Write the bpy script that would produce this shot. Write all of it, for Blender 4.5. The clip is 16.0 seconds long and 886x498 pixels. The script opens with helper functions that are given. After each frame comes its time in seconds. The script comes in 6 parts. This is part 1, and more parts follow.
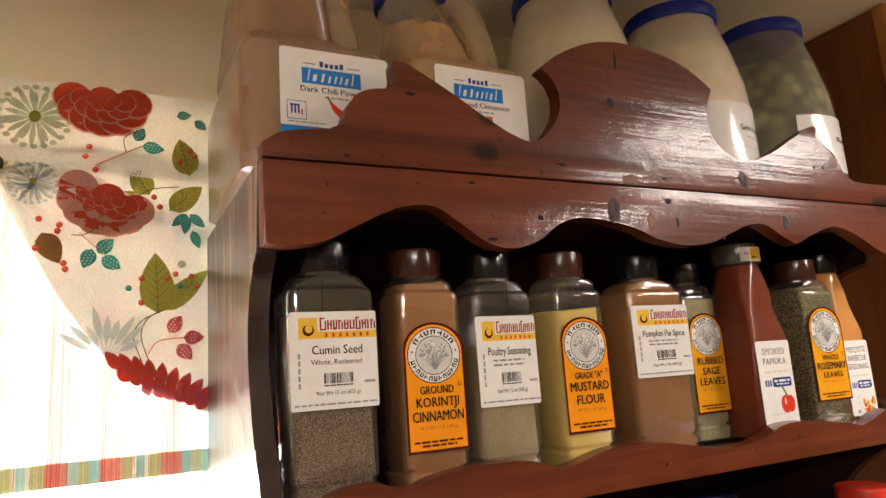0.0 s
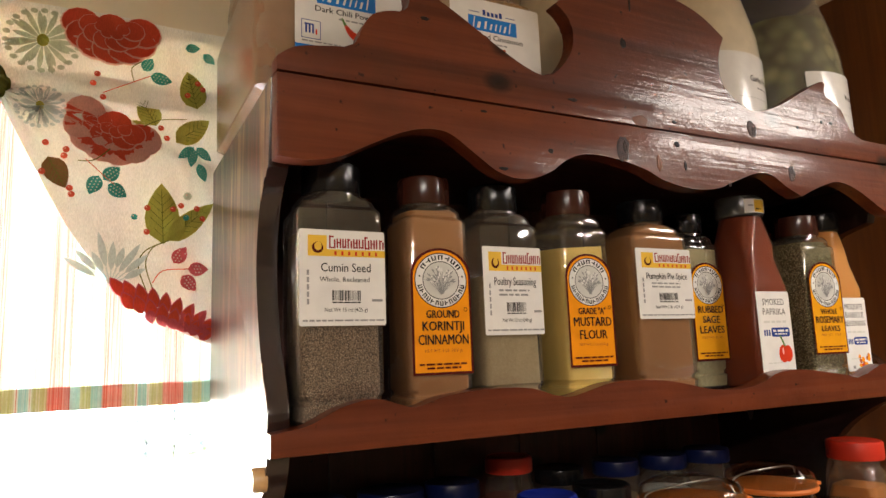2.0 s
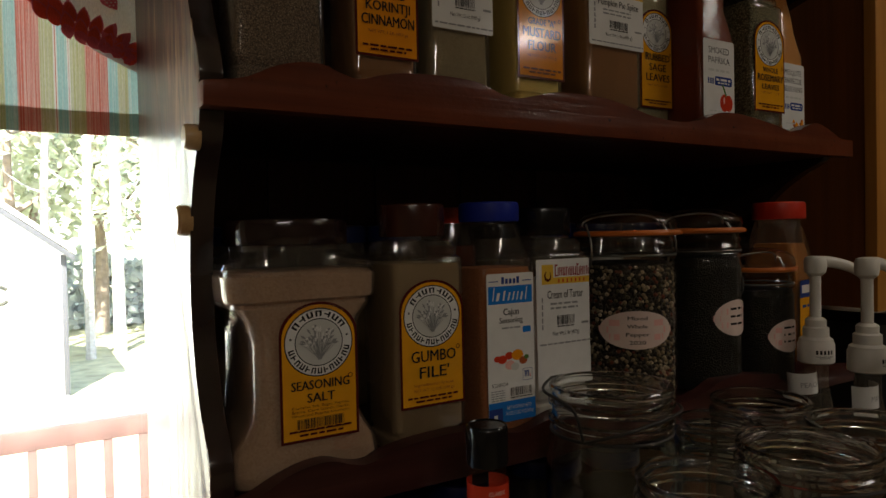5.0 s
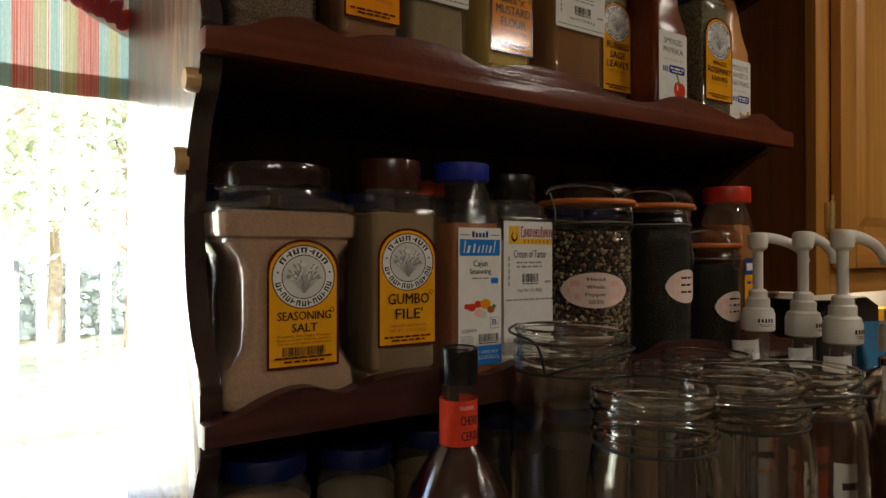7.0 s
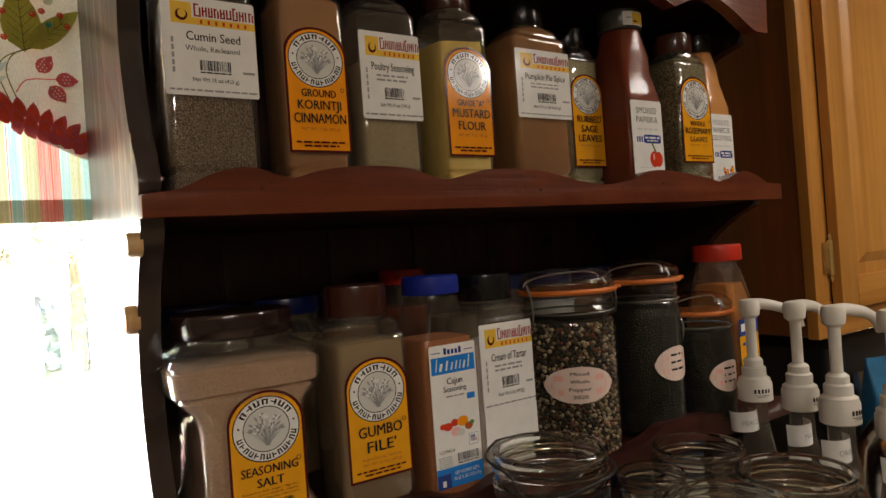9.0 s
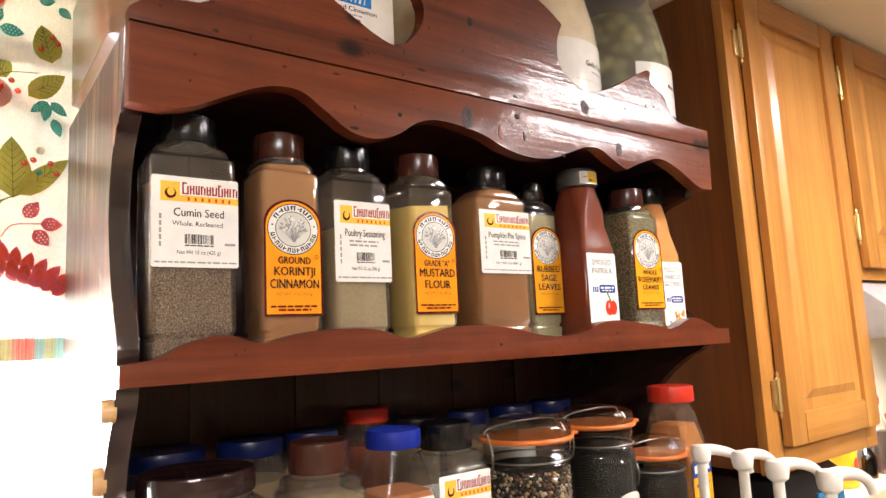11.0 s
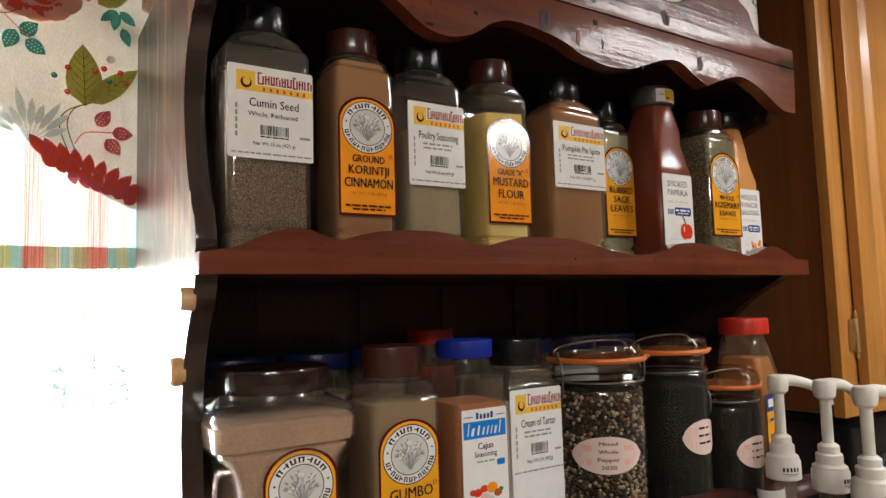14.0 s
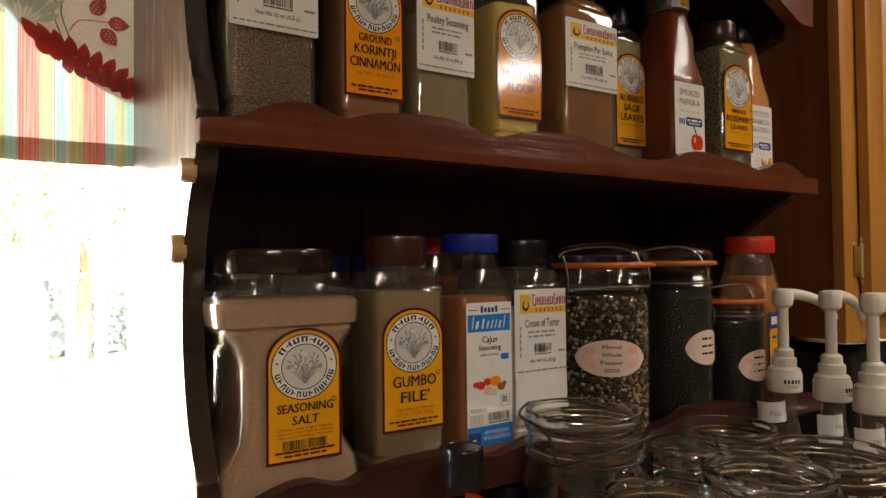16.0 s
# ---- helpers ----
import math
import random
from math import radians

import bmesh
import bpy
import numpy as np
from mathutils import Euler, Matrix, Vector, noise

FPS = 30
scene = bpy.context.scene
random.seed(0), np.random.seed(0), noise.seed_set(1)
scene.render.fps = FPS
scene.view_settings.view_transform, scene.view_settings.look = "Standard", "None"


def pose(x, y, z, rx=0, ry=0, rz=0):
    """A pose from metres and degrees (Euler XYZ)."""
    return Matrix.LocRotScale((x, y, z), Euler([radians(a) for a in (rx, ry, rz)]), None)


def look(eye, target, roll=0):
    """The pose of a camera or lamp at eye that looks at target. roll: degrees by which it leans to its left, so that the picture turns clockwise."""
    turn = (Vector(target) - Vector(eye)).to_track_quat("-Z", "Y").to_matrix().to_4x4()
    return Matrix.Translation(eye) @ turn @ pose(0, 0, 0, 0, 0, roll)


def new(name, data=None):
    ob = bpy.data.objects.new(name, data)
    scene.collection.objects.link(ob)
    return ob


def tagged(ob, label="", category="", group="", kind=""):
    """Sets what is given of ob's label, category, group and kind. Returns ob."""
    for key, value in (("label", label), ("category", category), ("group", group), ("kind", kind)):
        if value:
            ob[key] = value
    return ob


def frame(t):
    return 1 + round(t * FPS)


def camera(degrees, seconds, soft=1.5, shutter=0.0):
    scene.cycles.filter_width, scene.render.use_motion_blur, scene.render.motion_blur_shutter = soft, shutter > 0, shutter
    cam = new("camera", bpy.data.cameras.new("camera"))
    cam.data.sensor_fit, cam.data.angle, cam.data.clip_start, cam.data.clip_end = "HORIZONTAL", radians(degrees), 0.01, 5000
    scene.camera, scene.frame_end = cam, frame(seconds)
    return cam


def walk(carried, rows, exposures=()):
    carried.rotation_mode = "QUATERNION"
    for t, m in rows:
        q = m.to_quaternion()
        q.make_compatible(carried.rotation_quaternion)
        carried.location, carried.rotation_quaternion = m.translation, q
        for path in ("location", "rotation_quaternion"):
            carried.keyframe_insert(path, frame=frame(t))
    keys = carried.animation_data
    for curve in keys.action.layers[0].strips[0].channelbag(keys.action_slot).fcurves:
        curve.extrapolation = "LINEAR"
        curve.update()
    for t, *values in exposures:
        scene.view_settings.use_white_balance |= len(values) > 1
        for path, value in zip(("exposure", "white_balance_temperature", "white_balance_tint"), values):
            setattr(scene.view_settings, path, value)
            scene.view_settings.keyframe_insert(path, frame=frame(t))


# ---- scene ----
cam = camera(66.7, 16.0)
PATH = [
    (0, (-0.037, 0.015, 1.505), (0.848, 1.772, 1.862), -3.9),
    (0.5, (-0.051, 0.01, 1.527), (0.808, 1.768, 1.942), -1.5),
    (1, (-0.051, 0.011, 1.517), (0.832, 1.762, 1.91), -1.0),
    (1.5, (-0.053, 0.022, 1.487), (0.844, 1.777, 1.824), -0.7),
    (2, (-0.048, 0.028, 1.454), (0.852, 1.787, 1.76), -2.1),
    (2.5, (-0.047, 0.054, 1.417), (0.866, 1.821, 1.636), -1.1),
    (3, (-0.049, 0.058, 1.386), (0.875, 1.825, 1.54), -1.7),
    (3.5, (-0.053, 0.056, 1.359), (0.872, 1.824, 1.496), -1.2),
    (4, (-0.053, 0.07, 1.331), (0.884, 1.837, 1.352), -0.2),
    (4.5, (-0.047, 0.075, 1.306), (0.931, 1.819, 1.256), 0.1),
    (5, (-0.04, 0.058, 1.282), (1.012, 1.759, 1.24), -1.2),
    (5.2, (-0.041, 0.053, 1.281), (1.029, 1.742, 1.221), -0.7),
    (7.3, (-0.081, 0.021, 1.215), (1.063, 1.661, 1.247), -0.2),
    (7.5, (-0.082, 0.024, 1.22), (1.059, 1.665, 1.263), -0.3),
    (8, (-0.071, 0.032, 1.258), (1.047, 1.691, 1.249), -0.4),
    (8.5, (-0.059, 0.037, 1.297), (1.055, 1.695, 1.208), 0.3),
    (9, (-0.023, 0.007, 1.337), (1.08, 1.675, 1.345), -4.1),
    (9.5, (-0.01, -0.016, 1.362), (1.181, 1.588, 1.462), -4.5),
    (10, (-0.001, -0.03, 1.386), (1.232, 1.531, 1.588), -4.2),
    (10.2, (-0.007, -0.032, 1.392), (1.233, 1.523, 1.608), -3.8),
    (12.3, (-0.073, -0.035, 1.411), (1.011, 1.612, 1.744), -1.4),
    (12.5, (-0.072, -0.025, 1.403), (1.02, 1.624, 1.706), -0.9),
    (13, (-0.064, -0.008, 1.382), (1.026, 1.651, 1.627), -1.1),
    (13.5, (-0.057, 0.001, 1.365), (1.023, 1.672, 1.567), -1.9),
    (14, (-0.054, 0.009, 1.349), (1.025, 1.685, 1.516), -1.6),
    (14.5, (-0.05, 0.012, 1.338), (1.021, 1.698, 1.445), -1.4),
    (15, (-0.047, 0.03, 1.313), (1.027, 1.717, 1.342), -1.2),
    (15.5, (-0.05, 0.032, 1.293), (1.022, 1.721, 1.29), -0.4),
    (16, (-0.052, 0.03, 1.283), (1.034, 1.709, 1.327), -0.6),
]
walk(cam, [(t, look(eye, target, roll)) for t, eye, target, roll in PATH],
     [(0, 5.84, 6350, 16), (2, 5.69, 6400, 14), (3, 4.84, 6400, 11), (3.5, 4.34, 6400, 10), (4.2, 3.69, 6400, 10), (5, 3.09, 6500, 10), (7.3, 4.09, 6600, 10), (8.5, 4.09, 6500, 10), (9, 4.64, 6500, 12), (9.5, 5.79, 6600, 15),
      (10.2, 6.74, 6400, 18), (12.3, 5.89, 5300, 9), (13, 5.64, 5400, 9), (14.5, 5.39, 6100, 11), (15, 5.29, 6500, 11), (16, 4.64, 6900, 13)])

# ---------- light, sky, exposure ----------
world = bpy.data.worlds.new("sky")
scene.world = world
world.use_nodes = True
wn = world.node_tree
sky = wn.nodes.new("ShaderNodeTexSky")
sky.sky_type = "NISHITA"
sky.sun_disc = False
sky.sun_elevation, sky.sun_rotation = radians(48), radians(205)
wn.nodes["Background"].inputs[1].default_value = 0.15
wn.links.new(sky.outputs[0], wn.nodes["Background"].inputs[0])


def sun_lamp(strength, elevation, azimuth):
    lamp = bpy.data.lights.new("sun", "SUN")
    lamp.energy, lamp.angle, lamp.color = strength, radians(0.6), (1.0, 0.95, 0.86)
    ob = new("sun", lamp)
    a, e = radians(azimuth), radians(elevation)
    way = Vector((math.sin(a) * math.cos(e), math.cos(a) * math.cos(e), math.sin(e)))
    ob.matrix_world = look(way * 30, (0, 0, 0))


sun_lamp(5.0, 48, 205)


def area_lamp(name, energy, sx, sy, m, colour):
    lamp = bpy.data.lights.new(name, "AREA")
    lamp.shape, lamp.size, lamp.size_y, lamp.energy, lamp.color = "RECTANGLE", sx, sy, energy, colour
    ob = new(name, lamp)
    ob.matrix_world = m
    return ob


# The third spot is an added fill with no known fixture.
LAMPS = ((1.35, -0.02, 0), (1.55, -0.85, 90), (-0.60, -1.30, 0))
area_lamp("ceiling_lamp_light", 0.25, 0.6, 0.2, pose(1.35, -0.02, 2.0), (1.0, 0.91, 0.79))
area_lamp("main_lamp_light", 0.44, 0.15, 0.22, pose(1.55, -0.85, 2.0), (1.0, 0.91, 0.79))
# Unseen fill lamp, added to brighten the left and the fronts.
area_lamp("second_fill_light", 1.00, 0.9, 0.2, pose(-0.60, -1.30, 2.0), (1.0, 0.91, 0.79))
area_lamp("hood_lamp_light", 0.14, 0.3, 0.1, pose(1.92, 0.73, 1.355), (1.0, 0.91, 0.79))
area_lamp("window_daylight", 0.43, 0.75, 0.95, pose(-0.3, 1.04, 1.40, -90, 0, 0), (0.92, 0.96, 1.0))

# ---------- mesh helpers ----------


def thing(name, m, label, category, group="", kind=""):
    ob = new(name)
    ob.empty_display_size = 0.02
    ob.matrix_world = m
    return tagged(ob, label, category, group, kind)


def mesh_of(name, bm, mats, smooth=35):
    bmesh.ops.recalc_face_normals(bm, faces=bm.faces)
    me = bpy.data.meshes.new(name)
    bm.to_mesh(me)
    bm.free()
    for m in mats if isinstance(mats, (list, tuple)) else [mats]:
        me.materials.append(m)
    if smooth:
        me.shade_smooth()
        me.set_sharp_from_angle(angle=radians(smooth))
    return me


def part(name, bm, mats, parent, label="", smooth=35):
    ob = new(name, mesh_of(name, bm, mats, smooth))
    ob.parent = parent
    if label:
        tagged(ob, label)
    return ob


def structure(name, bm, mats, label, category, smooth=35):
    return tagged(new(name, mesh_of(name, bm, mats, smooth)), label, category, kind="structure")


def box(bm, x0, x1, y0, y1, z0, z1, bevel=0.0, mat=0):
    vs = [bm.verts.new((x, y, z)) for z in (z0, z1) for y in (y0, y1) for x in (x0, x1)]
    fs = [bm.faces.new([vs[i] for i in f]) for f in ((0, 2, 3, 1), (4, 5, 7, 6), (0, 1, 5, 4), (1, 3, 7, 5), (3, 2, 6, 7), (2, 0, 4, 6))]
    for f in fs:
        f.material_index = mat
    if bevel:
        edges = list({e for f in fs for e in f.edges})
        bmesh.ops.bevel(bm, geom=edges, offset=bevel, segments=2, affect="EDGES", profile=0.6)
    return bm


def rings(bm, loops, close=True, mat=0):
    """Skins a stack of loops of equal length."""
    made = [[bm.verts.new(p) for p in loop] for loop in loops]
    n = len(made[0])
    for a, b in zip(made, made[1:]):
        for i in range(n):
            bm.faces.new((a[i], a[(i + 1) % n], b[(i + 1) % n], b[i])).material_index = mat
    if close:
        bm.faces.new(made[0][::-1]).material_index = mat
        bm.faces.new(made[-1]).material_index = mat
    return bm


def lathe(bm, profile, n=32, cx=0.0, cy=0.0, close=True, mat=0):
    return rings(bm, [[(cx + r * math.cos(k * math.tau / n), cy + r * math.sin(k * math.tau / n), z) for k in range(n)] for r, z in profile], close, mat)


def rounded(hw, hd, r, z, steps=4):
    """A rounded rectangle as a loop."""
    r = min(r, hw * 0.999, hd * 0.999)
    out = []
    for cx, cy, a in ((hw - r, hd - r, 0), (r - hw, hd - r, 90), (r - hw, r - hd, 180), (hw - r, r - hd, 270)):
        for k in range(steps + 1):
            t = radians(a + 90 * k / steps)
            out.append((cx + r * math.cos(t), cy + r * math.sin(t), z))
    return out


def loft(bm, levels, close=True, steps=4, mat=0):
    """levels: (z, half width, half depth, corner radius)."""
    return rings(bm, [rounded(hw, hd, r, z, steps) for z, hw, hd, r in levels], close, mat)


def spline(points, steps=6):
    """A smooth line through points (Catmull-Rom)."""
    out, n = [], len(points)
    for i in range(n - 1):
        p0, p1, p2, p3 = (Vector(points[max(0, min(n - 1, j))]) for j in (i - 1, i, i + 1, i + 2))
        for k in range(steps):
            t = k / steps
            out.append(0.5 * ((2 * p1) + (p2 - p0) * t + (2 * p0 - 5 * p1 + 4 * p2 - p3) * t * t + (3 * p1 - p0 - 3 * p2 + p3) * t ** 3))
    return out + [Vector(points[-1])]


def slab(bm, outline, axis, a, b, bevel=0.002, mat=0):
    """A plate with that outline between a and b along the axis."""
    put = {"y": lambda p, d: (p[0], d, p[1]), "x": lambda p, d: (d, p[0], p[1]), "z": lambda p, d: (p[0], p[1], d)}[axis]
    lo, hi = [bm.verts.new(put(p, a)) for p in outline], [bm.verts.new(put(p, b)) for p in outline]
    n = len(outline)
    front, back = bm.faces.new(lo), bm.faces.new(hi[::-1])
    sides = [bm.faces.new((lo[i], hi[i], hi[(i + 1) % n], lo[(i + 1) % n])) for i in range(n)]
    for f in (front, back, *sides):
        f.material_index = mat
    if bevel:
        bmesh.ops.bevel(bm, geom=list(front.edges) + list(back.edges), offset=bevel, segments=2, affect="EDGES", profile=0.6, clamp_overlap=True)
    return bm


def tube(bm, points, radius, n=8, mat=0):
    """A round wire along points."""
    pts = [Vector(p) for p in points]
    side = Vector((0.31, 0.23, 0.92))
    loops = []
    for i, p in enumerate(pts):
        ahead = (pts[min(i + 1, len(pts) - 1)] - pts[max(i - 1, 0)]).normalized()
        u = ahead.cross(side)
        if u.length < 0.1:
            u = ahead.cross(Vector((1, 0, 0)))
        u.normalize()
        v = ahead.cross(u)
        r = radius[i] if isinstance(radius, (list, tuple)) else radius
        loops.append([p + r * (u * math.cos(k * math.tau / n) + v * math.sin(k * math.tau / n)) for k in range(n)])
    return rings(bm, loops, True, mat)


# ---------- materials ----------


class Mat:
    """A node material with a principled surface."""

    def __init__(self, name, colour=(0.8, 0.8, 0.8), rough=0.5, metal=0.0, coat=0.0, coat_rough=0.05, spec=0.5):
        self.m = bpy.data.materials.new(name)
        self.m.use_nodes = True
        self.n, self.l = self.m.node_tree.nodes, self.m.node_tree.links
        self.b = self.n["Principled BSDF"]
        self.out = self.n["Material Output"]
        for key, v in (("Base Color", (*colour, 1)), ("Roughness", rough), ("Metallic", metal), ("Coat Weight", coat), ("Coat Roughness", coat_rough), ("Specular IOR Level", spec)):
            self.b.inputs[key].default_value = v
        self.at = None

    def add(self, kind, **sets):
        node = self.n.new("ShaderNode" + kind)
        for key, v in sets.items():
            if key in node.inputs:
                node.inputs[key].default_value = v
        return node

    def coords(self, scale=(1, 1, 1), turn=(0, 0, 0)):
        if not self.at:
            self.at = self.add("TexCoord")
        mp = self.add("Mapping", Scale=scale, Rotation=turn)
        self.l.new(self.at.outputs["Object"], mp.inputs[0])
        return mp.outputs[0]

    def noise(self, scale, detail=4.0, rough=0.55, stretch=(1, 1, 1), distort=0.0):
        nd = self.add("TexNoise", Scale=scale, Detail=detail, Roughness=rough, Distortion=distort)
        self.l.new(self.coords(stretch), nd.inputs["Vector"])
        return nd.outputs["Fac"]

    def ramp(self, value, stops, step=False):
        r = self.add("ValToRGB")
        r.color_ramp.interpolation = "CONSTANT" if step else "LINEAR"
        els = r.color_ramp.elements
        while len(els) < len(stops):
            els.new(0.5)
        for e, (p, c) in zip(els, stops):
            e.position, e.color = p, (*c, 1) if len(c) == 3 else c
        self.l.new(value, r.inputs[0])
        return r.outputs[0]

    def mix(self, fac, a, b, how="MIX"):
        x = self.n.new("ShaderNodeMix")
        x.data_type, x.blend_type = "RGBA", how
        for sock, v in ((x.inputs[0], fac), (x.inputs[6], a), (x.inputs[7], b)):
            if hasattr(v, "is_linked"):
                self.l.new(v, sock)
            elif isinstance(v, (int, float)):
                sock.default_value = v
            else:
                sock.default_value = (*v, 1)
        return x.outputs[2]

    def colour(self, sock):
        self.l.new(sock, self.b.inputs["Base Color"])
        return self

    def rough(self, value, lo, hi):
        r = self.add("MapRange")
        r.inputs["To Min"].default_value, r.inputs["To Max"].default_value = lo, hi
        self.l.new(value, r.inputs[0])
        self.l.new(r.outputs[0], self.b.inputs["Roughness"])
        return self

    def bump(self, value, strength, distance=0.001, coat=False):
        bp = self.add("Bump", Strength=strength, Distance=distance)
        self.l.new(value, bp.inputs["Height"])
        self.l.new(bp.outputs[0], self.b.inputs["Normal"])
        if coat:
            self.l.new(bp.outputs[0], self.b.inputs["Coat Normal"])
        return self


def wood(name, dark, mid, light, axis, rough=(0.25, 0.42), coat=0.5, bump=0.25, ring=9.0, spec=0.5, knots=False, coat_rough=0.12):
    """Sawn wood with its grain along the axis."""
    m = Mat(name, mid, 0.35, coat=coat, coat_rough=coat_rough, spec=spec)
    s = [14.0, 14.0, 14.0]
    s["xyz".index(axis)] = 0.9
    fine = [90.0, 90.0, 90.0]
    fine["xyz".index(axis)] = 3.0
    grain = m.noise(1.0, 5, 0.6, s, 1.2)
    pores = m.noise(1.0, 3, 0.6, fine)
    blotch = m.noise(ring, 3, 0.6)
    c = m.ramp(grain, [(0.28, dark), (0.5, mid), (0.75, light)])
    c = m.mix(0.35, c, m.ramp(pores, [(0.35, dark), (0.6, light)]), "MIX")
    c = m.mix(m.ramp(blotch, [(0.42, (0, 0, 0)), (0.72, (0.55, 0.55, 0.55))]), c, dark)
    if knots:
        v = m.add("TexVoronoi", Scale=5.5)
        v.voronoi_dimensions = "2D"
        m.l.new(m.coords((0.8, 1, 1.25), (radians(90), 0, 0)), v.inputs["Vector"])
        c = m.mix(m.ramp(v.outputs["Distance"], [(0.0, (1, 1, 1)), (0.045, (0.8, 0.8, 0.8)), (0.085, (0, 0, 0))]), c, [q * 0.12 for q in dark])
        specks = m.noise(130, 2, 0.5)
        c = m.mix(m.ramp(specks, [(0.70, (0, 0, 0)), (0.76, (0.9, 0.9, 0.9))]), c, [q * 0.3 for q in dark])
    m.colour(c)
    m.rough(blotch, *rough)
    both = m.mix(0.5, pores, m.noise(55, 4, 0.6))
    m.bump(both, bump, 0.0012, coat=True)
    return m.m


def plain(name, colour, rough=0.5, coat=0.0, metal=0.0, vary=0.12, scale=30.0, bump=0.0, spec=0.5):
    """Paint, plastic or paper with slight mottling."""
    m = Mat(name, colour, rough, metal, coat, spec=spec)
    n1, n2 = m.noise(scale, 4), m.noise(scale * 9, 3)
    c = m.mix(m.ramp(n1, [(0.3, (0, 0, 0)), (0.75, (1, 1, 1))]), [v * (1 - vary) for v in colour], [min(1, v * (1 + vary * 0.5)) for v in colour])
    m.colour(c)
    m.rough(n2, max(0.02, rough - 0.08), min(1, rough + 0.1))
    if bump:
        m.bump(n2, bump, 0.0005)
    return m.m


def powder(name, dark, light, scale=900.0, bump=0.6, streak=True):
    """Ground spice or seed behind a bottle's wall."""
    m = Mat(name, light, 0.9, spec=0.15)
    n1, n2, n3 = m.noise(scale, 3, 0.7), m.noise(18, 4, 0.6), m.noise(7, 3, 0.6, (3, 3, 1))
    c = m.ramp(n1, [(0.3, dark), (0.65, light)])
    c = m.mix(m.ramp(n2, [(0.45, (0, 0, 0)), (0.75, (0.4, 0.4, 0.4))]), c, dark)
    if streak:
        c = m.mix(m.ramp(n3, [(0.55, (0, 0, 0)), (0.8, (0.3, 0.3, 0.3))]), c, [min(1, v * 1.5) for v in light])
    m.colour(c)
    m.bump(n1, bump, 0.0008)
    return m.m


def seeds(name, colours, scale=300.0):
    """Loose whole spice: cells of several colours."""
    m = Mat(name, colours[0], 0.7, spec=0.3)
    v = m.add("TexVoronoi", Scale=scale)
    m.l.new(m.coords(), v.inputs["Vector"])
    sep = m.add("SeparateColor")
    m.l.new(v.outputs["Color"], sep.inputs[0])
    k = len(colours)
    c = m.ramp(sep.outputs[0], [(i / k, col) for i, col in enumerate(colours)], True)
    c = m.mix(m.ramp(v.outputs["Distance"], [(0.25, (0, 0, 0)), (0.7, (1, 1, 1))]), c, [x * 0.25 for x in colours[0]])
    m.colour(c)
    m.bump(m.ramp(v.outputs["Distance"], [(0.0, (1, 1, 1)), (0.7, (0, 0, 0))]), 0.8, 0.002)
    return m.m


def clear(name, tint=(0.93, 0.94, 0.93), ior=1.45, rough=0.03, milk=0.0, milk_colour=(0.8, 0.8, 0.78), wobble=0.12, edge=4.0):
    """Thin clear plastic or glass wall; milk clouds it."""
    m = Mat(name)
    m.n.remove(m.b)
    tr, gl, lw = m.add("BsdfTransparent", Color=(*tint, 1)), m.add("BsdfGlossy", Roughness=rough), m.add("LayerWeight", Blend=0.5)
    pw = m.add("Math")
    pw.operation = "POWER"
    pw.inputs[1].default_value = edge
    m.l.new(lw.outputs["Facing"], pw.inputs[0])
    fr = m.add("MapRange")
    fr.inputs["To Min"].default_value, fr.inputs["To Max"].default_value = ((ior - 1) / (ior + 1)) ** 2 * 2.0, 0.9
    m.l.new(pw.outputs[0], fr.inputs[0])
    bp = m.add("Bump", Strength=wobble, Distance=0.002)
    m.l.new(m.noise(60, 2), bp.inputs["Height"])
    m.l.new(bp.outputs[0], gl.inputs["Normal"])
    m.l.new(bp.outputs[0], lw.inputs["Normal"])
    base = tr.outputs[0]
    if milk:
        df, mx = m.add("BsdfDiffuse", Color=(*milk_colour, 1)), m.add("MixShader")
        tl, half = m.add("BsdfTranslucent", Color=(*milk_colour, 1)), m.add("MixShader", Fac=0.5)
        m.l.new(df.outputs[0], half.inputs[1])
        m.l.new(tl.outputs[0], half.inputs[2])
        mr = m.add("MapRange")
        mr.inputs["To Min"].default_value, mr.inputs["To Max"].default_value = milk * 0.75, min(1, milk * 1.2)
        m.l.new(m.noise(25, 4), mr.inputs[0])
        m.l.new(mr.outputs[0], mx.inputs[0])
        m.l.new(base, mx.inputs[1])
        m.l.new(half.outputs[0], mx.inputs[2])
        base = mx.outputs[0]
    s = m.add("MixShader")
    m.l.new(fr.outputs[0], s.inputs[0])
    m.l.new(base, s.inputs[1])
    m.l.new(gl.outputs[0], s.inputs[2])
    m.l.new(s.outputs[0], m.out.inputs[0])
    return m.m


def solid_glass(name, tint, ior):
    """Thick clear glass with a faint waviness."""
    m = Mat(name, tint, 0.012, spec=0.5)
    m.b.inputs["Transmission Weight"].default_value = 1.0
    m.b.inputs["IOR"].default_value = ior
    m.bump(m.noise(35, 2), 0.12, 0.0015)
    return m.m


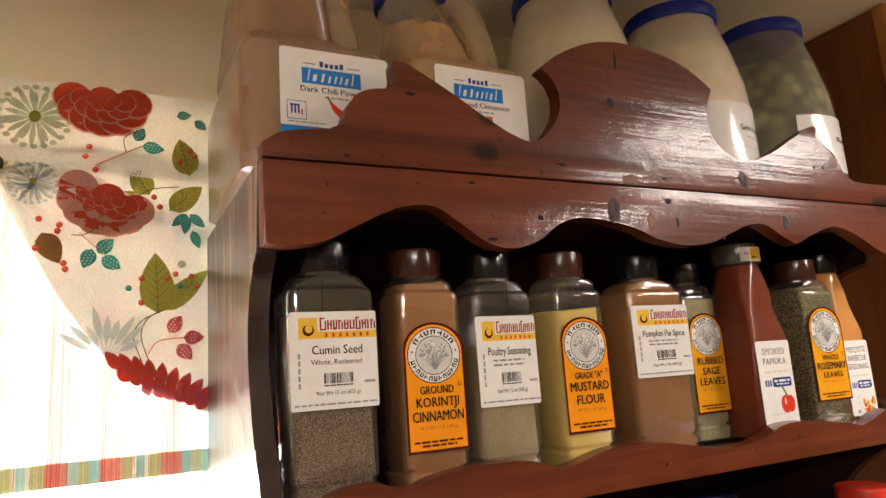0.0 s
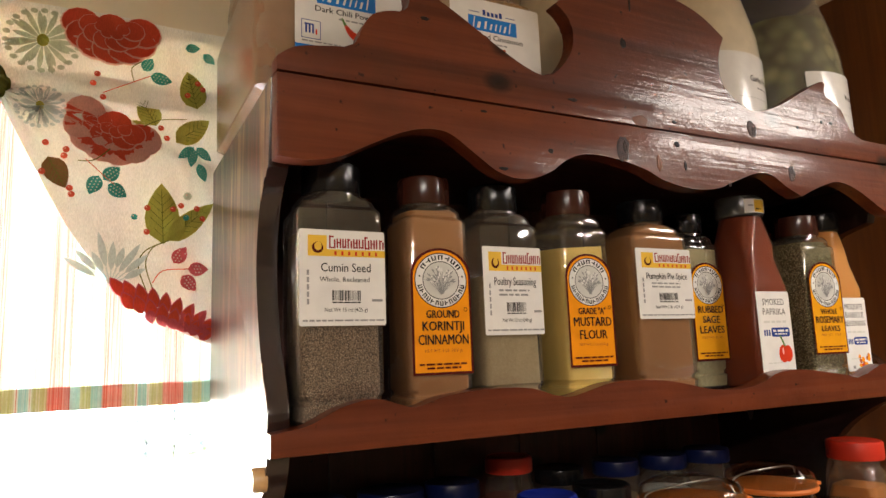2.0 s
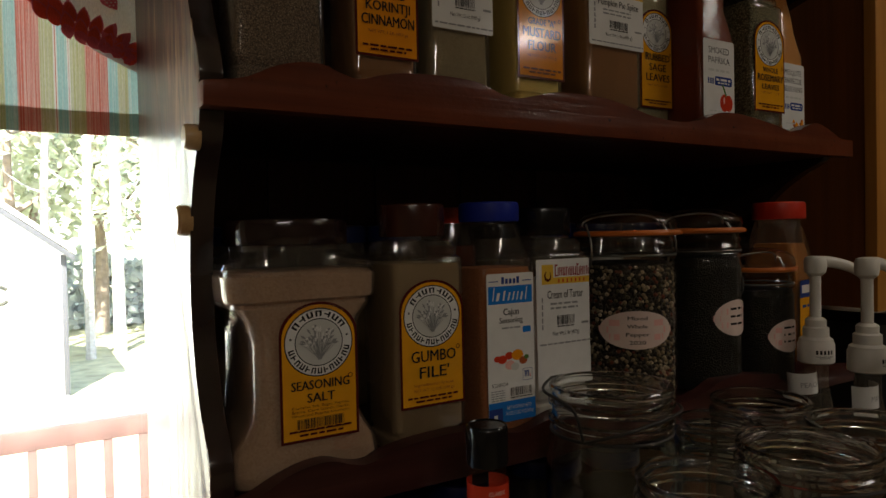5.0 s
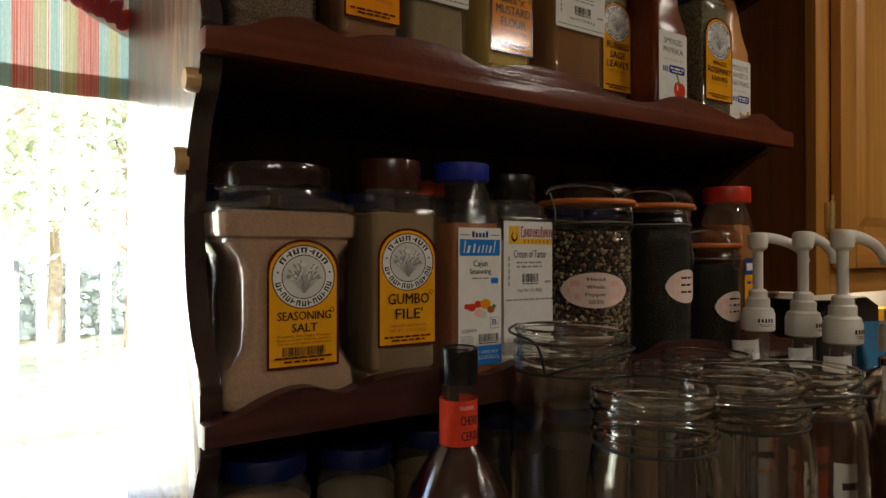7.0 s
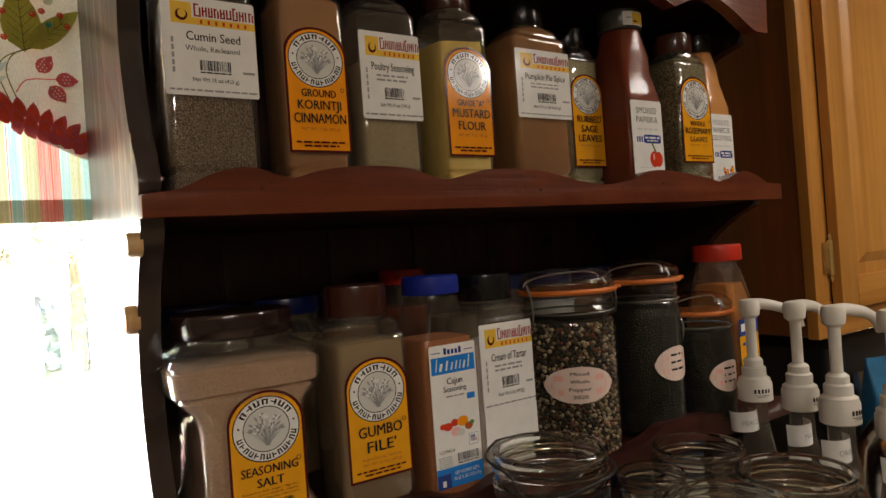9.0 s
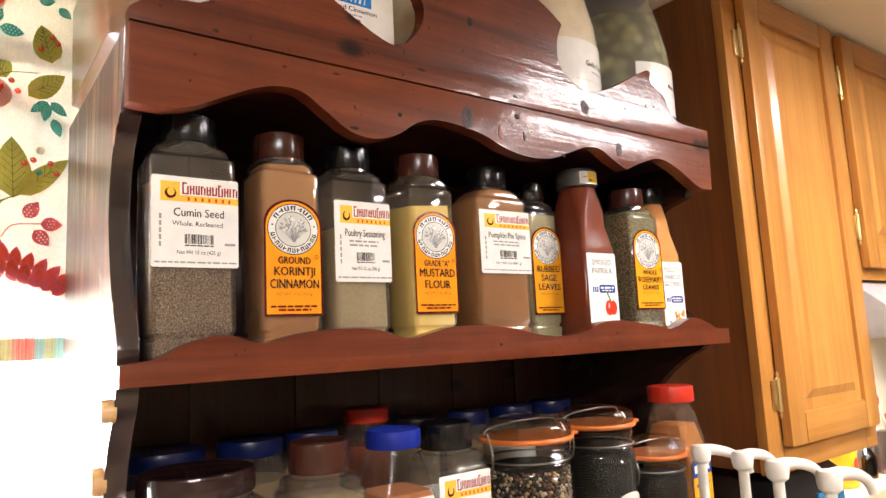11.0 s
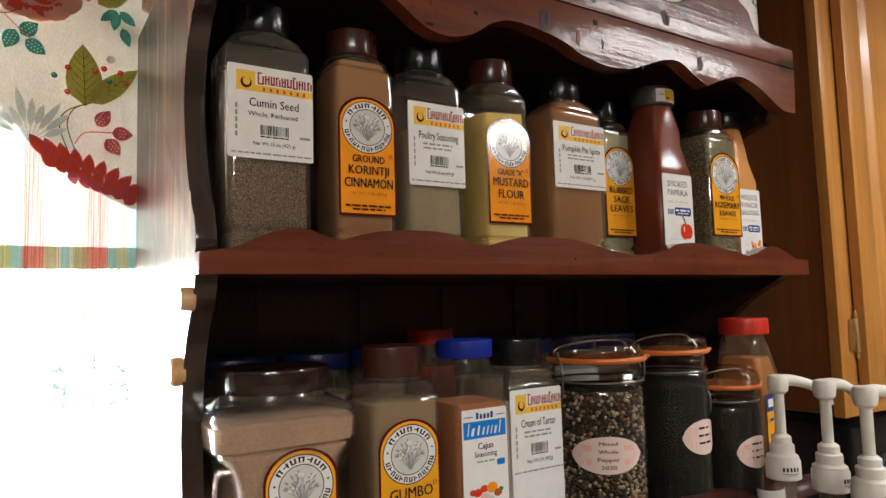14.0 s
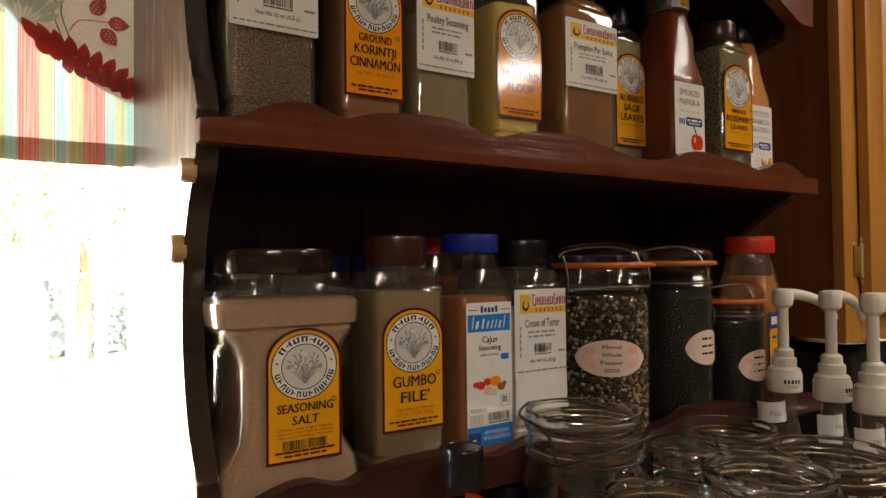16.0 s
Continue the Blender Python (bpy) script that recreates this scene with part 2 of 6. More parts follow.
def cloth(name, colour, through_share=0.45, stripes=None, weave=0.25):
    """Cotton that lets daylight through."""
    m = Mat(name)
    m.n.remove(m.b)
    thread = m.noise(1.0, 2, 0.5, (1400, 1400, 260))
    blot = m.noise(14, 4)
    if stripes:
        start, period, cols = stripes
        at = m.add("SeparateXYZ")
        m.l.new(m.coords(), at.inputs[0])
        sh = m.add("Math")
        sh.operation = "SUBTRACT"
        sh.inputs[1].default_value = start
        m.l.new(at.outputs[0], sh.inputs[0])
        dv = m.add("Math")
        dv.operation = "DIVIDE"
        dv.inputs[1].default_value = period
        m.l.new(sh.outputs[0], dv.inputs[0])
        fl = m.add("Math")
        fl.operation = "FLOORED_MODULO"
        fl.inputs[1].default_value = 1.0
        m.l.new(dv.outputs[0], fl.inputs[0])
        c = m.ramp(fl.outputs[0], cols, True)
        lines = m.noise(1.0, 2, 0.6, (900, 10, 6))
        c = m.mix(m.ramp(lines, [(0.40, (0.08, 0.08, 0.08)), (0.7, (0.6, 0.6, 0.6))]), c, (0.85, 0.78, 0.66))
    else:
        c = m.mix(m.ramp(blot, [(0.3, (0, 0, 0)), (0.75, (0.5, 0.5, 0.5))]), colour, [v * 0.86 for v in colour])
    c = m.mix(weave, c, m.ramp(thread, [(0.35, (0.35, 0.35, 0.35)), (0.65, (1, 1, 1))]), "MULTIPLY")
    df, tl, mx = m.add("BsdfDiffuse"), m.add("BsdfTranslucent"), m.add("MixShader", Fac=through_share)
    m.l.new(c, df.inputs[0])
    m.l.new(c, tl.inputs[0])
    m.l.new(df.outputs[0], mx.inputs[1])
    m.l.new(tl.outputs[0], mx.inputs[2])
    m.l.new(mx.outputs[0], m.out.inputs[0])
    return m.m


def worn_wood(name, dark, mid, bare):
    """Varnished wood worn through to bare streaks along z."""
    m = Mat(name, mid, 0.4, coat=0.55, coat_rough=0.2)
    streak = m.noise(1.0, 5, 0.65, (60, 34, 3.0), 1.5)
    broad = m.noise(5.0, 4, 0.6)
    fine = m.noise(1.0, 3, 0.6, (200, 160, 9))
    c = m.ramp(fine, [(0.3, dark), (0.7, mid)])
    worn = m.mix(1.0, m.ramp(streak, [(0.47, (0, 0, 0)), (0.62, (1, 1, 1))]), m.ramp(broad, [(0.40, (0.05, 0.05, 0.05)), (0.62, (0.9, 0.9, 0.9))]), "MULTIPLY")
    c = m.mix(worn, c, bare)
    pits = m.noise(70, 3, 0.6, (1, 1, 0.35))
    c = m.mix(m.ramp(pits, [(0.66, (0, 0, 0)), (0.72, (0.9, 0.9, 0.9))]), c, [v * 0.3 for v in dark])
    m.colour(c)
    m.rough(streak, 0.25, 0.6)
    sock = m.ramp(streak, [(0.40, (0.75, 0.75, 0.75)), (0.66, (0.12, 0.12, 0.12))])
    m.l.new(sock, m.b.inputs["Coat Weight"])
    m.bump(m.mix(0.5, fine, streak), 0.5, 0.0015, coat=True)
    return m.m


RED_D, RED_M, RED_L = (0.060, 0.0110, 0.0038), (0.120, 0.0245, 0.0080), (0.185, 0.043, 0.0135)
# Side tones sunk to near black, with the shelf's inner shade painted in.
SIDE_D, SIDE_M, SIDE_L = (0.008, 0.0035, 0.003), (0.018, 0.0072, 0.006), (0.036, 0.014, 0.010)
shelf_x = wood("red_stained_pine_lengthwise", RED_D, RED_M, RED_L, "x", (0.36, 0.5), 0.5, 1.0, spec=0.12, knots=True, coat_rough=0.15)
shelf_z = wood("shaded_pine_upright", SIDE_D, SIDE_M, SIDE_L, "z", (0.2, 0.32), 0.6, 0.2, knots=True)
# Boards darker than the fronts: the recess's shade is in their colour.
board_x = wood("shade_toned_shelf_boards", SIDE_D, (0.040, 0.0085, 0.0045), (0.070, 0.016, 0.008), "x", (0.35, 0.5), 0.25, 0.3, spec=0.2)
# Lower lip: the red pine darkened in colour for the weaker light there.
shaded_lip_x = wood("shaded_lip_pine", (0.022, 0.006, 0.005), (0.045, 0.012, 0.010), (0.075, 0.022, 0.017), "x", (0.35, 0.5), 0.3, 0.4, spec=0.15)
worn_z = worn_wood("worn_varnish_upright", SIDE_D, (0.085, 0.018, 0.008), (0.42, 0.27, 0.13))
# Red planks toned down so the colour carries the shade behind the bottles.
back_z = wood("shaded_red_back_planks", (0.020, 0.005, 0.004), (0.042, 0.011, 0.008), (0.080, 0.022, 0.014), "z", (0.35, 0.55), 0.2, 0.3, spec=0.25, knots=True)
oak_z = wood("honey_oak_upright", (0.32, 0.122, 0.020), (0.475, 0.210, 0.040), (0.57, 0.285, 0.065), "z", (0.28, 0.42), 0.35, 0.25, 4.0)
oak_x = wood("honey_oak_crosswise", (0.32, 0.122, 0.020), (0.475, 0.210, 0.040), (0.57, 0.285, 0.065), "x", (0.28, 0.42), 0.35, 0.25, 4.0)
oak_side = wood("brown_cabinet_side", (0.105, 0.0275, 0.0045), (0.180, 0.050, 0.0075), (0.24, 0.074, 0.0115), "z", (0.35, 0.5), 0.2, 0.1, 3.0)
plug_wood = wood("pale_plug_wood", (0.35, 0.18, 0.06), (0.55, 0.33, 0.13), (0.7, 0.48, 0.22), "y")
wall_paint = plain("cream_wall_paint", (0.80, 0.71, 0.54), 0.7, vary=0.05, scale=4, bump=0.15)
ceiling_paint = plain("ceiling_paint", (0.86, 0.78, 0.60), 0.8, vary=0.05, scale=4, bump=0.25)
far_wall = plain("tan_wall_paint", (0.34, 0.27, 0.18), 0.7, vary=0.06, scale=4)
white_trim = plain("white_window_paint", (0.78, 0.77, 0.73), 0.45)
counter_mat = plain("dark_laminate_counter", (0.085, 0.052, 0.036), 0.35, vary=0.5, scale=40)
floor_mat = plain("pale_vinyl_floor", (0.38, 0.30, 0.20), 0.5, vary=0.3, scale=6)
brass = plain("brass", (0.75, 0.58, 0.28), 0.3, metal=1.0)
steel = plain("steel_wire", (0.28, 0.27, 0.25), 0.35, metal=1.0)
dark_wire = plain("tarnished_wire", (0.022, 0.019, 0.017), 0.55, metal=0.2)
pane_glass = clear("window_glass", (0.97, 0.98, 0.97), 1.4, 0.0, wobble=0.0)
pet = clear("clear_bottle_plastic", (0.95, 0.955, 0.94), 1.5, 0.035, 0.055, (0.7, 0.67, 0.60), 0.14, 2.6)
pet_dull = clear("scuffed_bottle_plastic", (0.94, 0.94, 0.92), 1.26, 0.15, 0.012, (0.7, 0.66, 0.58), 0.2, 3.4)
pet_cloudy = clear("cloudy_bottle_plastic", (0.85, 0.84, 0.8), 1.5, 0.14, 0.30, (0.62, 0.60, 0.52))
jug_plastic = clear("milky_jug_plastic", (0.92, 0.85, 0.72), 1.5, 0.22, 0.38, (0.74, 0.58, 0.38))
jar_glass = clear("jar_glass", (0.95, 0.955, 0.94), 1.36, 0.015, 0.0, (0.7, 0.72, 0.7), 0.06, 3.2)
open_glass = solid_glass("thick_jar_glass", (0.97, 0.98, 0.95), 1.45)
amber = clear("dark_amber_glass", (0.10, 0.03, 0.012), 1.52, 0.03)

# ---------- room ----------
WALL, CEIL, COUNTER, FLOOR = 0.91, 2.06, 0.84, -0.06
WIN = (-0.72, 0.17, 0.88, 1.874)


def wall_north():
    bm = bmesh.new()
    x0, x1, z0, z1 = WIN
    for a, b, c, d in ((-2.4, x0, FLOOR, CEIL), (x1, 4.2, FLOOR, CEIL), (x0, x1, FLOOR, z0), (x0, x1, z1, CEIL)):
        box(bm, a, b, WALL, WALL + 0.12, c, d)
    structure("wall_north", bm, wall_paint, "cream painted kitchen wall behind the spice shelf", "wall", 0)


wall_north()
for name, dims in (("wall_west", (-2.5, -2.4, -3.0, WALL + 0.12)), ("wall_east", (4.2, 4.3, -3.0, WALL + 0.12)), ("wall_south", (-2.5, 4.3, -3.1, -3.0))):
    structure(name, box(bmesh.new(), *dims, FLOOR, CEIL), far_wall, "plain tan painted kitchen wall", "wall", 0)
structure("floor", box(bmesh.new(), -2.5, 4.3, -3.1, WALL + 0.12, FLOOR - 0.05, FLOOR), floor_mat, "pale tan vinyl kitchen floor", "floor", 0)
structure("ceiling", box(bmesh.new(), -2.5, 4.3, -3.1, WALL + 0.12, CEIL, CEIL + 0.05), ceiling_paint, "cream textured kitchen ceiling", "ceiling", 0)


def window():
    x0, x1, z0, z1 = WIN
    win = thing("window_1", pose(0, 0, 0), "white framed kitchen window in bright daylight", "window", kind="structure")
    bm = bmesh.new()
    y0, y1, w = WALL + 0.045, WALL + 0.105, 0.02
    for a, b, c, d in ((x0, x0 + w, z0, z1), (x1 - w, x1, z0, z1), (x0 + w, x1 - w, z0, z0 + w), (x0 + w, x1 - w, z1 - w, z1)):
        box(bm, a, b, y0, y1, c, d, 0.003)
    part("window_frame", bm, white_trim, win)
    part("pane", box(bmesh.new(), x0 + w, x1 - w, y0 + 0.03, y0 + 0.034, z0 + w, z1 - w), pane_glass, win).visible_shadow = False
    part("window_sill", box(bmesh.new(), x0 - 0.01, 0.06, WALL - 0.02, y0, z0 - 0.03, z0, 0.004), white_trim, win)


window()


def counter():
    bm = box(bmesh.new(), -0.7, 1.48, 0.28, WALL - 0.002, COUNTER - 0.04, COUNTER, 0.006)
    structure("countertop", bm, counter_mat, "dark laminate kitchen worktop below the spice shelf", "worktop")
    for k in range(4):
        unit = thing("base_cabinet", pose(-0.7 + k * 0.545, 0, 0), "honey oak base cabinet under the worktop", "cabinet", "base cabinets")
        part("body", box(bmesh.new(), 0.001, 0.543, 0.33, WALL - 0.004, FLOOR, COUNTER - 0.042), oak_z, unit)
        part("door", box(bmesh.new(), 0.02, 0.525, 0.31, 0.328, FLOOR + 0.1, COUNTER - 0.07, 0.004), oak_z, unit)


counter()
# Added brown panel standing in for the shade under the wall cabinet.
structure("dark_fill_panel", box(bmesh.new(), 0.96, 1.53, WALL - 0.012, WALL - 0.0025, COUNTER + 0.001, 1.144, 0.002), oak_side, "added brown panel that darkens the wall under the cabinet", "wall panel")


def ceiling_light(x, y, turn):
    t = thing("ceiling_light", pose(x, y, CEIL, 0, 0, turn), "white rectangular fluorescent kitchen ceiling light, out of view, added over a lamp", "ceiling light", "ceiling lights")
    bm = bmesh.new()
    box(bm, -0.5, 0.5, -0.15, 0.15, -0.045, -0.001, 0.006)
    part("frame", bm, white_trim, t)


# The third housing only covers the added fill lamp.
for spot in LAMPS:
    ceiling_light(*spot)

# ---------- spice shelf ----------
knot_dark, knot_amber, knot_brown = plain("dark_knot_hole", (0.014, 0.005, 0.003), 0.6, spec=0.2), plain("amber_chip", (0.20, 0.06, 0.014), 0.45, vary=0.3, spec=0.3), plain("brown_knot", (0.040, 0.010, 0.005), 0.45, 0.0, spec=0.3, vary=0.5, scale=150, bump=0.6)
SX0, SX1, LX1, T = 0.072, 0.926, 0.951, 0.018
Z_LOW, Z_MID, Z_TOP, BACK = 1.064, 1.379, 1.668, 0.89


def side_outline(deep=1.0):
    up = [(0.618, COUNTER), (0.624, 0.93), (0.616, 0.98), (0.596, 1.02), (0.568, 1.05), (0.556, 1.064), (0.556, 1.093), (0.580, 1.115), (0.606, 1.149), (0.624, 1.196),
          (0.629, 1.245), (0.622, 1.294), (0.607, 1.330), (0.586, 1.358), (0.560, 1.376), (0.558, 1.396), (0.576, 1.418), (0.606, 1.465), (0.622, 1.524), (0.618, 1.565), (0.602, 1.597), (0.572, 1.614)]
    up = [(max(0.579, 0.556 + (y - 0.556) * deep), z) for y, z in up]
    return [tuple(p) for p in spline(up, 4)] + [(0.5685, 1.69), (BACK, 1.69), (BACK, COUNTER)]


def spice_shelf():
    sh = thing("spice_shelf", pose(0, 0, 0), "dark red stained pine spice shelf with scalloped varnished boards", "shelf")
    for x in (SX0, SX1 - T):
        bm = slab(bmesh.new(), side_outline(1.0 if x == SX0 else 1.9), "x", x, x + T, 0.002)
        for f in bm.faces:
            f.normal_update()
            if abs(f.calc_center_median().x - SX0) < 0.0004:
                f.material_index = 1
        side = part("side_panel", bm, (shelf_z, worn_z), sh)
        if x == SX0:
            for y, z, r in ((0.592, 1.360, 0.010), (0.632, 1.298, 0.0125)):
                bm = lathe(bmesh.new(), [(r, -0.002), (r, 0.007), (r * 0.85, 0.0095)], 18)
                bm.transform(pose(x, y, z, 0, -90, 0))
                part("plug", bm, plug_wood, side, "pale unstained wooden plug")
    low = [(0.0725, 1.615), (0.098, 1.614), (0.124, 1.619), (0.151, 1.632), (0.180, 1.646), (0.204, 1.653), (0.229, 1.652), (0.255, 1.636), (0.281, 1.620), (0.310, 1.616), (0.339, 1.625), (0.363, 1.641),
           (0.390, 1.649), (0.429, 1.647), (0.464, 1.640), (0.491, 1.630), (0.530, 1.624), (0.569, 1.627), (0.601, 1.638), (0.635, 1.650), (0.664, 1.652), (0.692, 1.639), (0.718, 1.629)]
    low2 = [(0.718, 1.629), (0.755, 1.644), (0.796, 1.654), (0.836, 1.645), (0.877, 1.626), (0.898, 1.619), (0.926, 1.620)]
    lower = [tuple(p) for p in spline(low, 5)] + [tuple(p) for p in spline(low2, 5)][1:] + [(0.930, 1.6865), (0.0725, 1.6865)]
    part("lower_crown_board", slab(bmesh.new(), lower, "y", 0.549, 0.568, 0.002), shelf_x, sh)
    hook = [(0.0725, 1.700), (0.089, 1.711), (0.114, 1.716), (0.140, 1.721), (0.147, 1.738), (0.157, 1.753), (0.172, 1.760), (0.186, 1.762)]
    swoop = [(0.186, 1.762), (0.195, 1.772), (0.193, 1.786), (0.199, 1.793), (0.226, 1.781), (0.256, 1.765), (0.287, 1.747), (0.319, 1.731), (0.343, 1.726), (0.362, 1.738), (0.378, 1.761), (0.380, 1.785), (0.371, 1.800), (0.360, 1.808)]
    dome = [(0.360, 1.808), (0.384, 1.827), (0.424, 1.846), (0.460, 1.854), (0.499, 1.854), (0.542, 1.848), (0.577, 1.836), (0.608, 1.817)]
    tail = [(0.608, 1.817), (0.597, 1.793), (0.596, 1.764), (0.609, 1.745), (0.636, 1.732), (0.661, 1.732), (0.699, 1.745), (0.747, 1.770), (0.785, 1.789), (0.794, 1.786)]
    end = [(0.794, 1.786), (0.790, 1.772), (0.803, 1.765), (0.824, 1.753), (0.832, 1.734), (0.852, 1.720), (0.880, 1.717), (0.931, 1.717)]
    upper = []
    for piece in (hook, swoop, dome, tail, end):
        upper += [tuple(p) for p in spline(piece, 5)][:-1]
    upper += [(0.931, 1.717), (0.931, 1.6885), (0.0725, 1.6885)]
    part("upper_crown_board", slab(bmesh.new(), upper[::-1], "y", 0.550, 0.568, 0.002), shelf_x, sh)
    rnd = random.Random(11)
    for x, z, a, b, stain in ((0.462, 1.830, 0.0016, 0.014, 0), (0.448, 1.780, 0.0045, 0.006, 0), (0.464, 1.694, 0.012, 0.007, 1), (0.435, 1.660, 0.010, 0.015, 2), (0.438, 1.662, 0.003, 0.008, 0), (0.485, 1.649, 0.0045, 0.009, 1),
                              (0.209, 1.760, 0.005, 0.002, 0), (0.374, 1.705, 0.007, 0.0018, 0), (0.286, 1.624, 0.006, 0.002, 0), (0.641, 1.706, 0.009, 0.011, 2), (0.643, 1.704, 0.003, 0.006, 0), (0.704, 1.657, 0.007, 0.012, 2),
                              (0.703, 1.660, 0.0025, 0.004, 0), (0.514, 1.699, 0.004, 0.002, 0), (0.514, 1.673, 0.0045, 0.0035, 0), (0.524, 1.649, 0.002, 0.006, 0), (0.776, 1.732, 0.0025, 0.0025, 0), (0.795, 1.733, 0.0035, 0.002, 0),
                              (0.727, 1.719, 0.0022, 0.0022, 0), (0.267, 1.678, 0.004, 0.0015, 0), (0.342, 1.647, 0.003, 0.003, 0), (0.592, 1.633, 0.003, 0.002, 0)):
        y = 0.5500 if z > 1.688 else 0.5490
        bm = bmesh.new()
        ring = [(x + a * math.cos(t * math.tau / 14) * rnd.uniform(0.75, 1.1), z + b * math.sin(t * math.tau / 14) * rnd.uniform(0.75, 1.1)) for t in range(14)]
        rings(bm, [[(px, y + 0.0015, pz) for px, pz in ring], [(px, y - 0.0001, pz) for px, pz in ring], [(x + (px - x) * 0.8, y - 0.0005, z + (pz - z) * 0.8) for px, pz in ring], [(x + (px - x) * 0.3, y - 0.0003, z + (pz - z) * 0.3) for px, pz in ring]])
        part("knot", bm, (knot_dark, knot_amber, knot_brown)[stain], sh)
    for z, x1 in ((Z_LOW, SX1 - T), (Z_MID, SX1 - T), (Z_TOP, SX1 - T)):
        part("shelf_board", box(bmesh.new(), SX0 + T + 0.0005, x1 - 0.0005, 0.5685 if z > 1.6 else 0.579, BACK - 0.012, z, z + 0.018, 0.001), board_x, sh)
    wave = [(0.0705, 1.397), (0.093, 1.400), (0.106, 1.404), (0.125, 1.413), (0.145, 1.418), (0.163, 1.418), (0.181, 1.412), (0.195, 1.410), (0.213, 1.415), (0.236, 1.419), (0.273, 1.421), (0.311, 1.419), (0.338, 1.411), (0.357, 1.409), (0.381, 1.414), (0.405, 1.419),
            (0.435, 1.420), (0.476, 1.418), (0.511, 1.412), (0.547, 1.405), (0.591, 1.403), (0.627, 1.409), (0.654, 1.418), (0.690, 1.420), (0.739, 1.415), (0.776, 1.410), (0.808, 1.405), (0.835, 1.415), (0.863, 1.420), (0.897, 1.411), (0.918, 1.403), (LX1, 1.402)]
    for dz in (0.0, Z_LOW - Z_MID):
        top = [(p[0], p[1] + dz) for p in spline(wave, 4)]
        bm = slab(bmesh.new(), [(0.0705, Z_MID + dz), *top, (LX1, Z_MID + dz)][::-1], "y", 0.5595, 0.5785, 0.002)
        # The lower lip takes the copy with shade in its colour.
        part("shelf_lip", bm, shelf_x if dz == 0.0 else shaded_lip_x, sh)
    edges = [SX0 + T + 0.0005, 0.215, 0.362, 0.5, 0.641, 0.78, SX1 - T - 0.0005]
    for a, b in zip(edges, edges[1:]):
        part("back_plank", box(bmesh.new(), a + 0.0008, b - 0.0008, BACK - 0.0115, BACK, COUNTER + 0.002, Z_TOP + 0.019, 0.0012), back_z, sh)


spice_shelf()


# ---------- wall cabinets ----------
def raised_door(cab, x0, x1, z0, z1, y):
    """A framed door with a raised panel, its face at y."""
    door = part("door", box(bmesh.new(), x0 + 0.052, x1 - 0.052, y + 0.008, y + 0.013, z0 + 0.052, z1 - 0.052), oak_z, cab)
    w = 0.056
    for a, b, c, d, m in ((x0, x0 + w, z0, z1, oak_z), (x1 - w, x1, z0, z1, oak_z), (x0 + w, x1 - w, z0, z0 + w, oak_x), (x0 + w, x1 - w, z1 - w, z1, oak_x)):
        part("stile" if m is oak_z else "rail", box(bmesh.new(), a + 0.0004, b - 0.0004, y, y + 0.018, c + 0.0004, d - 0.0004, 0.003), m, door)
    bm = bmesh.new()
    px0, px1, pz0, pz1 = x0 + w + 0.001, x1 - w - 0.001, z0 + w + 0.001, z1 - w - 0.001
    loops = []
    for inset, yy in ((0.0, y + 0.011), (0.012, y + 0.0105), (0.036, y + 0.002), (0.040, y + 0.002)):
        loops.append([(px0 + inset, yy, pz0 + inset), (px1 - inset, yy, pz0 + inset), (px1 - inset, yy, pz1 - inset), (px0 + inset, yy, pz1 - inset)])
    rings(bm, loops, True)
    part("raised_panel", bm, oak_z, door, smooth=0)
    return door


def hinge(parent, x, y, z):
    bm = bmesh.new()
    box(bm, x - 0.018, x - 0.001, y - 0.0025, y, z - 0.026, z + 0.026, 0.0008)
    for dz in (-0.016, 0.016):
        rings(bm, [[(x - 0.010 + r * math.cos(k * math.tau / 10), yy, z + dz + r * math.sin(k * math.tau / 10)) for k in range(10)] for r, yy in ((0.0032, y - 0.0024), (0.0026, y - 0.0037))])
    lathe(bm, [(0.0008, z - 0.042), (0.0032, z - 0.036), (0.0022, z - 0.031), (0.005, z - 0.028), (0.005, z + 0.028), (0.0022, z + 0.031), (0.0032, z + 0.036), (0.0008, z + 0.042)], 12, x, y - 0.004)
    part("hinge", bm, brass, parent, "brass door hinge")


def wall_cabinet(x0, x1, z0, z1, doors, label):
    y = 0.602
    cab = thing("wall_cabinet", pose(0, 0, 0), label, "cabinet", "wall cabinets")
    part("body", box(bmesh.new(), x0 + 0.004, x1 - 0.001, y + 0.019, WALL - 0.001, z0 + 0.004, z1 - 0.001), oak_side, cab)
    for a, b, c, d, m in ((x0, x0 + 0.05, z0, z1, oak_z), (x1 - 0.05, x1 - 0.0005, z0, z1, oak_z), (x0 + 0.05, x1 - 0.05, z0, z0 + 0.05, oak_x), (x0 + 0.05, x1 - 0.05, z1 - 0.05, z1, oak_x)):
        part("face_frame", box(bmesh.new(), a, b - 0.0003, y, y + 0.0185, c + 0.0003, d - 0.0008, 0.0015), m, cab)
    for d0, d1, c, d in doors:
        door = raised_door(cab, d0, d1, c, d, y - 0.0195)
        for z in (c + 0.09, d - 0.11):
            hinge(door, d0 - 0.001, y - 0.001, z)


wall_cabinet(1.105, 1.535, 1.145, CEIL - 0.001, [(1.152, 1.512, 1.19, 2.045)], "honey oak wall cabinet with a raised panel door")
wall_cabinet(1.537, 2.30, 1.49, CEIL - 0.001, [(1.563, 1.912, 1.515, 2.045), (1.925, 2.275, 1.515, 2.045)], "short honey oak wall cabinet over the cooker")

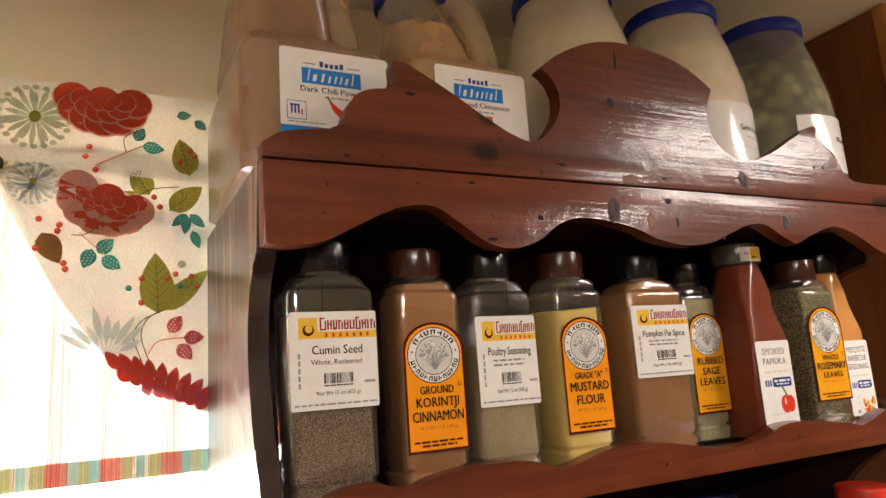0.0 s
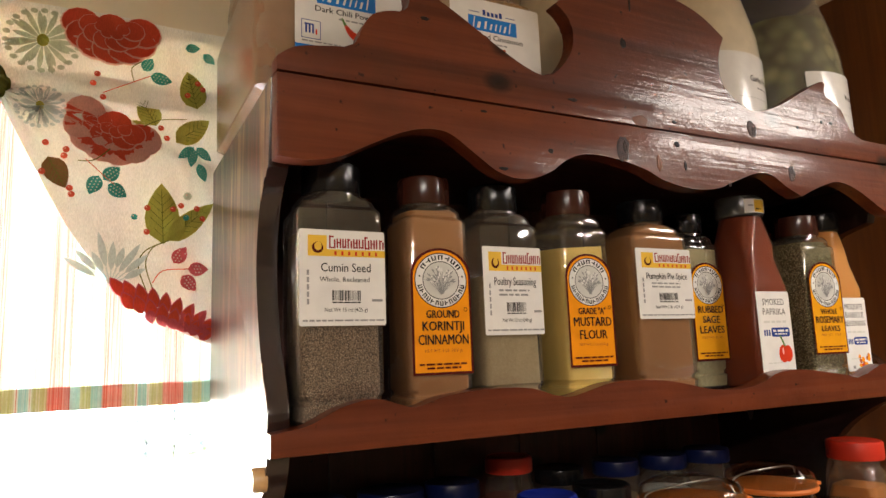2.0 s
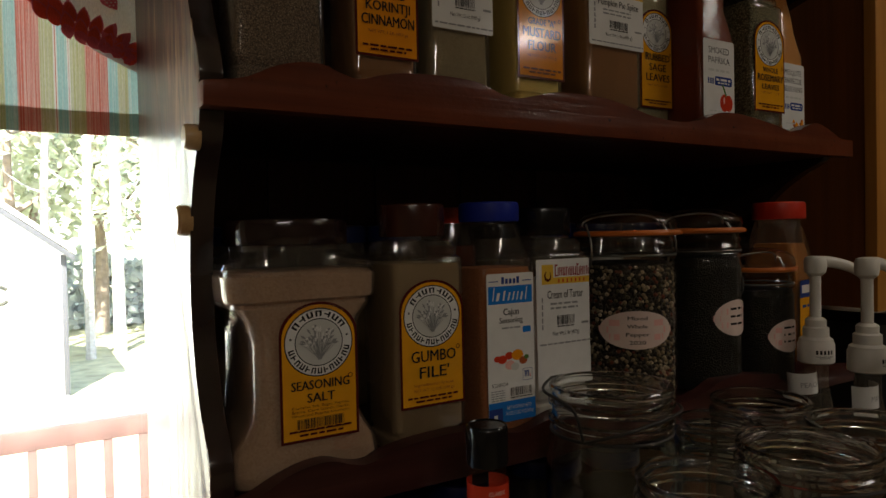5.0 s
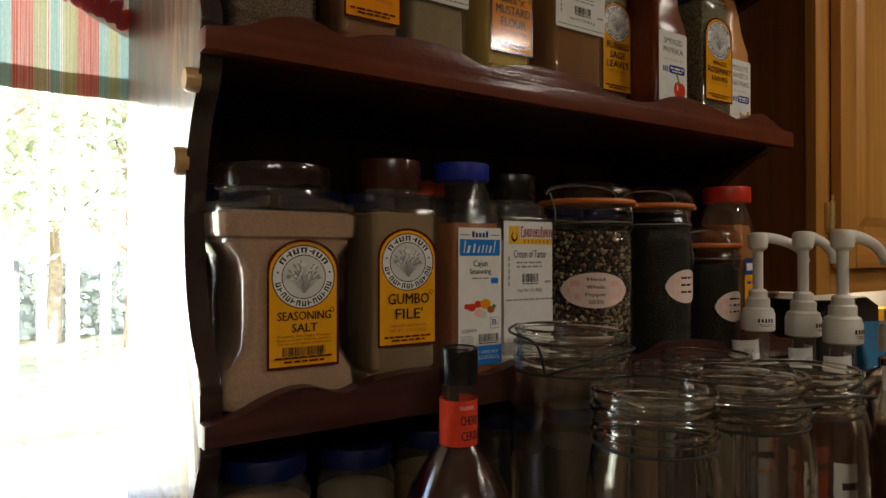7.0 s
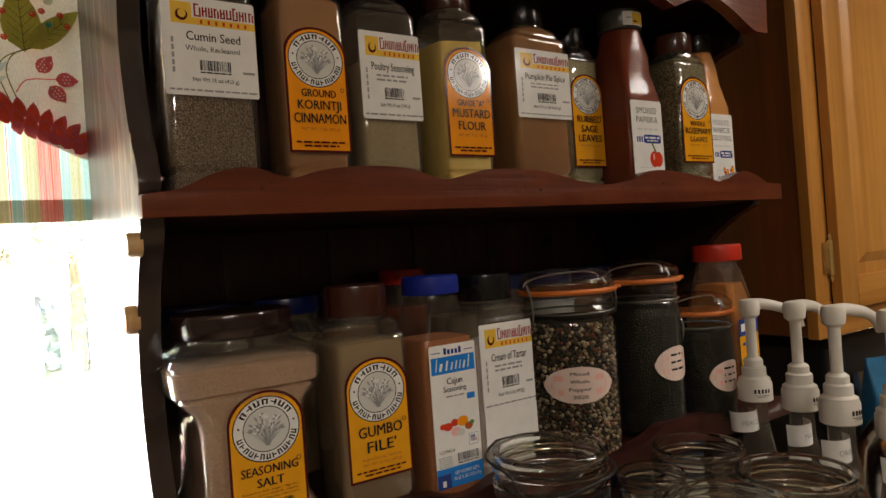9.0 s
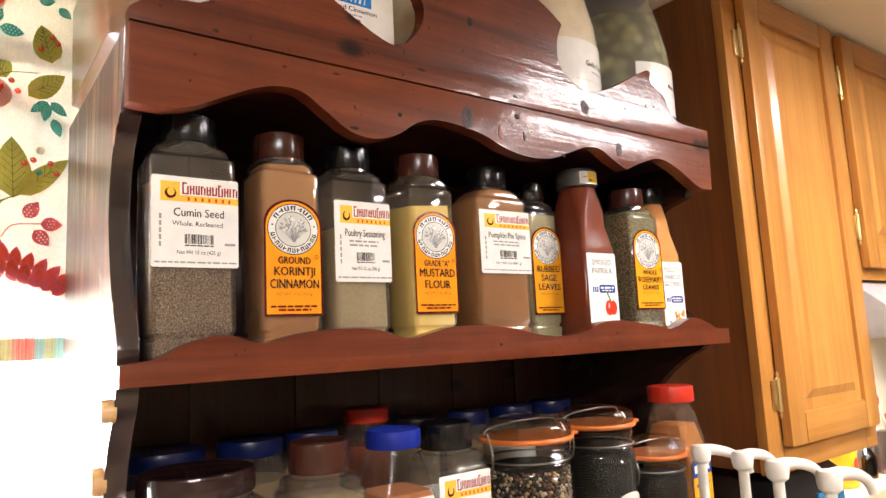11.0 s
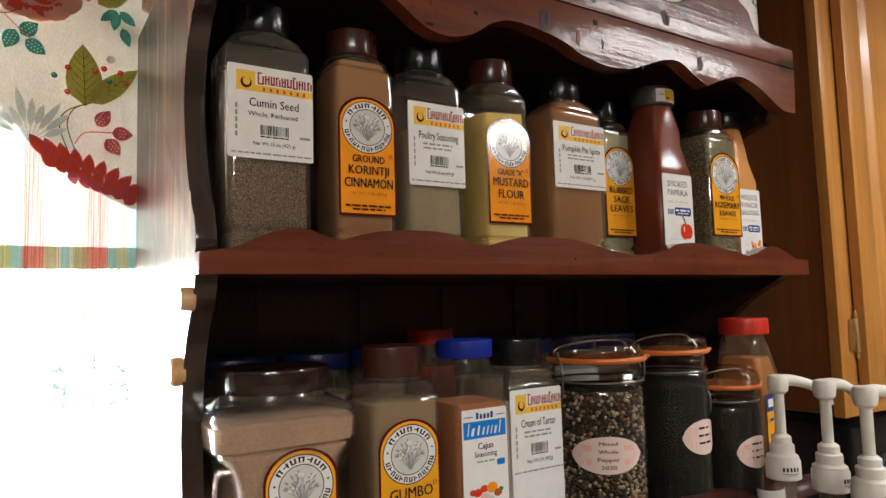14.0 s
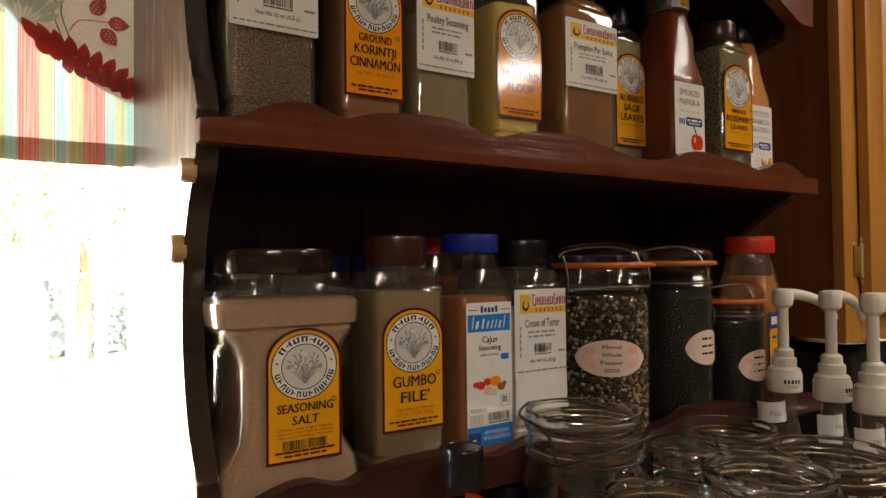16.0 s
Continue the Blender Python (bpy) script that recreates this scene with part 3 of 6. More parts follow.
# ---------- printed labels ----------
PAPER, ORANGE, GOLD, INK, MAROON, BLUE, NAVY, REDINK, GREY, GREEN, PINK, YELLOW, SIENNA, PALEGREY, LIGHTBLUE, REDMARK, BLUSH = range(17)
PRINT = [plain("print_" + n, c, r - 0.28, vary=0.06, scale=60, spec=0.32) for n, c, r in (
    ("white_paper", (0.78, 0.77, 0.74), 0.4), ("orange", (0.86, 0.31, 0.010), 0.35), ("gold", (0.80, 0.50, 0.06), 0.4), ("black", (0.02, 0.018, 0.018), 0.4), ("maroon", (0.09, 0.012, 0.010), 0.4),
    ("blue", (0.02, 0.20, 0.62), 0.35), ("navy", (0.03, 0.06, 0.25), 0.4), ("red", (0.62, 0.05, 0.02), 0.4), ("grey", (0.30, 0.30, 0.30), 0.5), ("green", (0.10, 0.20, 0.05), 0.5),
    ("pink", (0.82, 0.45, 0.40), 0.5), ("yellow", (0.80, 0.36, 0.012), 0.35), ("sienna", (0.40, 0.10, 0.03), 0.5), ("pale_grey", (0.62, 0.62, 0.58), 0.5), ("light_blue", (0.25, 0.45, 0.75), 0.4), ("mark_red", (0.30, 0.022, 0.022), 0.4), ("blush_paper", (0.76, 0.60, 0.53), 0.5))]
TEXTS = {}


def lettering(words):
    """The triangles of a line of words, 1 high, from its left end."""
    if words not in TEXTS:
        cu = bpy.data.curves.new("words", "FONT")
        cu.body, cu.size, cu.resolution_u = words, 1.0, 2
        ob = bpy.data.objects.new("words", cu)
        scene.collection.objects.link(ob)
        bpy.context.view_layer.update()
        me = bpy.data.meshes.new_from_object(ob.evaluated_get(bpy.context.evaluated_depsgraph_get()))
        vs, fs = [tuple(v.co)[:2] for v in me.vertices], [tuple(p.vertices) for p in me.polygons]
        bpy.data.objects.remove(ob)
        bpy.data.curves.remove(cu)
        bpy.data.meshes.remove(me)
        TEXTS[words] = (vs, fs, max(v[0] for v in vs))
    return TEXTS[words]


class Sheet:
    """A label drawn in u (right) and v (up); put() bends it onto a face."""

    def __init__(self):
        self.bm, self.layer = bmesh.new(), 0

    def poly(self, pts, ink):
        self.layer += 1
        d = 0.000006 * self.layer
        f = self.bm.faces.new([self.bm.verts.new((u, -d, v)) for u, v in pts])
        f.material_index = ink

    def rect(self, u0, u1, v0, v1, ink, r=0.0):
        if r:
            self.poly([(p[0] + (u0 + u1) / 2, p[1] + (v0 + v1) / 2) for p in rounded((u1 - u0) / 2, (v1 - v0) / 2, r, 0, 3)], ink)
        else:
            self.poly([(u0, v0), (u1, v0), (u1, v1), (u0, v1)], ink)

    def disc(self, u, v, a, b, ink, n=32):
        self.poly([(u + a * math.cos(k * math.tau / n), v + b * math.sin(k * math.tau / n)) for k in range(n)], ink)

    def words(self, text, u, v, size, ink, wide=None, middle=True, bold=0.0, turn=0):
        """A line with its capitals size high, its middle at u, squeezed to be wide."""
        vs, fs, w = lettering(text)
        self.layer += 1
        k = size / 0.7
        kx = wide / w if wide else k
        off = -w * kx / 2 if middle else 0.0
        for step in ((0.0, bold) if bold else (0.0,)):
            made = []
            for x, y in vs:
                p = (off + x * kx + step, y * k)
                if turn:
                    p = (-p[1], p[0])
                made.append(self.bm.verts.new((u + p[0], -0.000006 * self.layer - step * 0.005, v + p[1])))
            for f in fs:
                self.bm.faces.new([made[i] for i in f]).material_index = ink

    def line(self, u0, u1, v, h, ink, seed=0):
        """Writing too small to read, as a row of bars."""
        rnd = random.Random(int(u0 * 9e4) * 31 + int(v * 9e4) + seed)
        u = u0
        while u < u1:
            w = min(rnd.uniform(2.2, 5.5) * h, u1 - u)
            self.rect(u, u + w, v, v + h, ink)
            u += w + h * 0.9

    def barcode(self, u0, u1, v0, v1):
        rnd, u = random.Random(7), u0
        while u < u1 - 0.0006:
            w = rnd.choice((0.0003, 0.0003, 0.0006, 0.0009))
            self.rect(u, min(u1, u + w), v0, v1, INK)
            u += w + rnd.choice((0.0003, 0.0005, 0.0008))
        self.line(u0, u1, v0 - 0.0022, 0.0011, INK)

    def put(self, parent, y, name="label", text="", bend=0.0):
        if bend:
            us = [v.co.x for v in self.bm.verts]
            steps = max(2, int((max(us) - min(us)) / (bend * 0.16)))
            for k in range(1, steps):
                u = min(us) + (max(us) - min(us)) * k / steps
                bmesh.ops.bisect_plane(self.bm, geom=self.bm.verts[:] + self.bm.edges[:] + self.bm.faces[:], plane_co=(u, 0, 0), plane_no=(1, 0, 0))
            for v in self.bm.verts:
                a = v.co.x / bend
                r = bend - v.co.y
                v.co = (r * math.sin(a), y + bend - r * math.cos(a), v.co.z)
        else:
            for v in self.bm.verts:
                v.co.y += y
        me = bpy.data.meshes.new(name)
        self.bm.to_mesh(me)
        self.bm.free()
        for m in PRINT:
            me.materials.append(m)
        if bend:
            me.shade_smooth()
        ob = new(name, me)
        ob.parent = parent
        return tagged(ob, text)


def seal(s, u, v, a):
    """A round trade mark: ring of bold dark marks round a sketched bouquet."""
    s.disc(u, v, a, a * 0.95, INK)
    s.disc(u, v, a * 0.965, a * 0.915, PAPER)
    s.disc(u, v, a * 0.70, a * 0.66, INK)
    s.disc(u, v, a * 0.672, a * 0.632, PALEGREY)

    def wedge(m0, m1, r0, r1):
        s.poly([(u + a * r * math.cos(m), v + a * 0.95 * r * math.sin(m)) for m, r in ((m0, r0), (m1, r0), (m1, r1), (m0, r1))], INK)

    for start, stop, count in ((143, 37, 7), (196, 344, 13)):
        step = radians(stop - start) / (count - 1)
        half = abs(step) * 0.36
        for k in range(count):
            m = radians(start) + step * k
            wedge(m - half, m - half * 0.35, 0.745, 0.915)
            if k % 3 != 1:
                wedge(m + half * 0.35, m + half, 0.745, 0.915)
            band = ((0.875, 0.915), (0.81, 0.85), (0.745, 0.785))[k % 3]
            wedge(m - half * 0.4, m + half * (0.4 if k % 3 != 1 else 0.9), *band)
    for m in (170, 10):
        s.disc(u + a * 0.83 * math.cos(radians(m)), v + a * 0.79 * math.sin(radians(m)), a * 0.035, a * 0.035, INK, 8)
    rnd = random.Random(3)
    for k in range(30):
        t = radians(90 + rnd.uniform(-82, 82))
        r = a * rnd.uniform(0.22, 0.60)
        cu, cv = u + r * 0.92 * math.cos(t), v - a * 0.14 + r * math.sin(t)
        base = u + a * rnd.uniform(-0.05, 0.05)
        s.poly([(base, v - a * 0.48), (cu, cv), (cu + a * 0.014, cv), (base + a * 0.018, v - a * 0.48)], GREY)
        if k % 4 == 0:
            for q in range(5):
                w = math.tau * q / 5
                s.disc(cu + a * 0.055 * math.cos(w), cv + a * 0.055 * math.sin(w), a * 0.036, a * 0.036, GREY if q % 2 else PAPER, 6)
        else:
            dx, dz = a * 0.10 * math.cos(t), a * 0.10 * math.sin(t)
            s.poly([(cu - dx, cv - dz), (cu + dz * 0.35, cv - dx * 0.35), (cu + dx, cv + dz), (cu - dz * 0.35, cv + dx * 0.35)], GREY if k % 3 else PAPER)
    s.rect(u - a * 0.10, u + a * 0.11, v - a * 0.36, v - a * 0.32, GREY)


def orange_label(w, v0, v1, lines, small=("NET WT. 1 LB. (453 g)",), ink=ORANGE, bars=False):
    """An arched label with a dark edge: v0 to v1 high, w wide."""
    s = Sheet()
    for inset, c in ((0.0, MAROON), (0.0022, ink)):
        hw, lo, hi = w / 2 - inset, v0 + inset, v1 - inset
        rise = w * 0.40
        pts = [(-hw, lo), (hw, lo)] + [(hw * math.cos(radians(d)), hi - rise + rise * math.sin(radians(d))) for d in range(0, 181, 10)]
        s.poly(pts, c)
    seal(s, 0, v1 - w * 0.49, w * 0.44)
    v = v1 - w * 0.93
    for text, size, wide in lines:
        v -= size * 1.06
        s.words(text, 0, v, size, INK, wide, bold=0.0004)
        v -= size * 0.36
    v -= 0.0045
    if bars:
        v += 0.0030
        for k, text in enumerate(("Contains: Salt, Sugar, Paprika,", "Spices, Corn Starch, Garlic,", "Onion and Paprika Oleoresin")):
            s.words(text, 0, v - k * 0.0032, 0.0019, MAROON, w * 0.74)
        s.barcode(-w * 0.30, w * 0.30, v - 0.0165, v - 0.0085)
    for k, text in enumerate(small):
        s.words(text, 0, v - k * 0.0050 + 0.001, 0.0026, SIENNA, w * 0.62)
    for k in range(2):
        s.line(-w * (0.40 - 0.12 * k), w * (0.40 - 0.12 * k), v0 + 0.0085 - k * 0.0034, 0.0017, MAROON)
    s.disc(w * 0.39, v1 - w * 0.93, w * 0.032, w * 0.032, MAROON, 14)
    s.disc(w * 0.39, v1 - w * 0.93, w * 0.023, w * 0.023, ink, 14)
    return s


def white_label(w, v0, v1, name, wide, second="", weight="", narrow=1.0):
    """A white label with a gold band under a trade mark."""
    s = Sheet()
    s.rect(-w / 2, w / 2, v0, v1, PAPER, 0.002)
    h = v1 - v0
    top = v1 - h * 0.06
    s.rect(-w * 0.40, w * 0.5, top - h * 0.22, top - h * 0.145, GOLD)
    s.rect(-w * 0.40, -w * 0.185, top - h * 0.22, top, GOLD)
    s.disc(-w * 0.29, top - h * 0.13, w * 0.065, h * 0.06, MAROON, 16)
    s.disc(-w * 0.285, top - h * 0.115, w * 0.042, h * 0.045, GOLD, 16)
    u = -w * 0.16
    for k, ww in enumerate((0.075, 0.055, 0.05, 0.055, 0.055, 0.06, 0.06, 0.055, 0.03, 0.055)):
        tall = k in (0, 6)
        lo, hi, stroke = top - h * (0.135 if tall else 0.13), top - h * (0.0 if tall else 0.03), w * 0.019
        s.rect(u, u + stroke, lo, hi, REDMARK)
        if k != 8:
            s.rect(u + w * ww - stroke, u + w * ww, lo, hi if k % 3 else (lo + hi) / 2 + h * 0.03, REDMARK)
            mid = (hi - h * 0.018, (lo + hi) / 2, lo + h * 0.004)[k % 3]
            s.rect(u + stroke, u + w * ww - stroke, mid, mid + h * 0.016, REDMARK)
            if k % 2 == 0:
                s.rect(u + stroke, u + w * ww - stroke, lo, lo + h * 0.016, REDMARK)
        u += w * (ww + 0.011)
    for k in range(7):
        s.rect(-w * 0.1 + k * w * 0.08, -w * 0.075 + k * w * 0.08, top - h * 0.205, top - h * 0.165, REDINK)
    s.words(name, w * 0.03, v1 - h * 0.44, h * 0.092, INK, wide, bold=0.00015)
    if second:
        s.words(second, w * 0.02, v1 - h * 0.545, h * 0.052, INK, w * 0.58)
    else:
        for k in range(2):
            s.line(-w * 0.25, w * 0.27, v1 - h * (0.51 + 0.05 * k), h * 0.022, GREY)
    s.barcode(-w * 0.13, w * 0.2, v0 + h * 0.26, v0 + h * 0.365)
    s.words(weight, w * 0.03, v0 + h * 0.145, h * 0.042, INK, w * 0.5)
    s.line(-w * 0.46, w * 0.49, v0 + h * 0.045, h * 0.018, GREY)
    for k in range(5):
        s.rect(-w * 0.415, -w * 0.39, v0 + h * (0.22 + 0.075 * k), v0 + h * (0.275 + 0.075 * k), GREY)
    s.rect(w * 0.33, w * 0.46, v0 + h * 0.25, v0 + h * 0.275, GREY)
    return s


def pepper_picture(s, u, v, k, chilli=False):
    if chilli:
        pts = [(-1.5, 1.2), (-1.0, 0.2), (0.0, -0.5), (1.4, -0.7), (1.5, -0.2), (0.6, 0.2), (-0.4, 0.7), (-1.2, 1.35)]
        s.poly([(u + k * p.x, v + k * p.y) for p in spline([(a, b, 0) for a, b in pts], 4)], REDINK)
        s.poly([(u - k * 1.5, v + k * 1.2), (u - k * 1.2, v + k * 1.35), (u - k * 1.7, v + k * 2.1), (u - k * 1.85, v + k * 2.0)], GREEN)
        for du, dv, r, c in ((1.6, -0.9, 0.5, SIENNA), (2.2, -0.7, 0.45, GREEN), (1.9, -1.4, 0.4, SIENNA), (0.9, -1.3, 0.45, REDINK), (2.6, -1.3, 0.4, GREEN)):
            s.disc(u + k * du, v + k * dv, k * r, k * r * 0.8, c, 10)
    else:
        s.disc(u - k * 0.3, v, k * 0.8, k * 1.0, REDINK, 16)
        s.disc(u + k * 0.45, v, k * 0.75, k * 0.95, REDINK, 16)
        s.disc(u - k * 0.35, v + k * 0.3, k * 0.16, k * 0.4, PINK, 8)
        s.poly([(u - k * 0.1, v + k * 0.8), (u + k * 0.2, v + k * 0.8), (u - k * 0.5, v + k * 2.1), (u - k * 0.75, v + k * 2.0)], GREEN)


def blue_mark(s, u, v, w, h):
    """Blue band with a slanting white mark, under a short word bar."""
    s.rect(u - w / 2, u + w / 2, v, v + h, BLUE)
    x = u - w * 0.41
    for k, (tall, wide) in enumerate(((0.8, 0.035), (0.5, 0.1), (0.62, 0.07), (0.5, 0.06), (0.55, 0.05), (0.55, 0.04), (0.5, 0.07), (0.8, 0.04))):
        lean = h * 0.12
        s.poly([(x, v + h * 0.18), (x + w * wide * 0.6, v + h * 0.18), (x + w * wide * 0.6 + lean, v + h * (0.12 + tall)), (x + lean, v + h * (0.12 + tall))], PAPER)
        x += w * (wide + 0.045)
    for k in range(5):
        s.rect(u - w * 0.2 + k * w * 0.085, u - w * 0.14 + k * w * 0.085, v + h * 1.12, v + h * (1.5 if k in (0, 4) else 1.4), NAVY)
    for sgn in (-1, 1):
        s.rect(min(u + sgn * w * 0.48, u + sgn * w * 0.27), max(u + sgn * w * 0.48, u + sgn * w * 0.27), v + h * 1.24, v + h * 1.29, NAVY)


def monogram(s, u, v, k):
    s.rect(u - k, u + k, v - k, v + k, NAVY)
    s.rect(u - k * 0.93, u + k * 0.93, v - k * 0.93, v + k * 0.93, PAPER)
    for du in (-0.6, -0.25, 0.1):
        s.rect(u + k * du, u + k * (du + 0.2), v - k * 0.4, v + k * 0.6, NAVY)
    s.rect(u - k * 0.7, u + k * 0.3, v + k * 0.45, v + k * 0.62, NAVY)
    s.rect(u + k * 0.45, u + k * 0.62, v - k * 0.5, v + k * 0.1, REDINK)


# ---------- bottles ----------
cap_black, cap_brown = plain("black_cap", (0.006, 0.006, 0.007), 0.2, spec=0.4), plain("brown_cap", (0.050, 0.014, 0.009), 0.2, 0.1)
cap_blue, cap_red = plain("blue_lid", (0.008, 0.022, 0.27), 0.45, spec=0.3), plain("red_lid", (0.55, 0.03, 0.012), 0.35)
cap_grey = clear("clear_cap", (0.55, 0.55, 0.52), 1.5, 0.15, 0.3, (0.4, 0.4, 0.38))
cumin = seeds("cumin_seed", [(0.42, 0.29, 0.195), (0.30, 0.195, 0.125), (0.50, 0.365, 0.255), (0.36, 0.245, 0.16)], 800)
cap_navy = plain("navy_lid", (0.004, 0.010, 0.065), 0.3)
cinnamon = powder("ground_cinnamon", (0.33, 0.15, 0.055), (0.43, 0.21, 0.085))
poultry = powder("poultry_herbs", (0.27, 0.205, 0.115), (0.39, 0.31, 0.185), 700)
mustard = powder("mustard_flour", (0.84, 0.57, 0.14), (0.90, 0.68, 0.23))
pumpkin = powder("pumpkin_spice", (0.29, 0.13, 0.048), (0.40, 0.19, 0.075))
sage = powder("rubbed_sage", (0.32, 0.28, 0.15), (0.48, 0.43, 0.26), 260, 1.0)
paprika = powder("smoked_paprika", (0.15, 0.026, 0.010), (0.23, 0.044, 0.016))
rosemary = seeds("rosemary_leaves", [(0.42, 0.37, 0.18), (0.26, 0.23, 0.11), (0.55, 0.49, 0.28), (0.34, 0.30, 0.15)], 520)
barbecue = powder("barbecue_seasoning", (0.55, 0.22, 0.05), (0.72, 0.34, 0.10))
salt_mix = powder("seasoning_salt", (0.36, 0.215, 0.13), (0.51, 0.33, 0.22), 480, 1.0)
file_powder = powder("gumbo_powder", (0.25, 0.165, 0.08), (0.35, 0.24, 0.13))
cajun = powder("cajun_seasoning", (0.27, 0.090, 0.036), (0.42, 0.175, 0.075), 500)
tartar = powder("cream_of_tartar", (0.78, 0.76, 0.70), (0.86, 0.84, 0.79))
pepper_dust = powder("pepper_dust", (0.012, 0.010, 0.008), (0.03, 0.024, 0.018))
pm = Mat("mixed_peppercorns", (0.1, 0.08, 0.06), 0.55, spec=0.35)
pg = pm.add("NewGeometry")
pm.colour(pm.ramp(pg.outputs["Random Per Island"], [(0.0, (0.030, 0.022, 0.016)), (0.24, (0.055, 0.04, 0.028)), (0.50, (0.36, 0.27, 0.16)), (0.64, (0.50, 0.40, 0.27)), (0.72, (0.20, 0.055, 0.028)), (0.80, (0.28, 0.20, 0.11)), (0.90, (0.10, 0.08, 0.04))], True))
pm.bump(pm.noise(700, 2), 0.6, 0.0006)
pepper = pm.m
black_tea = seeds("dark_leaf_tea", [(0.006, 0.006, 0.004), (0.014, 0.012, 0.007), (0.004, 0.004, 0.003), (0.020, 0.017, 0.010), (0.008, 0.007, 0.005)], 520)
chilli_powder = powder("chilli_powder", (0.24, 0.095, 0.035), (0.32, 0.14, 0.055))
tan_powder = powder("ground_cinnamon_bulk", (0.42, 0.26, 0.13), (0.54, 0.35, 0.19))
white_powder = powder("pale_powder", (0.78, 0.72, 0.60), (0.84, 0.79, 0.69))
bay = seeds("bay_leaves", [(0.3, 0.33, 0.135), (0.45, 0.465, 0.21), (0.21, 0.24, 0.105)], 45)


def ribbed_cap(parent, r, z0, z1, mat, cx=0.0, cy=0.0, ribs=40, name="cap"):
    bm = bmesh.new()
    loops = []
    for rr, z in ((r * 0.97, z0), (r, z0 + 0.0012), (r, z1 - 0.0035), (r * 0.975, z1 - 0.0012), (r * 0.90, z1), (r * 0.86, z1 - 0.0008)):
        loops.append([(cx + rr * (1 - (0.022 if k % 2 and rr > r * 0.98 else 0)) * math.cos(k * math.tau / (ribs * 2)), cy + rr * (1 - (0.022 if k % 2 and rr > r * 0.98 else 0)) * math.sin(k * math.tau / (ribs * 2)), z) for k in range(ribs * 2)])
    rings(bm, loops)
    return part(name, bm, mat, parent, smooth=50)


def shrink(levels, by):
    return [(z, hw - by, hd - by, max(0.002, r - by)) for z, hw, hd, r in levels]


def square_bottle(m, w, d, h, fill, content, cap, cap_r, label, shell=pet, neck=0.019, cap_h=0.027):
    """A square-shouldered plastic spice bottle. Local origin at the base's middle, its face to -y."""
    b = thing("spice_bottle", m, label, "spice bottle", "spice bottles")
    hw, hd, sh = w / 2, d / 2, h - cap_h - neck
    r = 0.009
    walls = [(0.0008, hw - 0.005, hd - 0.005, r), (0.003, hw - 0.001, hd - 0.001, r), (0.0175, hw, hd, r), (0.020, hw - 0.0026, hd - 0.0026, r), (0.0225, hw - 0.0026, hd - 0.0026, r), (0.0255, hw - 0.0005, hd - 0.0005, r), (sh - 0.003, hw - 0.0005, hd - 0.0005, r), (sh + 0.001, hw - 0.0008, hd - 0.0008, r), (sh + 0.003, hw - 0.0022, hd - 0.0022, r),
             (sh + 0.005, hw - 0.0042, hd - 0.0042, r + 0.001), (sh + neck * 0.55, (hw * 1.4 + cap_r) / 2.4 - 0.001, (hd * 1.4 + cap_r) / 2.4 - 0.001, 0.013), (sh + neck * 0.80, cap_r * 1.10, cap_r * 1.05, cap_r * 0.80), (h - cap_h - 0.003, cap_r * 0.94, cap_r * 0.94, cap_r * 0.93), (h - cap_h * 0.4, cap_r * 0.9, cap_r * 0.9, cap_r * 0.89)]
    part("bottle", loft(bmesh.new(), walls), shell, b)
    inner = shrink([q for q in walls if q[0] < fill], 0.0034)
    last = min((q for q in walls if q[0] >= fill), key=lambda q: q[0])
    inner = [(z + (0.003 if i == 0 else 0.002 if i == 1 else 0), a, c, e) for i, (z, a, c, e) in enumerate(inner)] + [(fill, last[1] - 0.0042, last[2] - 0.0042, max(0.004, last[3] - 0.0013))]
    bm = loft(bmesh.new(), inner)
    top = [v for v in bm.verts if abs(v.co.z - fill) < 1e-6]
    for v in top:
        v.co.z += 0.004 * noise.noise((v.co.x * 40, v.co.y * 40, w * 70))
    part("contents", bm, content, b)
    ribbed_cap(b, cap_r, h - cap_h, h, cap)
    return b


ROW1, ROW2, ROWTOP = Z_MID + 0.0181, Z_LOW + 0.0181, Z_TOP + 0.0181
H1 = 1.622 - ROW1


def stand(x0, x1, y, d, z, turn=0.0):
    """The base's middle for a bottle whose face spans x0 to x1 at y."""
    return pose((x0 + x1) / 2, y + d / 2, z, 0, 0, turn)


D = 0.064
b = square_bottle(stand(0.097, 0.175, 0.577, D, ROW1), 0.078, D, H1 + 0.004, 0.165, cumin, cap_black, 0.0268, "clear plastic bottle of cumin seed with a black cap")
white_label(0.077, 0.083, 0.165, "Cumin Seed", 0.045, "Whole, Recleaned", "Net Wt 15 oz (425 g)").put(b, -D / 2 - 0.0003, text="white printed cumin seed label")
b = square_bottle(stand(0.197, 0.262, 0.577, D, ROW1), 0.066, D, H1, 0.192, cinnamon, cap_brown, 0.0255, "clear plastic bottle of ground cinnamon with a brown cap")
orange_label(0.061, 0.038, 0.153, [("GROUND", 0.0070, 0.034), ("KORINTJI", 0.0084, 0.043), ("CINNAMON", 0.0090, 0.051)]).put(b, -D / 2 - 0.0003, text="orange arched cinnamon label")
b = square_bottle(stand(0.273, 0.343, 0.577, D, ROW1), 0.070, D, H1 - 0.002, 0.130, poultry, cap_black, 0.0252, "clear plastic bottle of poultry seasoning with a black cap")
white_label(0.067, 0.072, 0.157, "Poultry Seasoning", 0.048, "", "Net Wt 12 oz (340 g)").put(b, -D / 2 - 0.0003, text="white printed poultry seasoning label")
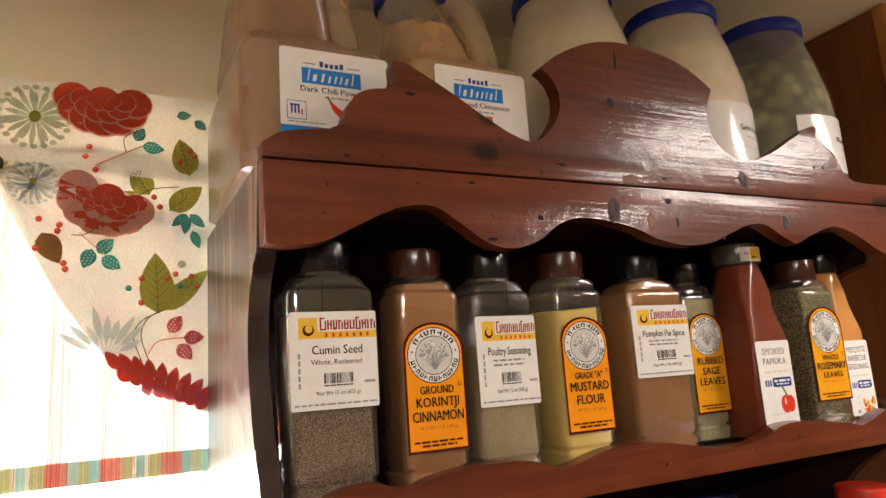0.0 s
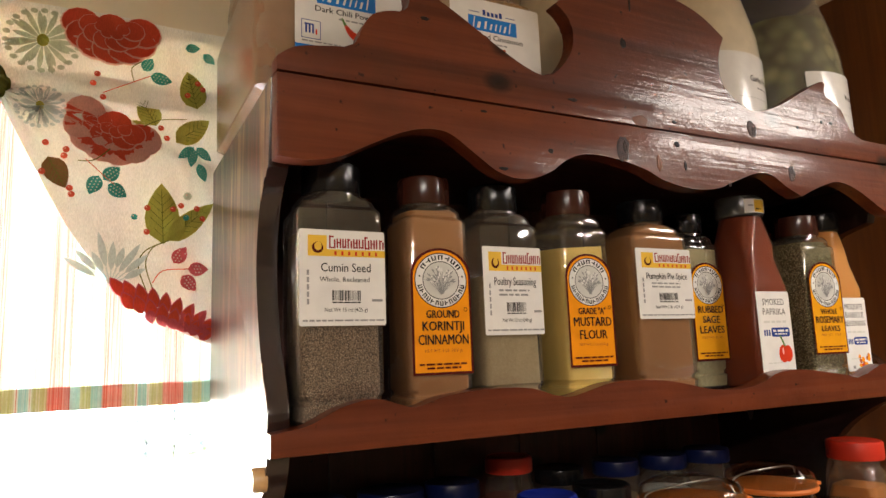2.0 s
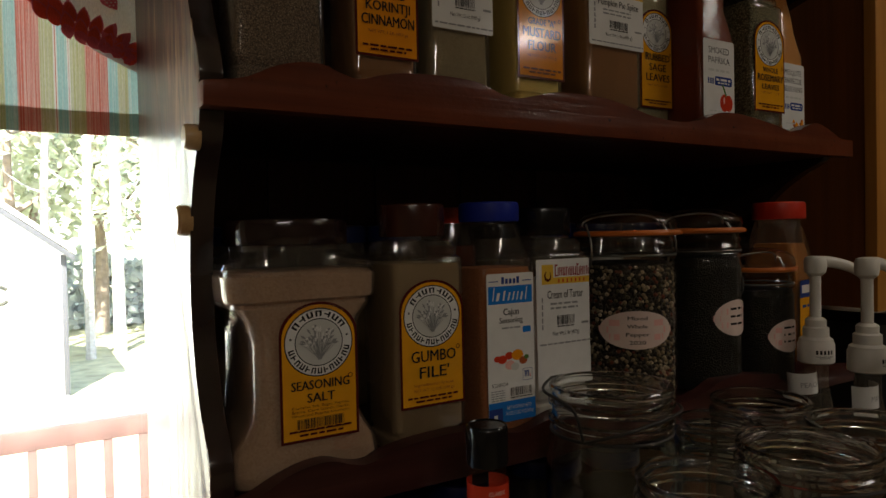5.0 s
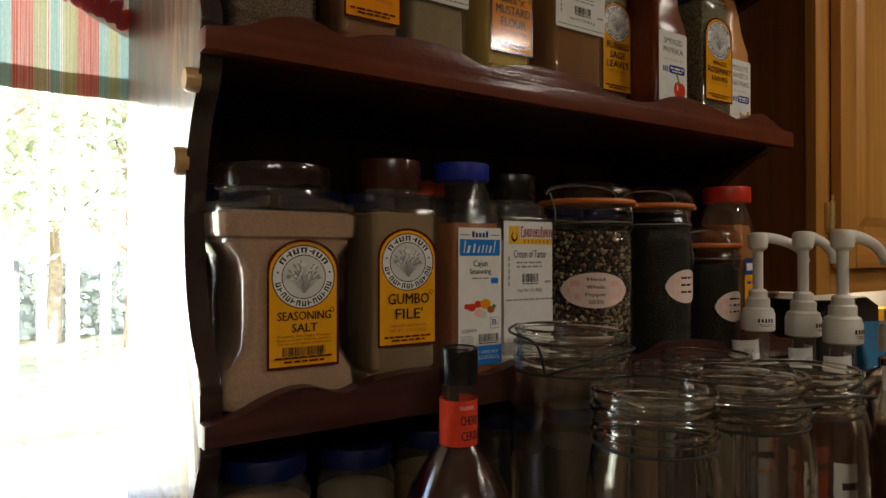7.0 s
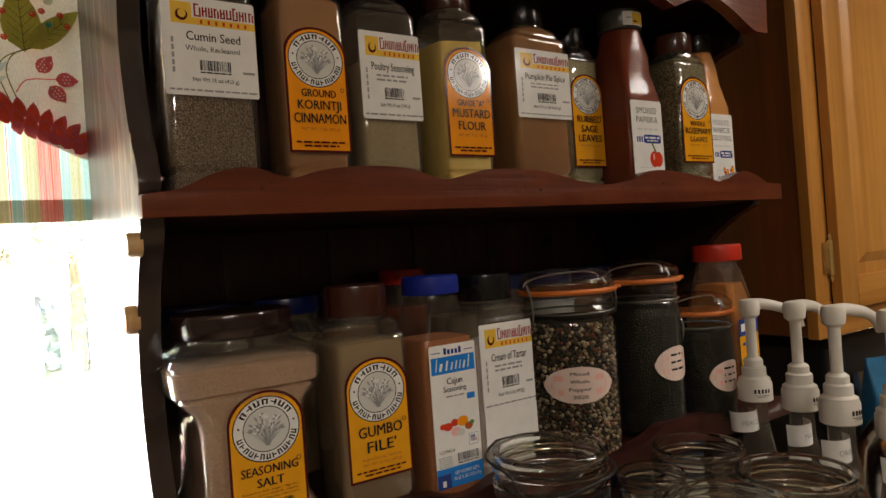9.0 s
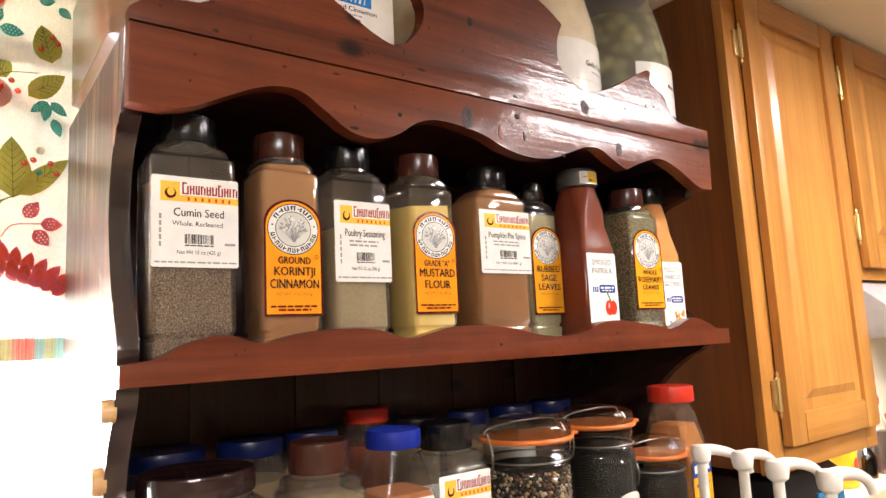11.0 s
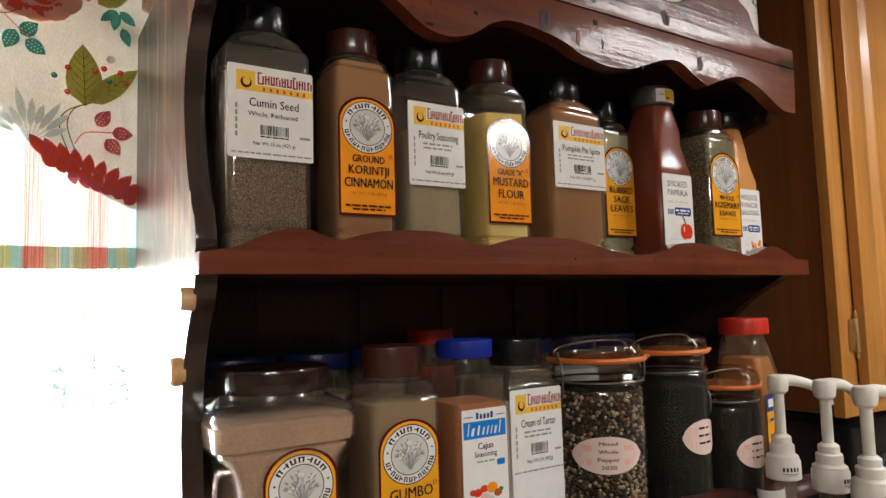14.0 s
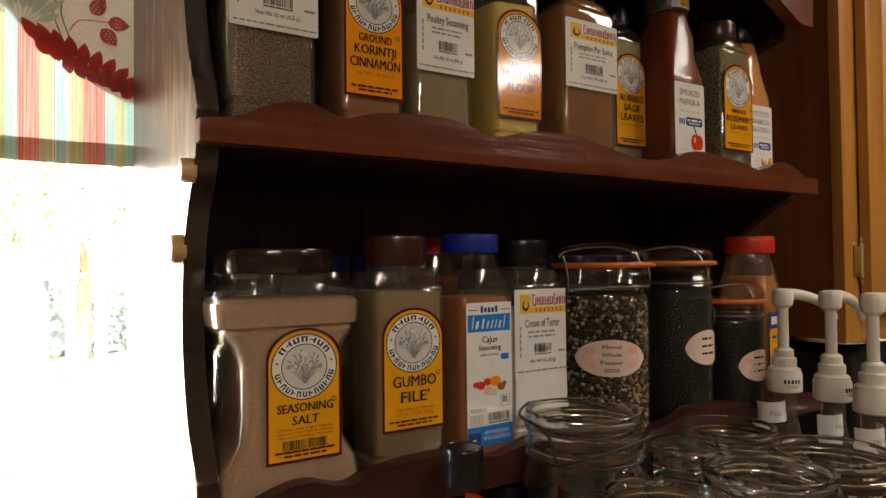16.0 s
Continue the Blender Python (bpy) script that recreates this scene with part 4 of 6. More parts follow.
b = square_bottle(stand(0.371, 0.434, 0.579, D, ROW1), 0.064, D, H1, 0.163, mustard, cap_brown, 0.0265, "clear plastic bottle of yellow mustard flour with a brown cap")
orange_label(0.060, 0.038, 0.154, [('GRADE "A"', 0.0066, 0.035), ("MUSTARD", 0.0092, 0.049), ("FLOUR", 0.0092, 0.036)]).put(b, -D / 2 - 0.0003, text="orange arched mustard flour label")
b = square_bottle(stand(0.474, 0.562, 0.588, D, ROW1), 0.086, D, H1, 0.196, pumpkin, cap_black, 0.0262, "clear plastic bottle of pumpkin pie spice with a black cap")
white_label(0.083, 0.086, 0.165, "Pumpkin Pie Spice", 0.062, "", "Net Wt 1 lb (453 g)").put(b, -D / 2 - 0.0003, text="white printed pumpkin pie spice label")
b = square_bottle(stand(0.602, 0.660, 0.63, D, ROW1), 0.062, D, H1, 0.176, sage, cap_black, 0.024, "clear plastic bottle of rubbed sage leaves behind another bottle")
orange_label(0.058, 0.036, 0.158, [("RUBBED", 0.0088, 0.044), ("SAGE", 0.0088, 0.030), ("LEAVES", 0.0088, 0.043)], ("NET WT. 6 OZ.",), YELLOW).put(b, -D / 2 - 0.0003, text="yellow arched rubbed sage label")
b = square_bottle(stand(0.764, 0.836, 0.588, D, ROW1), 0.070, D, H1 - 0.002, 0.186, rosemary, cap_brown, 0.027, "clear plastic bottle of whole rosemary leaves with a dark cap")
orange_label(0.066, 0.038, 0.158, [("WHOLE", 0.0066, 0.033), ("ROSEMARY", 0.0088, 0.057), ("LEAVES", 0.0070, 0.038)], ("NET WT. 7 OZ.",), YELLOW).put(b, -D / 2 - 0.0003, text="yellow arched rosemary label")


def tapered_bottle(m, w, d, h, content, cap, label, cap_r=0.026, fill=None):
    """A bottle whose shoulders run in to the cap from half its height."""
    b = thing("spice_bottle", m, label, "spice bottle", "spice bottles")
    hw, hd = w / 2, d / 2
    walls = [(0.0008, hw - 0.005, hd - 0.005, 0.008), (0.004, hw - 0.001, hd - 0.001, 0.008), (0.02, hw, hd, 0.008), (0.125, hw, hd, 0.008), (0.13, hw - 0.002, hd - 0.001, 0.008), (0.16, hw - 0.007, hd - 0.006, 0.010), (0.180, cap_r * 1.02, cap_r * 1.02, 0.014), (h - 0.028, cap_r * 0.92, cap_r * 0.92, cap_r * 0.91), (h - 0.01, cap_r * 0.9, cap_r * 0.9, cap_r * 0.89)]
    part("bottle", loft(bmesh.new(), walls), pet_dull, b)
    top = fill or 0.19
    inner = [(z + (0.001 if i == 0 else 0), a - 0.0013, c - 0.0013, max(0.003, e - 0.001)) for i, (z, a, c, e) in enumerate(q for q in walls if q[0] < top)]
    part("contents", loft(bmesh.new(), inner), content, b)
    ribbed_cap(b, cap_r, h - 0.026, h, cap)
    return b


def culinary_label(w, v0, v1, lines, picture):
    s = Sheet()
    s.rect(-w / 2, w / 2, v0, v1, PAPER, 0.003)
    h, v = v1 - v0, v1 - (v1 - v0) * 0.16
    for text, wide in lines:
        s.words(text, 0, v, h * 0.076, INK, wide)
        v -= h * 0.115
    s.line(-w * 0.34, w * 0.34, v + h * 0.02, h * 0.026, PALEGREY)
    v -= h * 0.13
    for du in (-0.36, -0.29, -0.22):
        s.rect(w * du, w * (du + 0.045), v, v + h * 0.07, NAVY)
    s.rect(-w * 0.14, w * 0.42, v - h * 0.012, v + h * 0.095, NAVY, 0.003)
    s.line(-w * 0.09, w * 0.37, v + h * 0.045, h * 0.025, PAPER)
    s.line(-w * 0.04, w * 0.33, v + h * 0.012, h * 0.016, PAPER)
    if picture == "pepper":
        pepper_picture(s, w * 0.22, v - h * 0.21, w * 0.18)
    else:
        rnd = random.Random(5)
        for k in range(22):
            s.disc(w * rnd.uniform(0.0, 0.4), v - h * rnd.uniform(0.14, 0.34), w * rnd.uniform(0.04, 0.1), w * rnd.uniform(0.03, 0.08), rnd.choice((ORANGE, SIENNA, REDINK, ORANGE)), 8)
    s.line(-w * 0.32, w * 0.1, v0 + h * 0.16, h * 0.014, PALEGREY)
    s.rect(-w * 0.3, -w * 0.2, v0 + h * 0.035, v0 + h * 0.075, GREY)
    return s


b = tapered_bottle(stand(0.659, 0.729, 0.588, 0.07, ROW1), 0.070, 0.070, 1.640 - ROW1, paprika, cap_grey, "clear tapered bottle of smoked paprika", 0.029, 0.222)
culinary_label(0.060, 0.013, 0.118, [("SMOKED", 0.040), ("PAPRIKA", 0.042)], "pepper").put(b, -0.0355, text="white smoked paprika label")
s = Sheet()
s.rect(-0.020, 0.017, 0.0, 0.018, PAPER)
s.rect(-0.007, 0.014, 0.001, 0.017, GOLD)
s.line(-0.005, 0.004, 0.004, 0.002, INK)
s.line(-0.015, -0.007, 0.009, 0.0015, GREY)
t = s.put(b, -0.0302, "cap_sticker", "yellow and white price sticker", bend=0.0298)
t.location.z = 1.640 - ROW1 - 0.024
b = tapered_bottle(stand(0.843, 0.903, 0.600, 0.066, ROW1), 0.058, 0.066, 1.632 - ROW1, barbecue, cap_black, "clear tapered bottle of orange barbecue seasoning", 0.024, 0.21)
culinary_label(0.054, 0.013, 0.112, [("MESQUITE", 0.040), ("BARBECUE", 0.040), ("SEASONING", 0.044)], "heap").put(b, -0.0335, text="white mesquite barbecue label")


# ---- lower shelf ----
def waisted_jar():
    """The big square jar with a pinched waist."""
    b = thing("spice_jar", pose(0.1515, 0.572 + 0.055, ROW2), "large waisted clear plastic jar of pinkish seasoning salt", "spice jar", "spice bottles")
    k, d = 0.0655, 0.055
    walls = [(0.0008, k - 0.010, d - 0.012, 0.016), (0.004, k - 0.004, d - 0.006, 0.016), (0.016, k - 0.001, d - 0.002, 0.016), (0.030, k - 0.003, d - 0.003, 0.016), (0.042, k - 0.012, d - 0.003, 0.014), (0.055, k - 0.0195, d - 0.003, 0.012), (0.075, k - 0.0215, d - 0.003, 0.012), (0.118, k - 0.0215, d - 0.003, 0.012),
             (0.134, k - 0.017, d - 0.003, 0.012), (0.145, k - 0.007, d - 0.002, 0.014), (0.148, k - 0.007, d - 0.0045, 0.014), (0.1505, k - 0.002, d - 0.001, 0.016), (0.155, k - 0.001, d - 0.001, 0.016), (0.170, k, d, 0.018), (0.1725, k - 0.003, d - 0.003, 0.018), (0.175, k - 0.001, d - 0.001, 0.018), (0.180, k - 0.003, d - 0.003, 0.020), (0.186, 0.053, 0.0495, 0.040), (0.190, 0.0485, 0.0485, 0.0475), (0.212, 0.048, 0.048, 0.047)]
    part("jar", loft(bmesh.new(), walls, steps=6), pet, b)
    inner = [(z + (0.0012 if i == 0 else 0), a - 0.0026, c - 0.0026, e - 0.001) for i, (z, a, c, e) in enumerate(walls[:15])]
    part("contents", loft(bmesh.new(), inner, steps=6), salt_mix, b)
    ribbed_cap(b, 0.0525, 0.194, 0.216, plain("dark_maroon_lid", (0.020, 0.009, 0.009), 0.14, 0.3), ribs=60, name="lid")
    orange_label(0.067, 0.036, 0.148, [("SEASONING", 0.0074, 0.050), ("SALT", 0.0074, 0.024)], (), YELLOW, True).put(b, -0.0525, text="yellow arched seasoning salt label").location.x = 0.0080


waisted_jar()
H2 = 1.311 - ROW2
b = square_bottle(stand(0.230, 0.307, 0.578, 0.068, ROW2), 0.077, 0.068, H2, 0.175, file_powder, cap_brown, 0.031, "clear plastic bottle of gumbo file powder with a brown cap", pet, 0.022, 0.030)
orange_label(0.067, 0.046, 0.160, [("GUMBO", 0.0102, 0.047), ("FILE'", 0.0102, 0.032)], ("Ingredients: Spices", "NET WT. 12 OZ. (340 g)"), YELLOW).put(b, -0.0343, text="yellow arched gumbo file label")


def long_label():
    s = Sheet()
    w, v0, v1 = 0.056, 0.020, 0.162
    s.rect(-w / 2, w / 2, v0, v1, PAPER, 0.002)
    blue_mark(s, 0, v1 - 0.029, w * 0.94, 0.017)
    s.words("Cajun", 0, v1 - 0.040, 0.0066, INK, 0.019, bold=0.0004)
    s.words("Seasoning", 0, v1 - 0.0475, 0.0054, INK, 0.028, bold=0.0003)
    s.line(-0.011, 0.011, v1 - 0.053, 0.0016, GREY)
    s.rect(0.014, 0.024, v1 - 0.058, v1 - 0.052, BLUE, 0.001)
    for u, v, a, c in ((-0.011, 0.080, 0.0055, REDINK), (-0.003, 0.083, 0.005, REDINK), (0.007, 0.083, 0.007, ORANGE), (-0.002, 0.074, 0.006, PINK), (0.004, 0.072, 0.005, PALEGREY), (0.014, 0.077, 0.005, SIENNA), (-0.017, 0.081, 0.004, REDINK), (0.018, 0.080, 0.003, GREEN)):
        s.disc(u, v, a, a * 0.75, c, 14)
    monogram(s, 0.019, 0.063, 0.0058)
    s.words("5228424", -0.0145, 0.0545, 0.0034, INK, 0.019)
    s.barcode(-0.002, 0.024, 0.044, 0.052)
    for k in range(5):
        s.line(-0.025, -0.009, 0.050 - k * 0.0022, 0.001, GREY)
    s.rect(-0.028, 0.028, v0, 0.040, BLUE)
    s.rect(-0.028, -0.012, v0, 0.034, NAVY)
    s.words("NET WT/PESO NETO", 0.008, 0.0315, 0.0034, PAPER, 0.030)
    s.words("18 OZ (1 LB 2 OZ) 510 g", 0.008, 0.0262, 0.0034, PAPER, 0.034)
    s.rect(-0.022, -0.018, 0.022, 0.028, PAPER)
    return s


b = thing("spice_bottle", stand(0.320, 0.385, 0.572, 0.066, ROW2), "clear plastic bottle of cajun seasoning with a blue cap", "spice bottle", "spice bottles")
walls = [(0.0008, 0.028, 0.028, 0.008), (0.004, 0.032, 0.032, 0.008), (0.02, 0.0335, 0.033, 0.008), (0.160, 0.0335, 0.033, 0.008), (0.167, 0.0325, 0.032, 0.009), (0.206, 0.0265, 0.0265, 0.022), (0.212, 0.026, 0.026, 0.0255), (0.222, 0.026, 0.026, 0.0255)]
part("bottle", loft(bmesh.new(), walls), pet_dull, b)
part("contents", loft(bmesh.new(), [(z + (0.002 if i == 0 else 0), a - 0.0030, c - 0.0030, e - 0.001) for i, (z, a, c, e) in enumerate(walls[:5])]), cajun, b)
ribbed_cap(b, 0.030, 0.212, 0.231, cap_blue, ribs=44)
long_label().put(b, -0.0333, text="white and blue cajun seasoning label")

b = square_bottle(stand(0.404, 0.482, 0.598, 0.068, ROW2), 0.078, 0.068, H2 - 0.002, 0.150, tartar, cap_black, 0.031, "clear plastic bottle of white cream of tartar with a black cap", pet, 0.022, 0.030)
s = white_label(0.074, 0.078, 0.172, "Cream of Tartar", 0.050, "", "Net Wt 2 lb (907g)")
s.rect(-0.037, 0.037, 0.036, 0.0785, PAPER)
s.put(b, -0.0343, text="white printed cream of tartar label")


def corns(bm, r, z0, z1, size, seed):
    """Round corns packed against a jar's wall."""
    rnd = random.Random(seed)
    ico = bmesh.new()
    bmesh.ops.create_icosphere(ico, subdivisions=1, radius=1.0)
    vs, fs = [v.co.copy() for v in ico.verts], [[v.index for v in f.verts] for f in ico.faces]
    ico.free()
    rows = int((z1 - z0) / (size * 1.6))
    for j in range(rows):
        around = int(math.tau * r / (size * 1.95))
        for k in range(around):
            a = (k + 0.5 * (j % 2) + rnd.uniform(-0.25, 0.25)) * math.tau / around
            if math.sin(a) > 0.45:
                continue
            rr, q = r - size * rnd.uniform(0.8, 1.7), size * rnd.uniform(0.72, 1.12)
            c = Vector((rr * math.cos(a), rr * math.sin(a), z0 + (j + 0.5 + rnd.uniform(-0.3, 0.3)) * size * 1.6))
            made = [bm.verts.new(c + v * q) for v in vs]
            for f in fs:
                bm.faces.new([made[i] for i in f])
    return bm


def clip_jar(x, y, r, h, content, fill, label, sticker, sticker_at=0.0, lines=()):
    """A clip-top preserving jar: glass body, domed lid, rubber ring and wire clip."""
    j = thing("clip_top_jar", pose(x, y, ROW2), label, "preserving jar", "clip top jars")
    z = h - 0.030
    part("jar", lathe(bmesh.new(), [(r * 0.9, 0.0008), (r, 0.006), (r, z * 0.76), (r * 1.015, z * 0.775), (r * 0.97, z * 0.80), (r * 0.95, z * 0.84), (r * 0.995, z * 0.86), (r * 0.945, z * 0.88), (r * 0.995, z * 0.90), (r * 0.94, z * 0.925), (r * 0.985, z * 0.95), (r * 0.95, z * 0.965), (r * 0.95, z - 0.002)], 40), jar_glass, j)
    slim = 0.9 if content is pepper_dust else 1.0
    part("contents", lathe(bmesh.new(), [(r * 0.88 * slim, 0.003), (r * 0.965 * slim, 0.008), (r * 0.965 * slim, min(fill, z * 0.78)), (r * 0.925 * slim, min(fill, z * 0.84)), (r * 0.92 * slim, fill)], 36), content, j)
    bm = bmesh.new()
    lathe(bm, [(r * 0.98, z - 0.002), (r * 1.06, z - 0.001), (r * 1.08, z + 0.0015), (r * 1.06, z + 0.004), (r * 0.98, z + 0.0045)], 40)
    box(bm, r * 1.04, r * 1.04 + 0.014, -0.008, 0.008, z - 0.001, z + 0.003, 0.001)
    ring = part("rubber_ring", bm, rubber, j, "orange rubber sealing ring")
    ring.rotation_euler.z = radians(-15)
    part("lid", lathe(bmesh.new(), [(r * 1.02, z + 0.0047), (r * 1.03, z + 0.010), (r * 0.99, z + 0.017), (r * 0.85, z + 0.023), (r * 0.5, z + 0.028), (r * 0.15, z + 0.0295)], 40), jar_glass, j)
    bm = bmesh.new()
    arc = [(r * 1.12 * math.cos(radians(a)), 0.006 * math.cos(radians(a * 2)), z + 0.010 + 0.013 * math.sin(radians(a)) ** 0.7) for a in range(0, 181, 12)]
    tube(bm, arc, 0.0010)
    for sx in (-1, 1):
        tube(bm, spline([(sx * r * 1.12, 0, z + 0.012), (sx * r * 1.18, -0.012, z - 0.012), (sx * r * 1.12, -0.006, z - 0.034), (sx * r * 1.03, 0, z - 0.028)], 5), 0.0013)
    lathe_pts = [(r * 0.975 * math.cos(radians(a)), r * 0.975 * math.sin(radians(a)), z * 0.88) for a in range(0, 361, 12)]
    tube(bm, lathe_pts, 0.0012)
    part("wire_clip", bm, steel, j, "steel wire clip")
    if sticker:
        s = Sheet()
        a, c = sticker
        s.disc(0, 0, a, c, BLUSH)
        for k in range(-3, 4):
            for q in range(-2, 3):
                if (k + q) % 2 and (k * a / 3.6 / a) ** 2 + (q * c / 2.6 / c) ** 2 < 0.75 and abs(k) > 1:
                    s.rect(k * a / 3.4 - a * 0.14, k * a / 3.4 + a * 0.14, q * c / 2.7 - c * 0.16, q * c / 2.7 + c * 0.16, PINK)
        for k, (words, wide) in enumerate(lines):
            if words:
                s.words(words, 0, c * (0.52 - 0.42 * k), c * 0.20, INK, wide, bold=0.0003)
            else:
                s.line(-a * 0.35, a * 0.35, c * (0.45 - 0.42 * k), c * 0.12, INK)
        st = s.put(j, -r - 0.0004, "sticker", "oval pink gingham paper sticker", bend=r + 0.0004)
        st.location.z = 0.092 if h > 0.19 else 0.062
        st.rotation_euler.z = radians(sticker_at)
    return j


rubber = plain("orange_rubber", (0.62, 0.16, 0.02), 0.5)
pepper_jar = clip_jar(0.553, 0.612, 0.056, 0.226, pepper_dust, 0.165, "clip top jar of mixed whole peppercorns with orange seal", (0.042, 0.021), -36, [("Mixed", 0.022), ("Whole", 0.022), ("Pepper", 0.026), ("2020", 0.018)])
tagged(part("peppercorns", corns(bmesh.new(), 0.0535, 0.008, 0.163, 0.0026, 5), pepper, pepper_jar, "mixed black, white and red peppercorns", 60), kind="stuff")
clip_jar(0.688, 0.615, 0.050, 0.227, black_tea, 0.170, "tall clip top jar of dark loose tea", (0.034, 0.022), 4, [("", 0), ("", 0), ("", 0)])
clip_jar(0.786, 0.598, 0.043, 0.175, black_tea, 0.120, "short clip top jar of dark loose tea", (0.032, 0.021), 0, [("", 0), ("", 0), ("", 0)])

b = thing("spice_bottle", pose(0.872, 0.622, ROW2, 0, 0, 11), "clear tapering bottle of orange seasoning with a red lid", "spice bottle", "spice bottles")
walls = [(0.0008, 0.034, 0.034, 0.006), (0.004, 0.038, 0.038, 0.006), (0.128, 0.0385, 0.0385, 0.006), (0.145, 0.036, 0.036, 0.007), (0.195, 0.0280, 0.0280, 0.011), (0.203, 0.028, 0.028, 0.0275), (0.216, 0.028, 0.028, 0.0275)]
part("bottle", loft(bmesh.new(), walls), pet, b)
part("contents", loft(bmesh.new(), [(z + (0.002 if i == 0 else 0), a - 0.0030, c - 0.0030, e - 0.001) for i, (z, a, c, e) in enumerate(walls[:4])] + [(0.178, 0.0262, 0.0262, 0.009)]), powder("orange_pepper_mix", (0.34, 0.11, 0.02), (0.50, 0.20, 0.045)), b)
ribbed_cap(b, 0.0345, 0.212, 0.236, cap_red, ribs=50, name="lid")
s = Sheet()
s.rect(-0.033, 0.034, 0.02, 0.128, YELLOW)
s.rect(-0.033, 0.034, 0.104, 0.128, NAVY)
s.line(-0.026, 0.027, 0.110, 0.011, PAPER)
s.line(-0.024, 0.024, 0.090, 0.004, NAVY)
s.disc(0.006, 0.062, 0.015, 0.018, SIENNA, 18)
s.put(b, -0.0391, text="yellow and dark blue printed label")


def back_jar(x, y, z, r, h, lid, label, content):
    j = thing("lidded_jar", pose(x, y, z), label, "jar", "jars at the back")
    part("jar", lathe(bmesh.new(), [(r * 0.9, 0.0008), (r, 0.005), (r, h - 0.04), (r * 0.85, h - 0.022), (r * 0.84, h - 0.012)], 28), pet, j)
    part("contents", lathe(bmesh.new(), [(r * 0.88, 0.002), (r * 0.97, 0.006), (r * 0.97, h - 0.05)], 24), content, j)
    ribbed_cap(j, r * 0.92, h - 0.020, h, lid, ribs=40, name="lid")


for x, r, lid, con in ((0.165, 0.054, cap_navy, salt_mix), (0.272, 0.044, cap_navy, file_powder), (0.355, 0.038, cap_navy, cinnamon), (0.440, 0.034, cap_red, paprika), (0.520, 0.036, cap_black, poultry), (0.620, 0.036, cap_navy, file_powder), (0.710, 0.038, cap_navy, tartar), (0.800, 0.038, cap_navy, salt_mix)):
    back_jar(x, 0.815, ROW2, r, 0.213 if lid is not cap_red else 0.235, lid, "shadowed jar with a coloured lid behind the front row", con)
for x, y, r, h, con in ((0.150, 0.65, 0.045, 0.190, salt_mix), (0.255, 0.66, 0.042, 0.180, poultry), (0.350, 0.66, 0.042, 0.185, file_powder), (0.46, 0.66, 0.045, 0.19, black_tea), (0.57, 0.66, 0.045, 0.18, pepper), (0.68, 0.66, 0.045, 0.19, cajun), (0.79, 0.66, 0.045, 0.18, tartar)):
    back_jar(x, y, COUNTER, r, h, cap_navy, "dim jar with a blue lid on the worktop under the shelf", con)


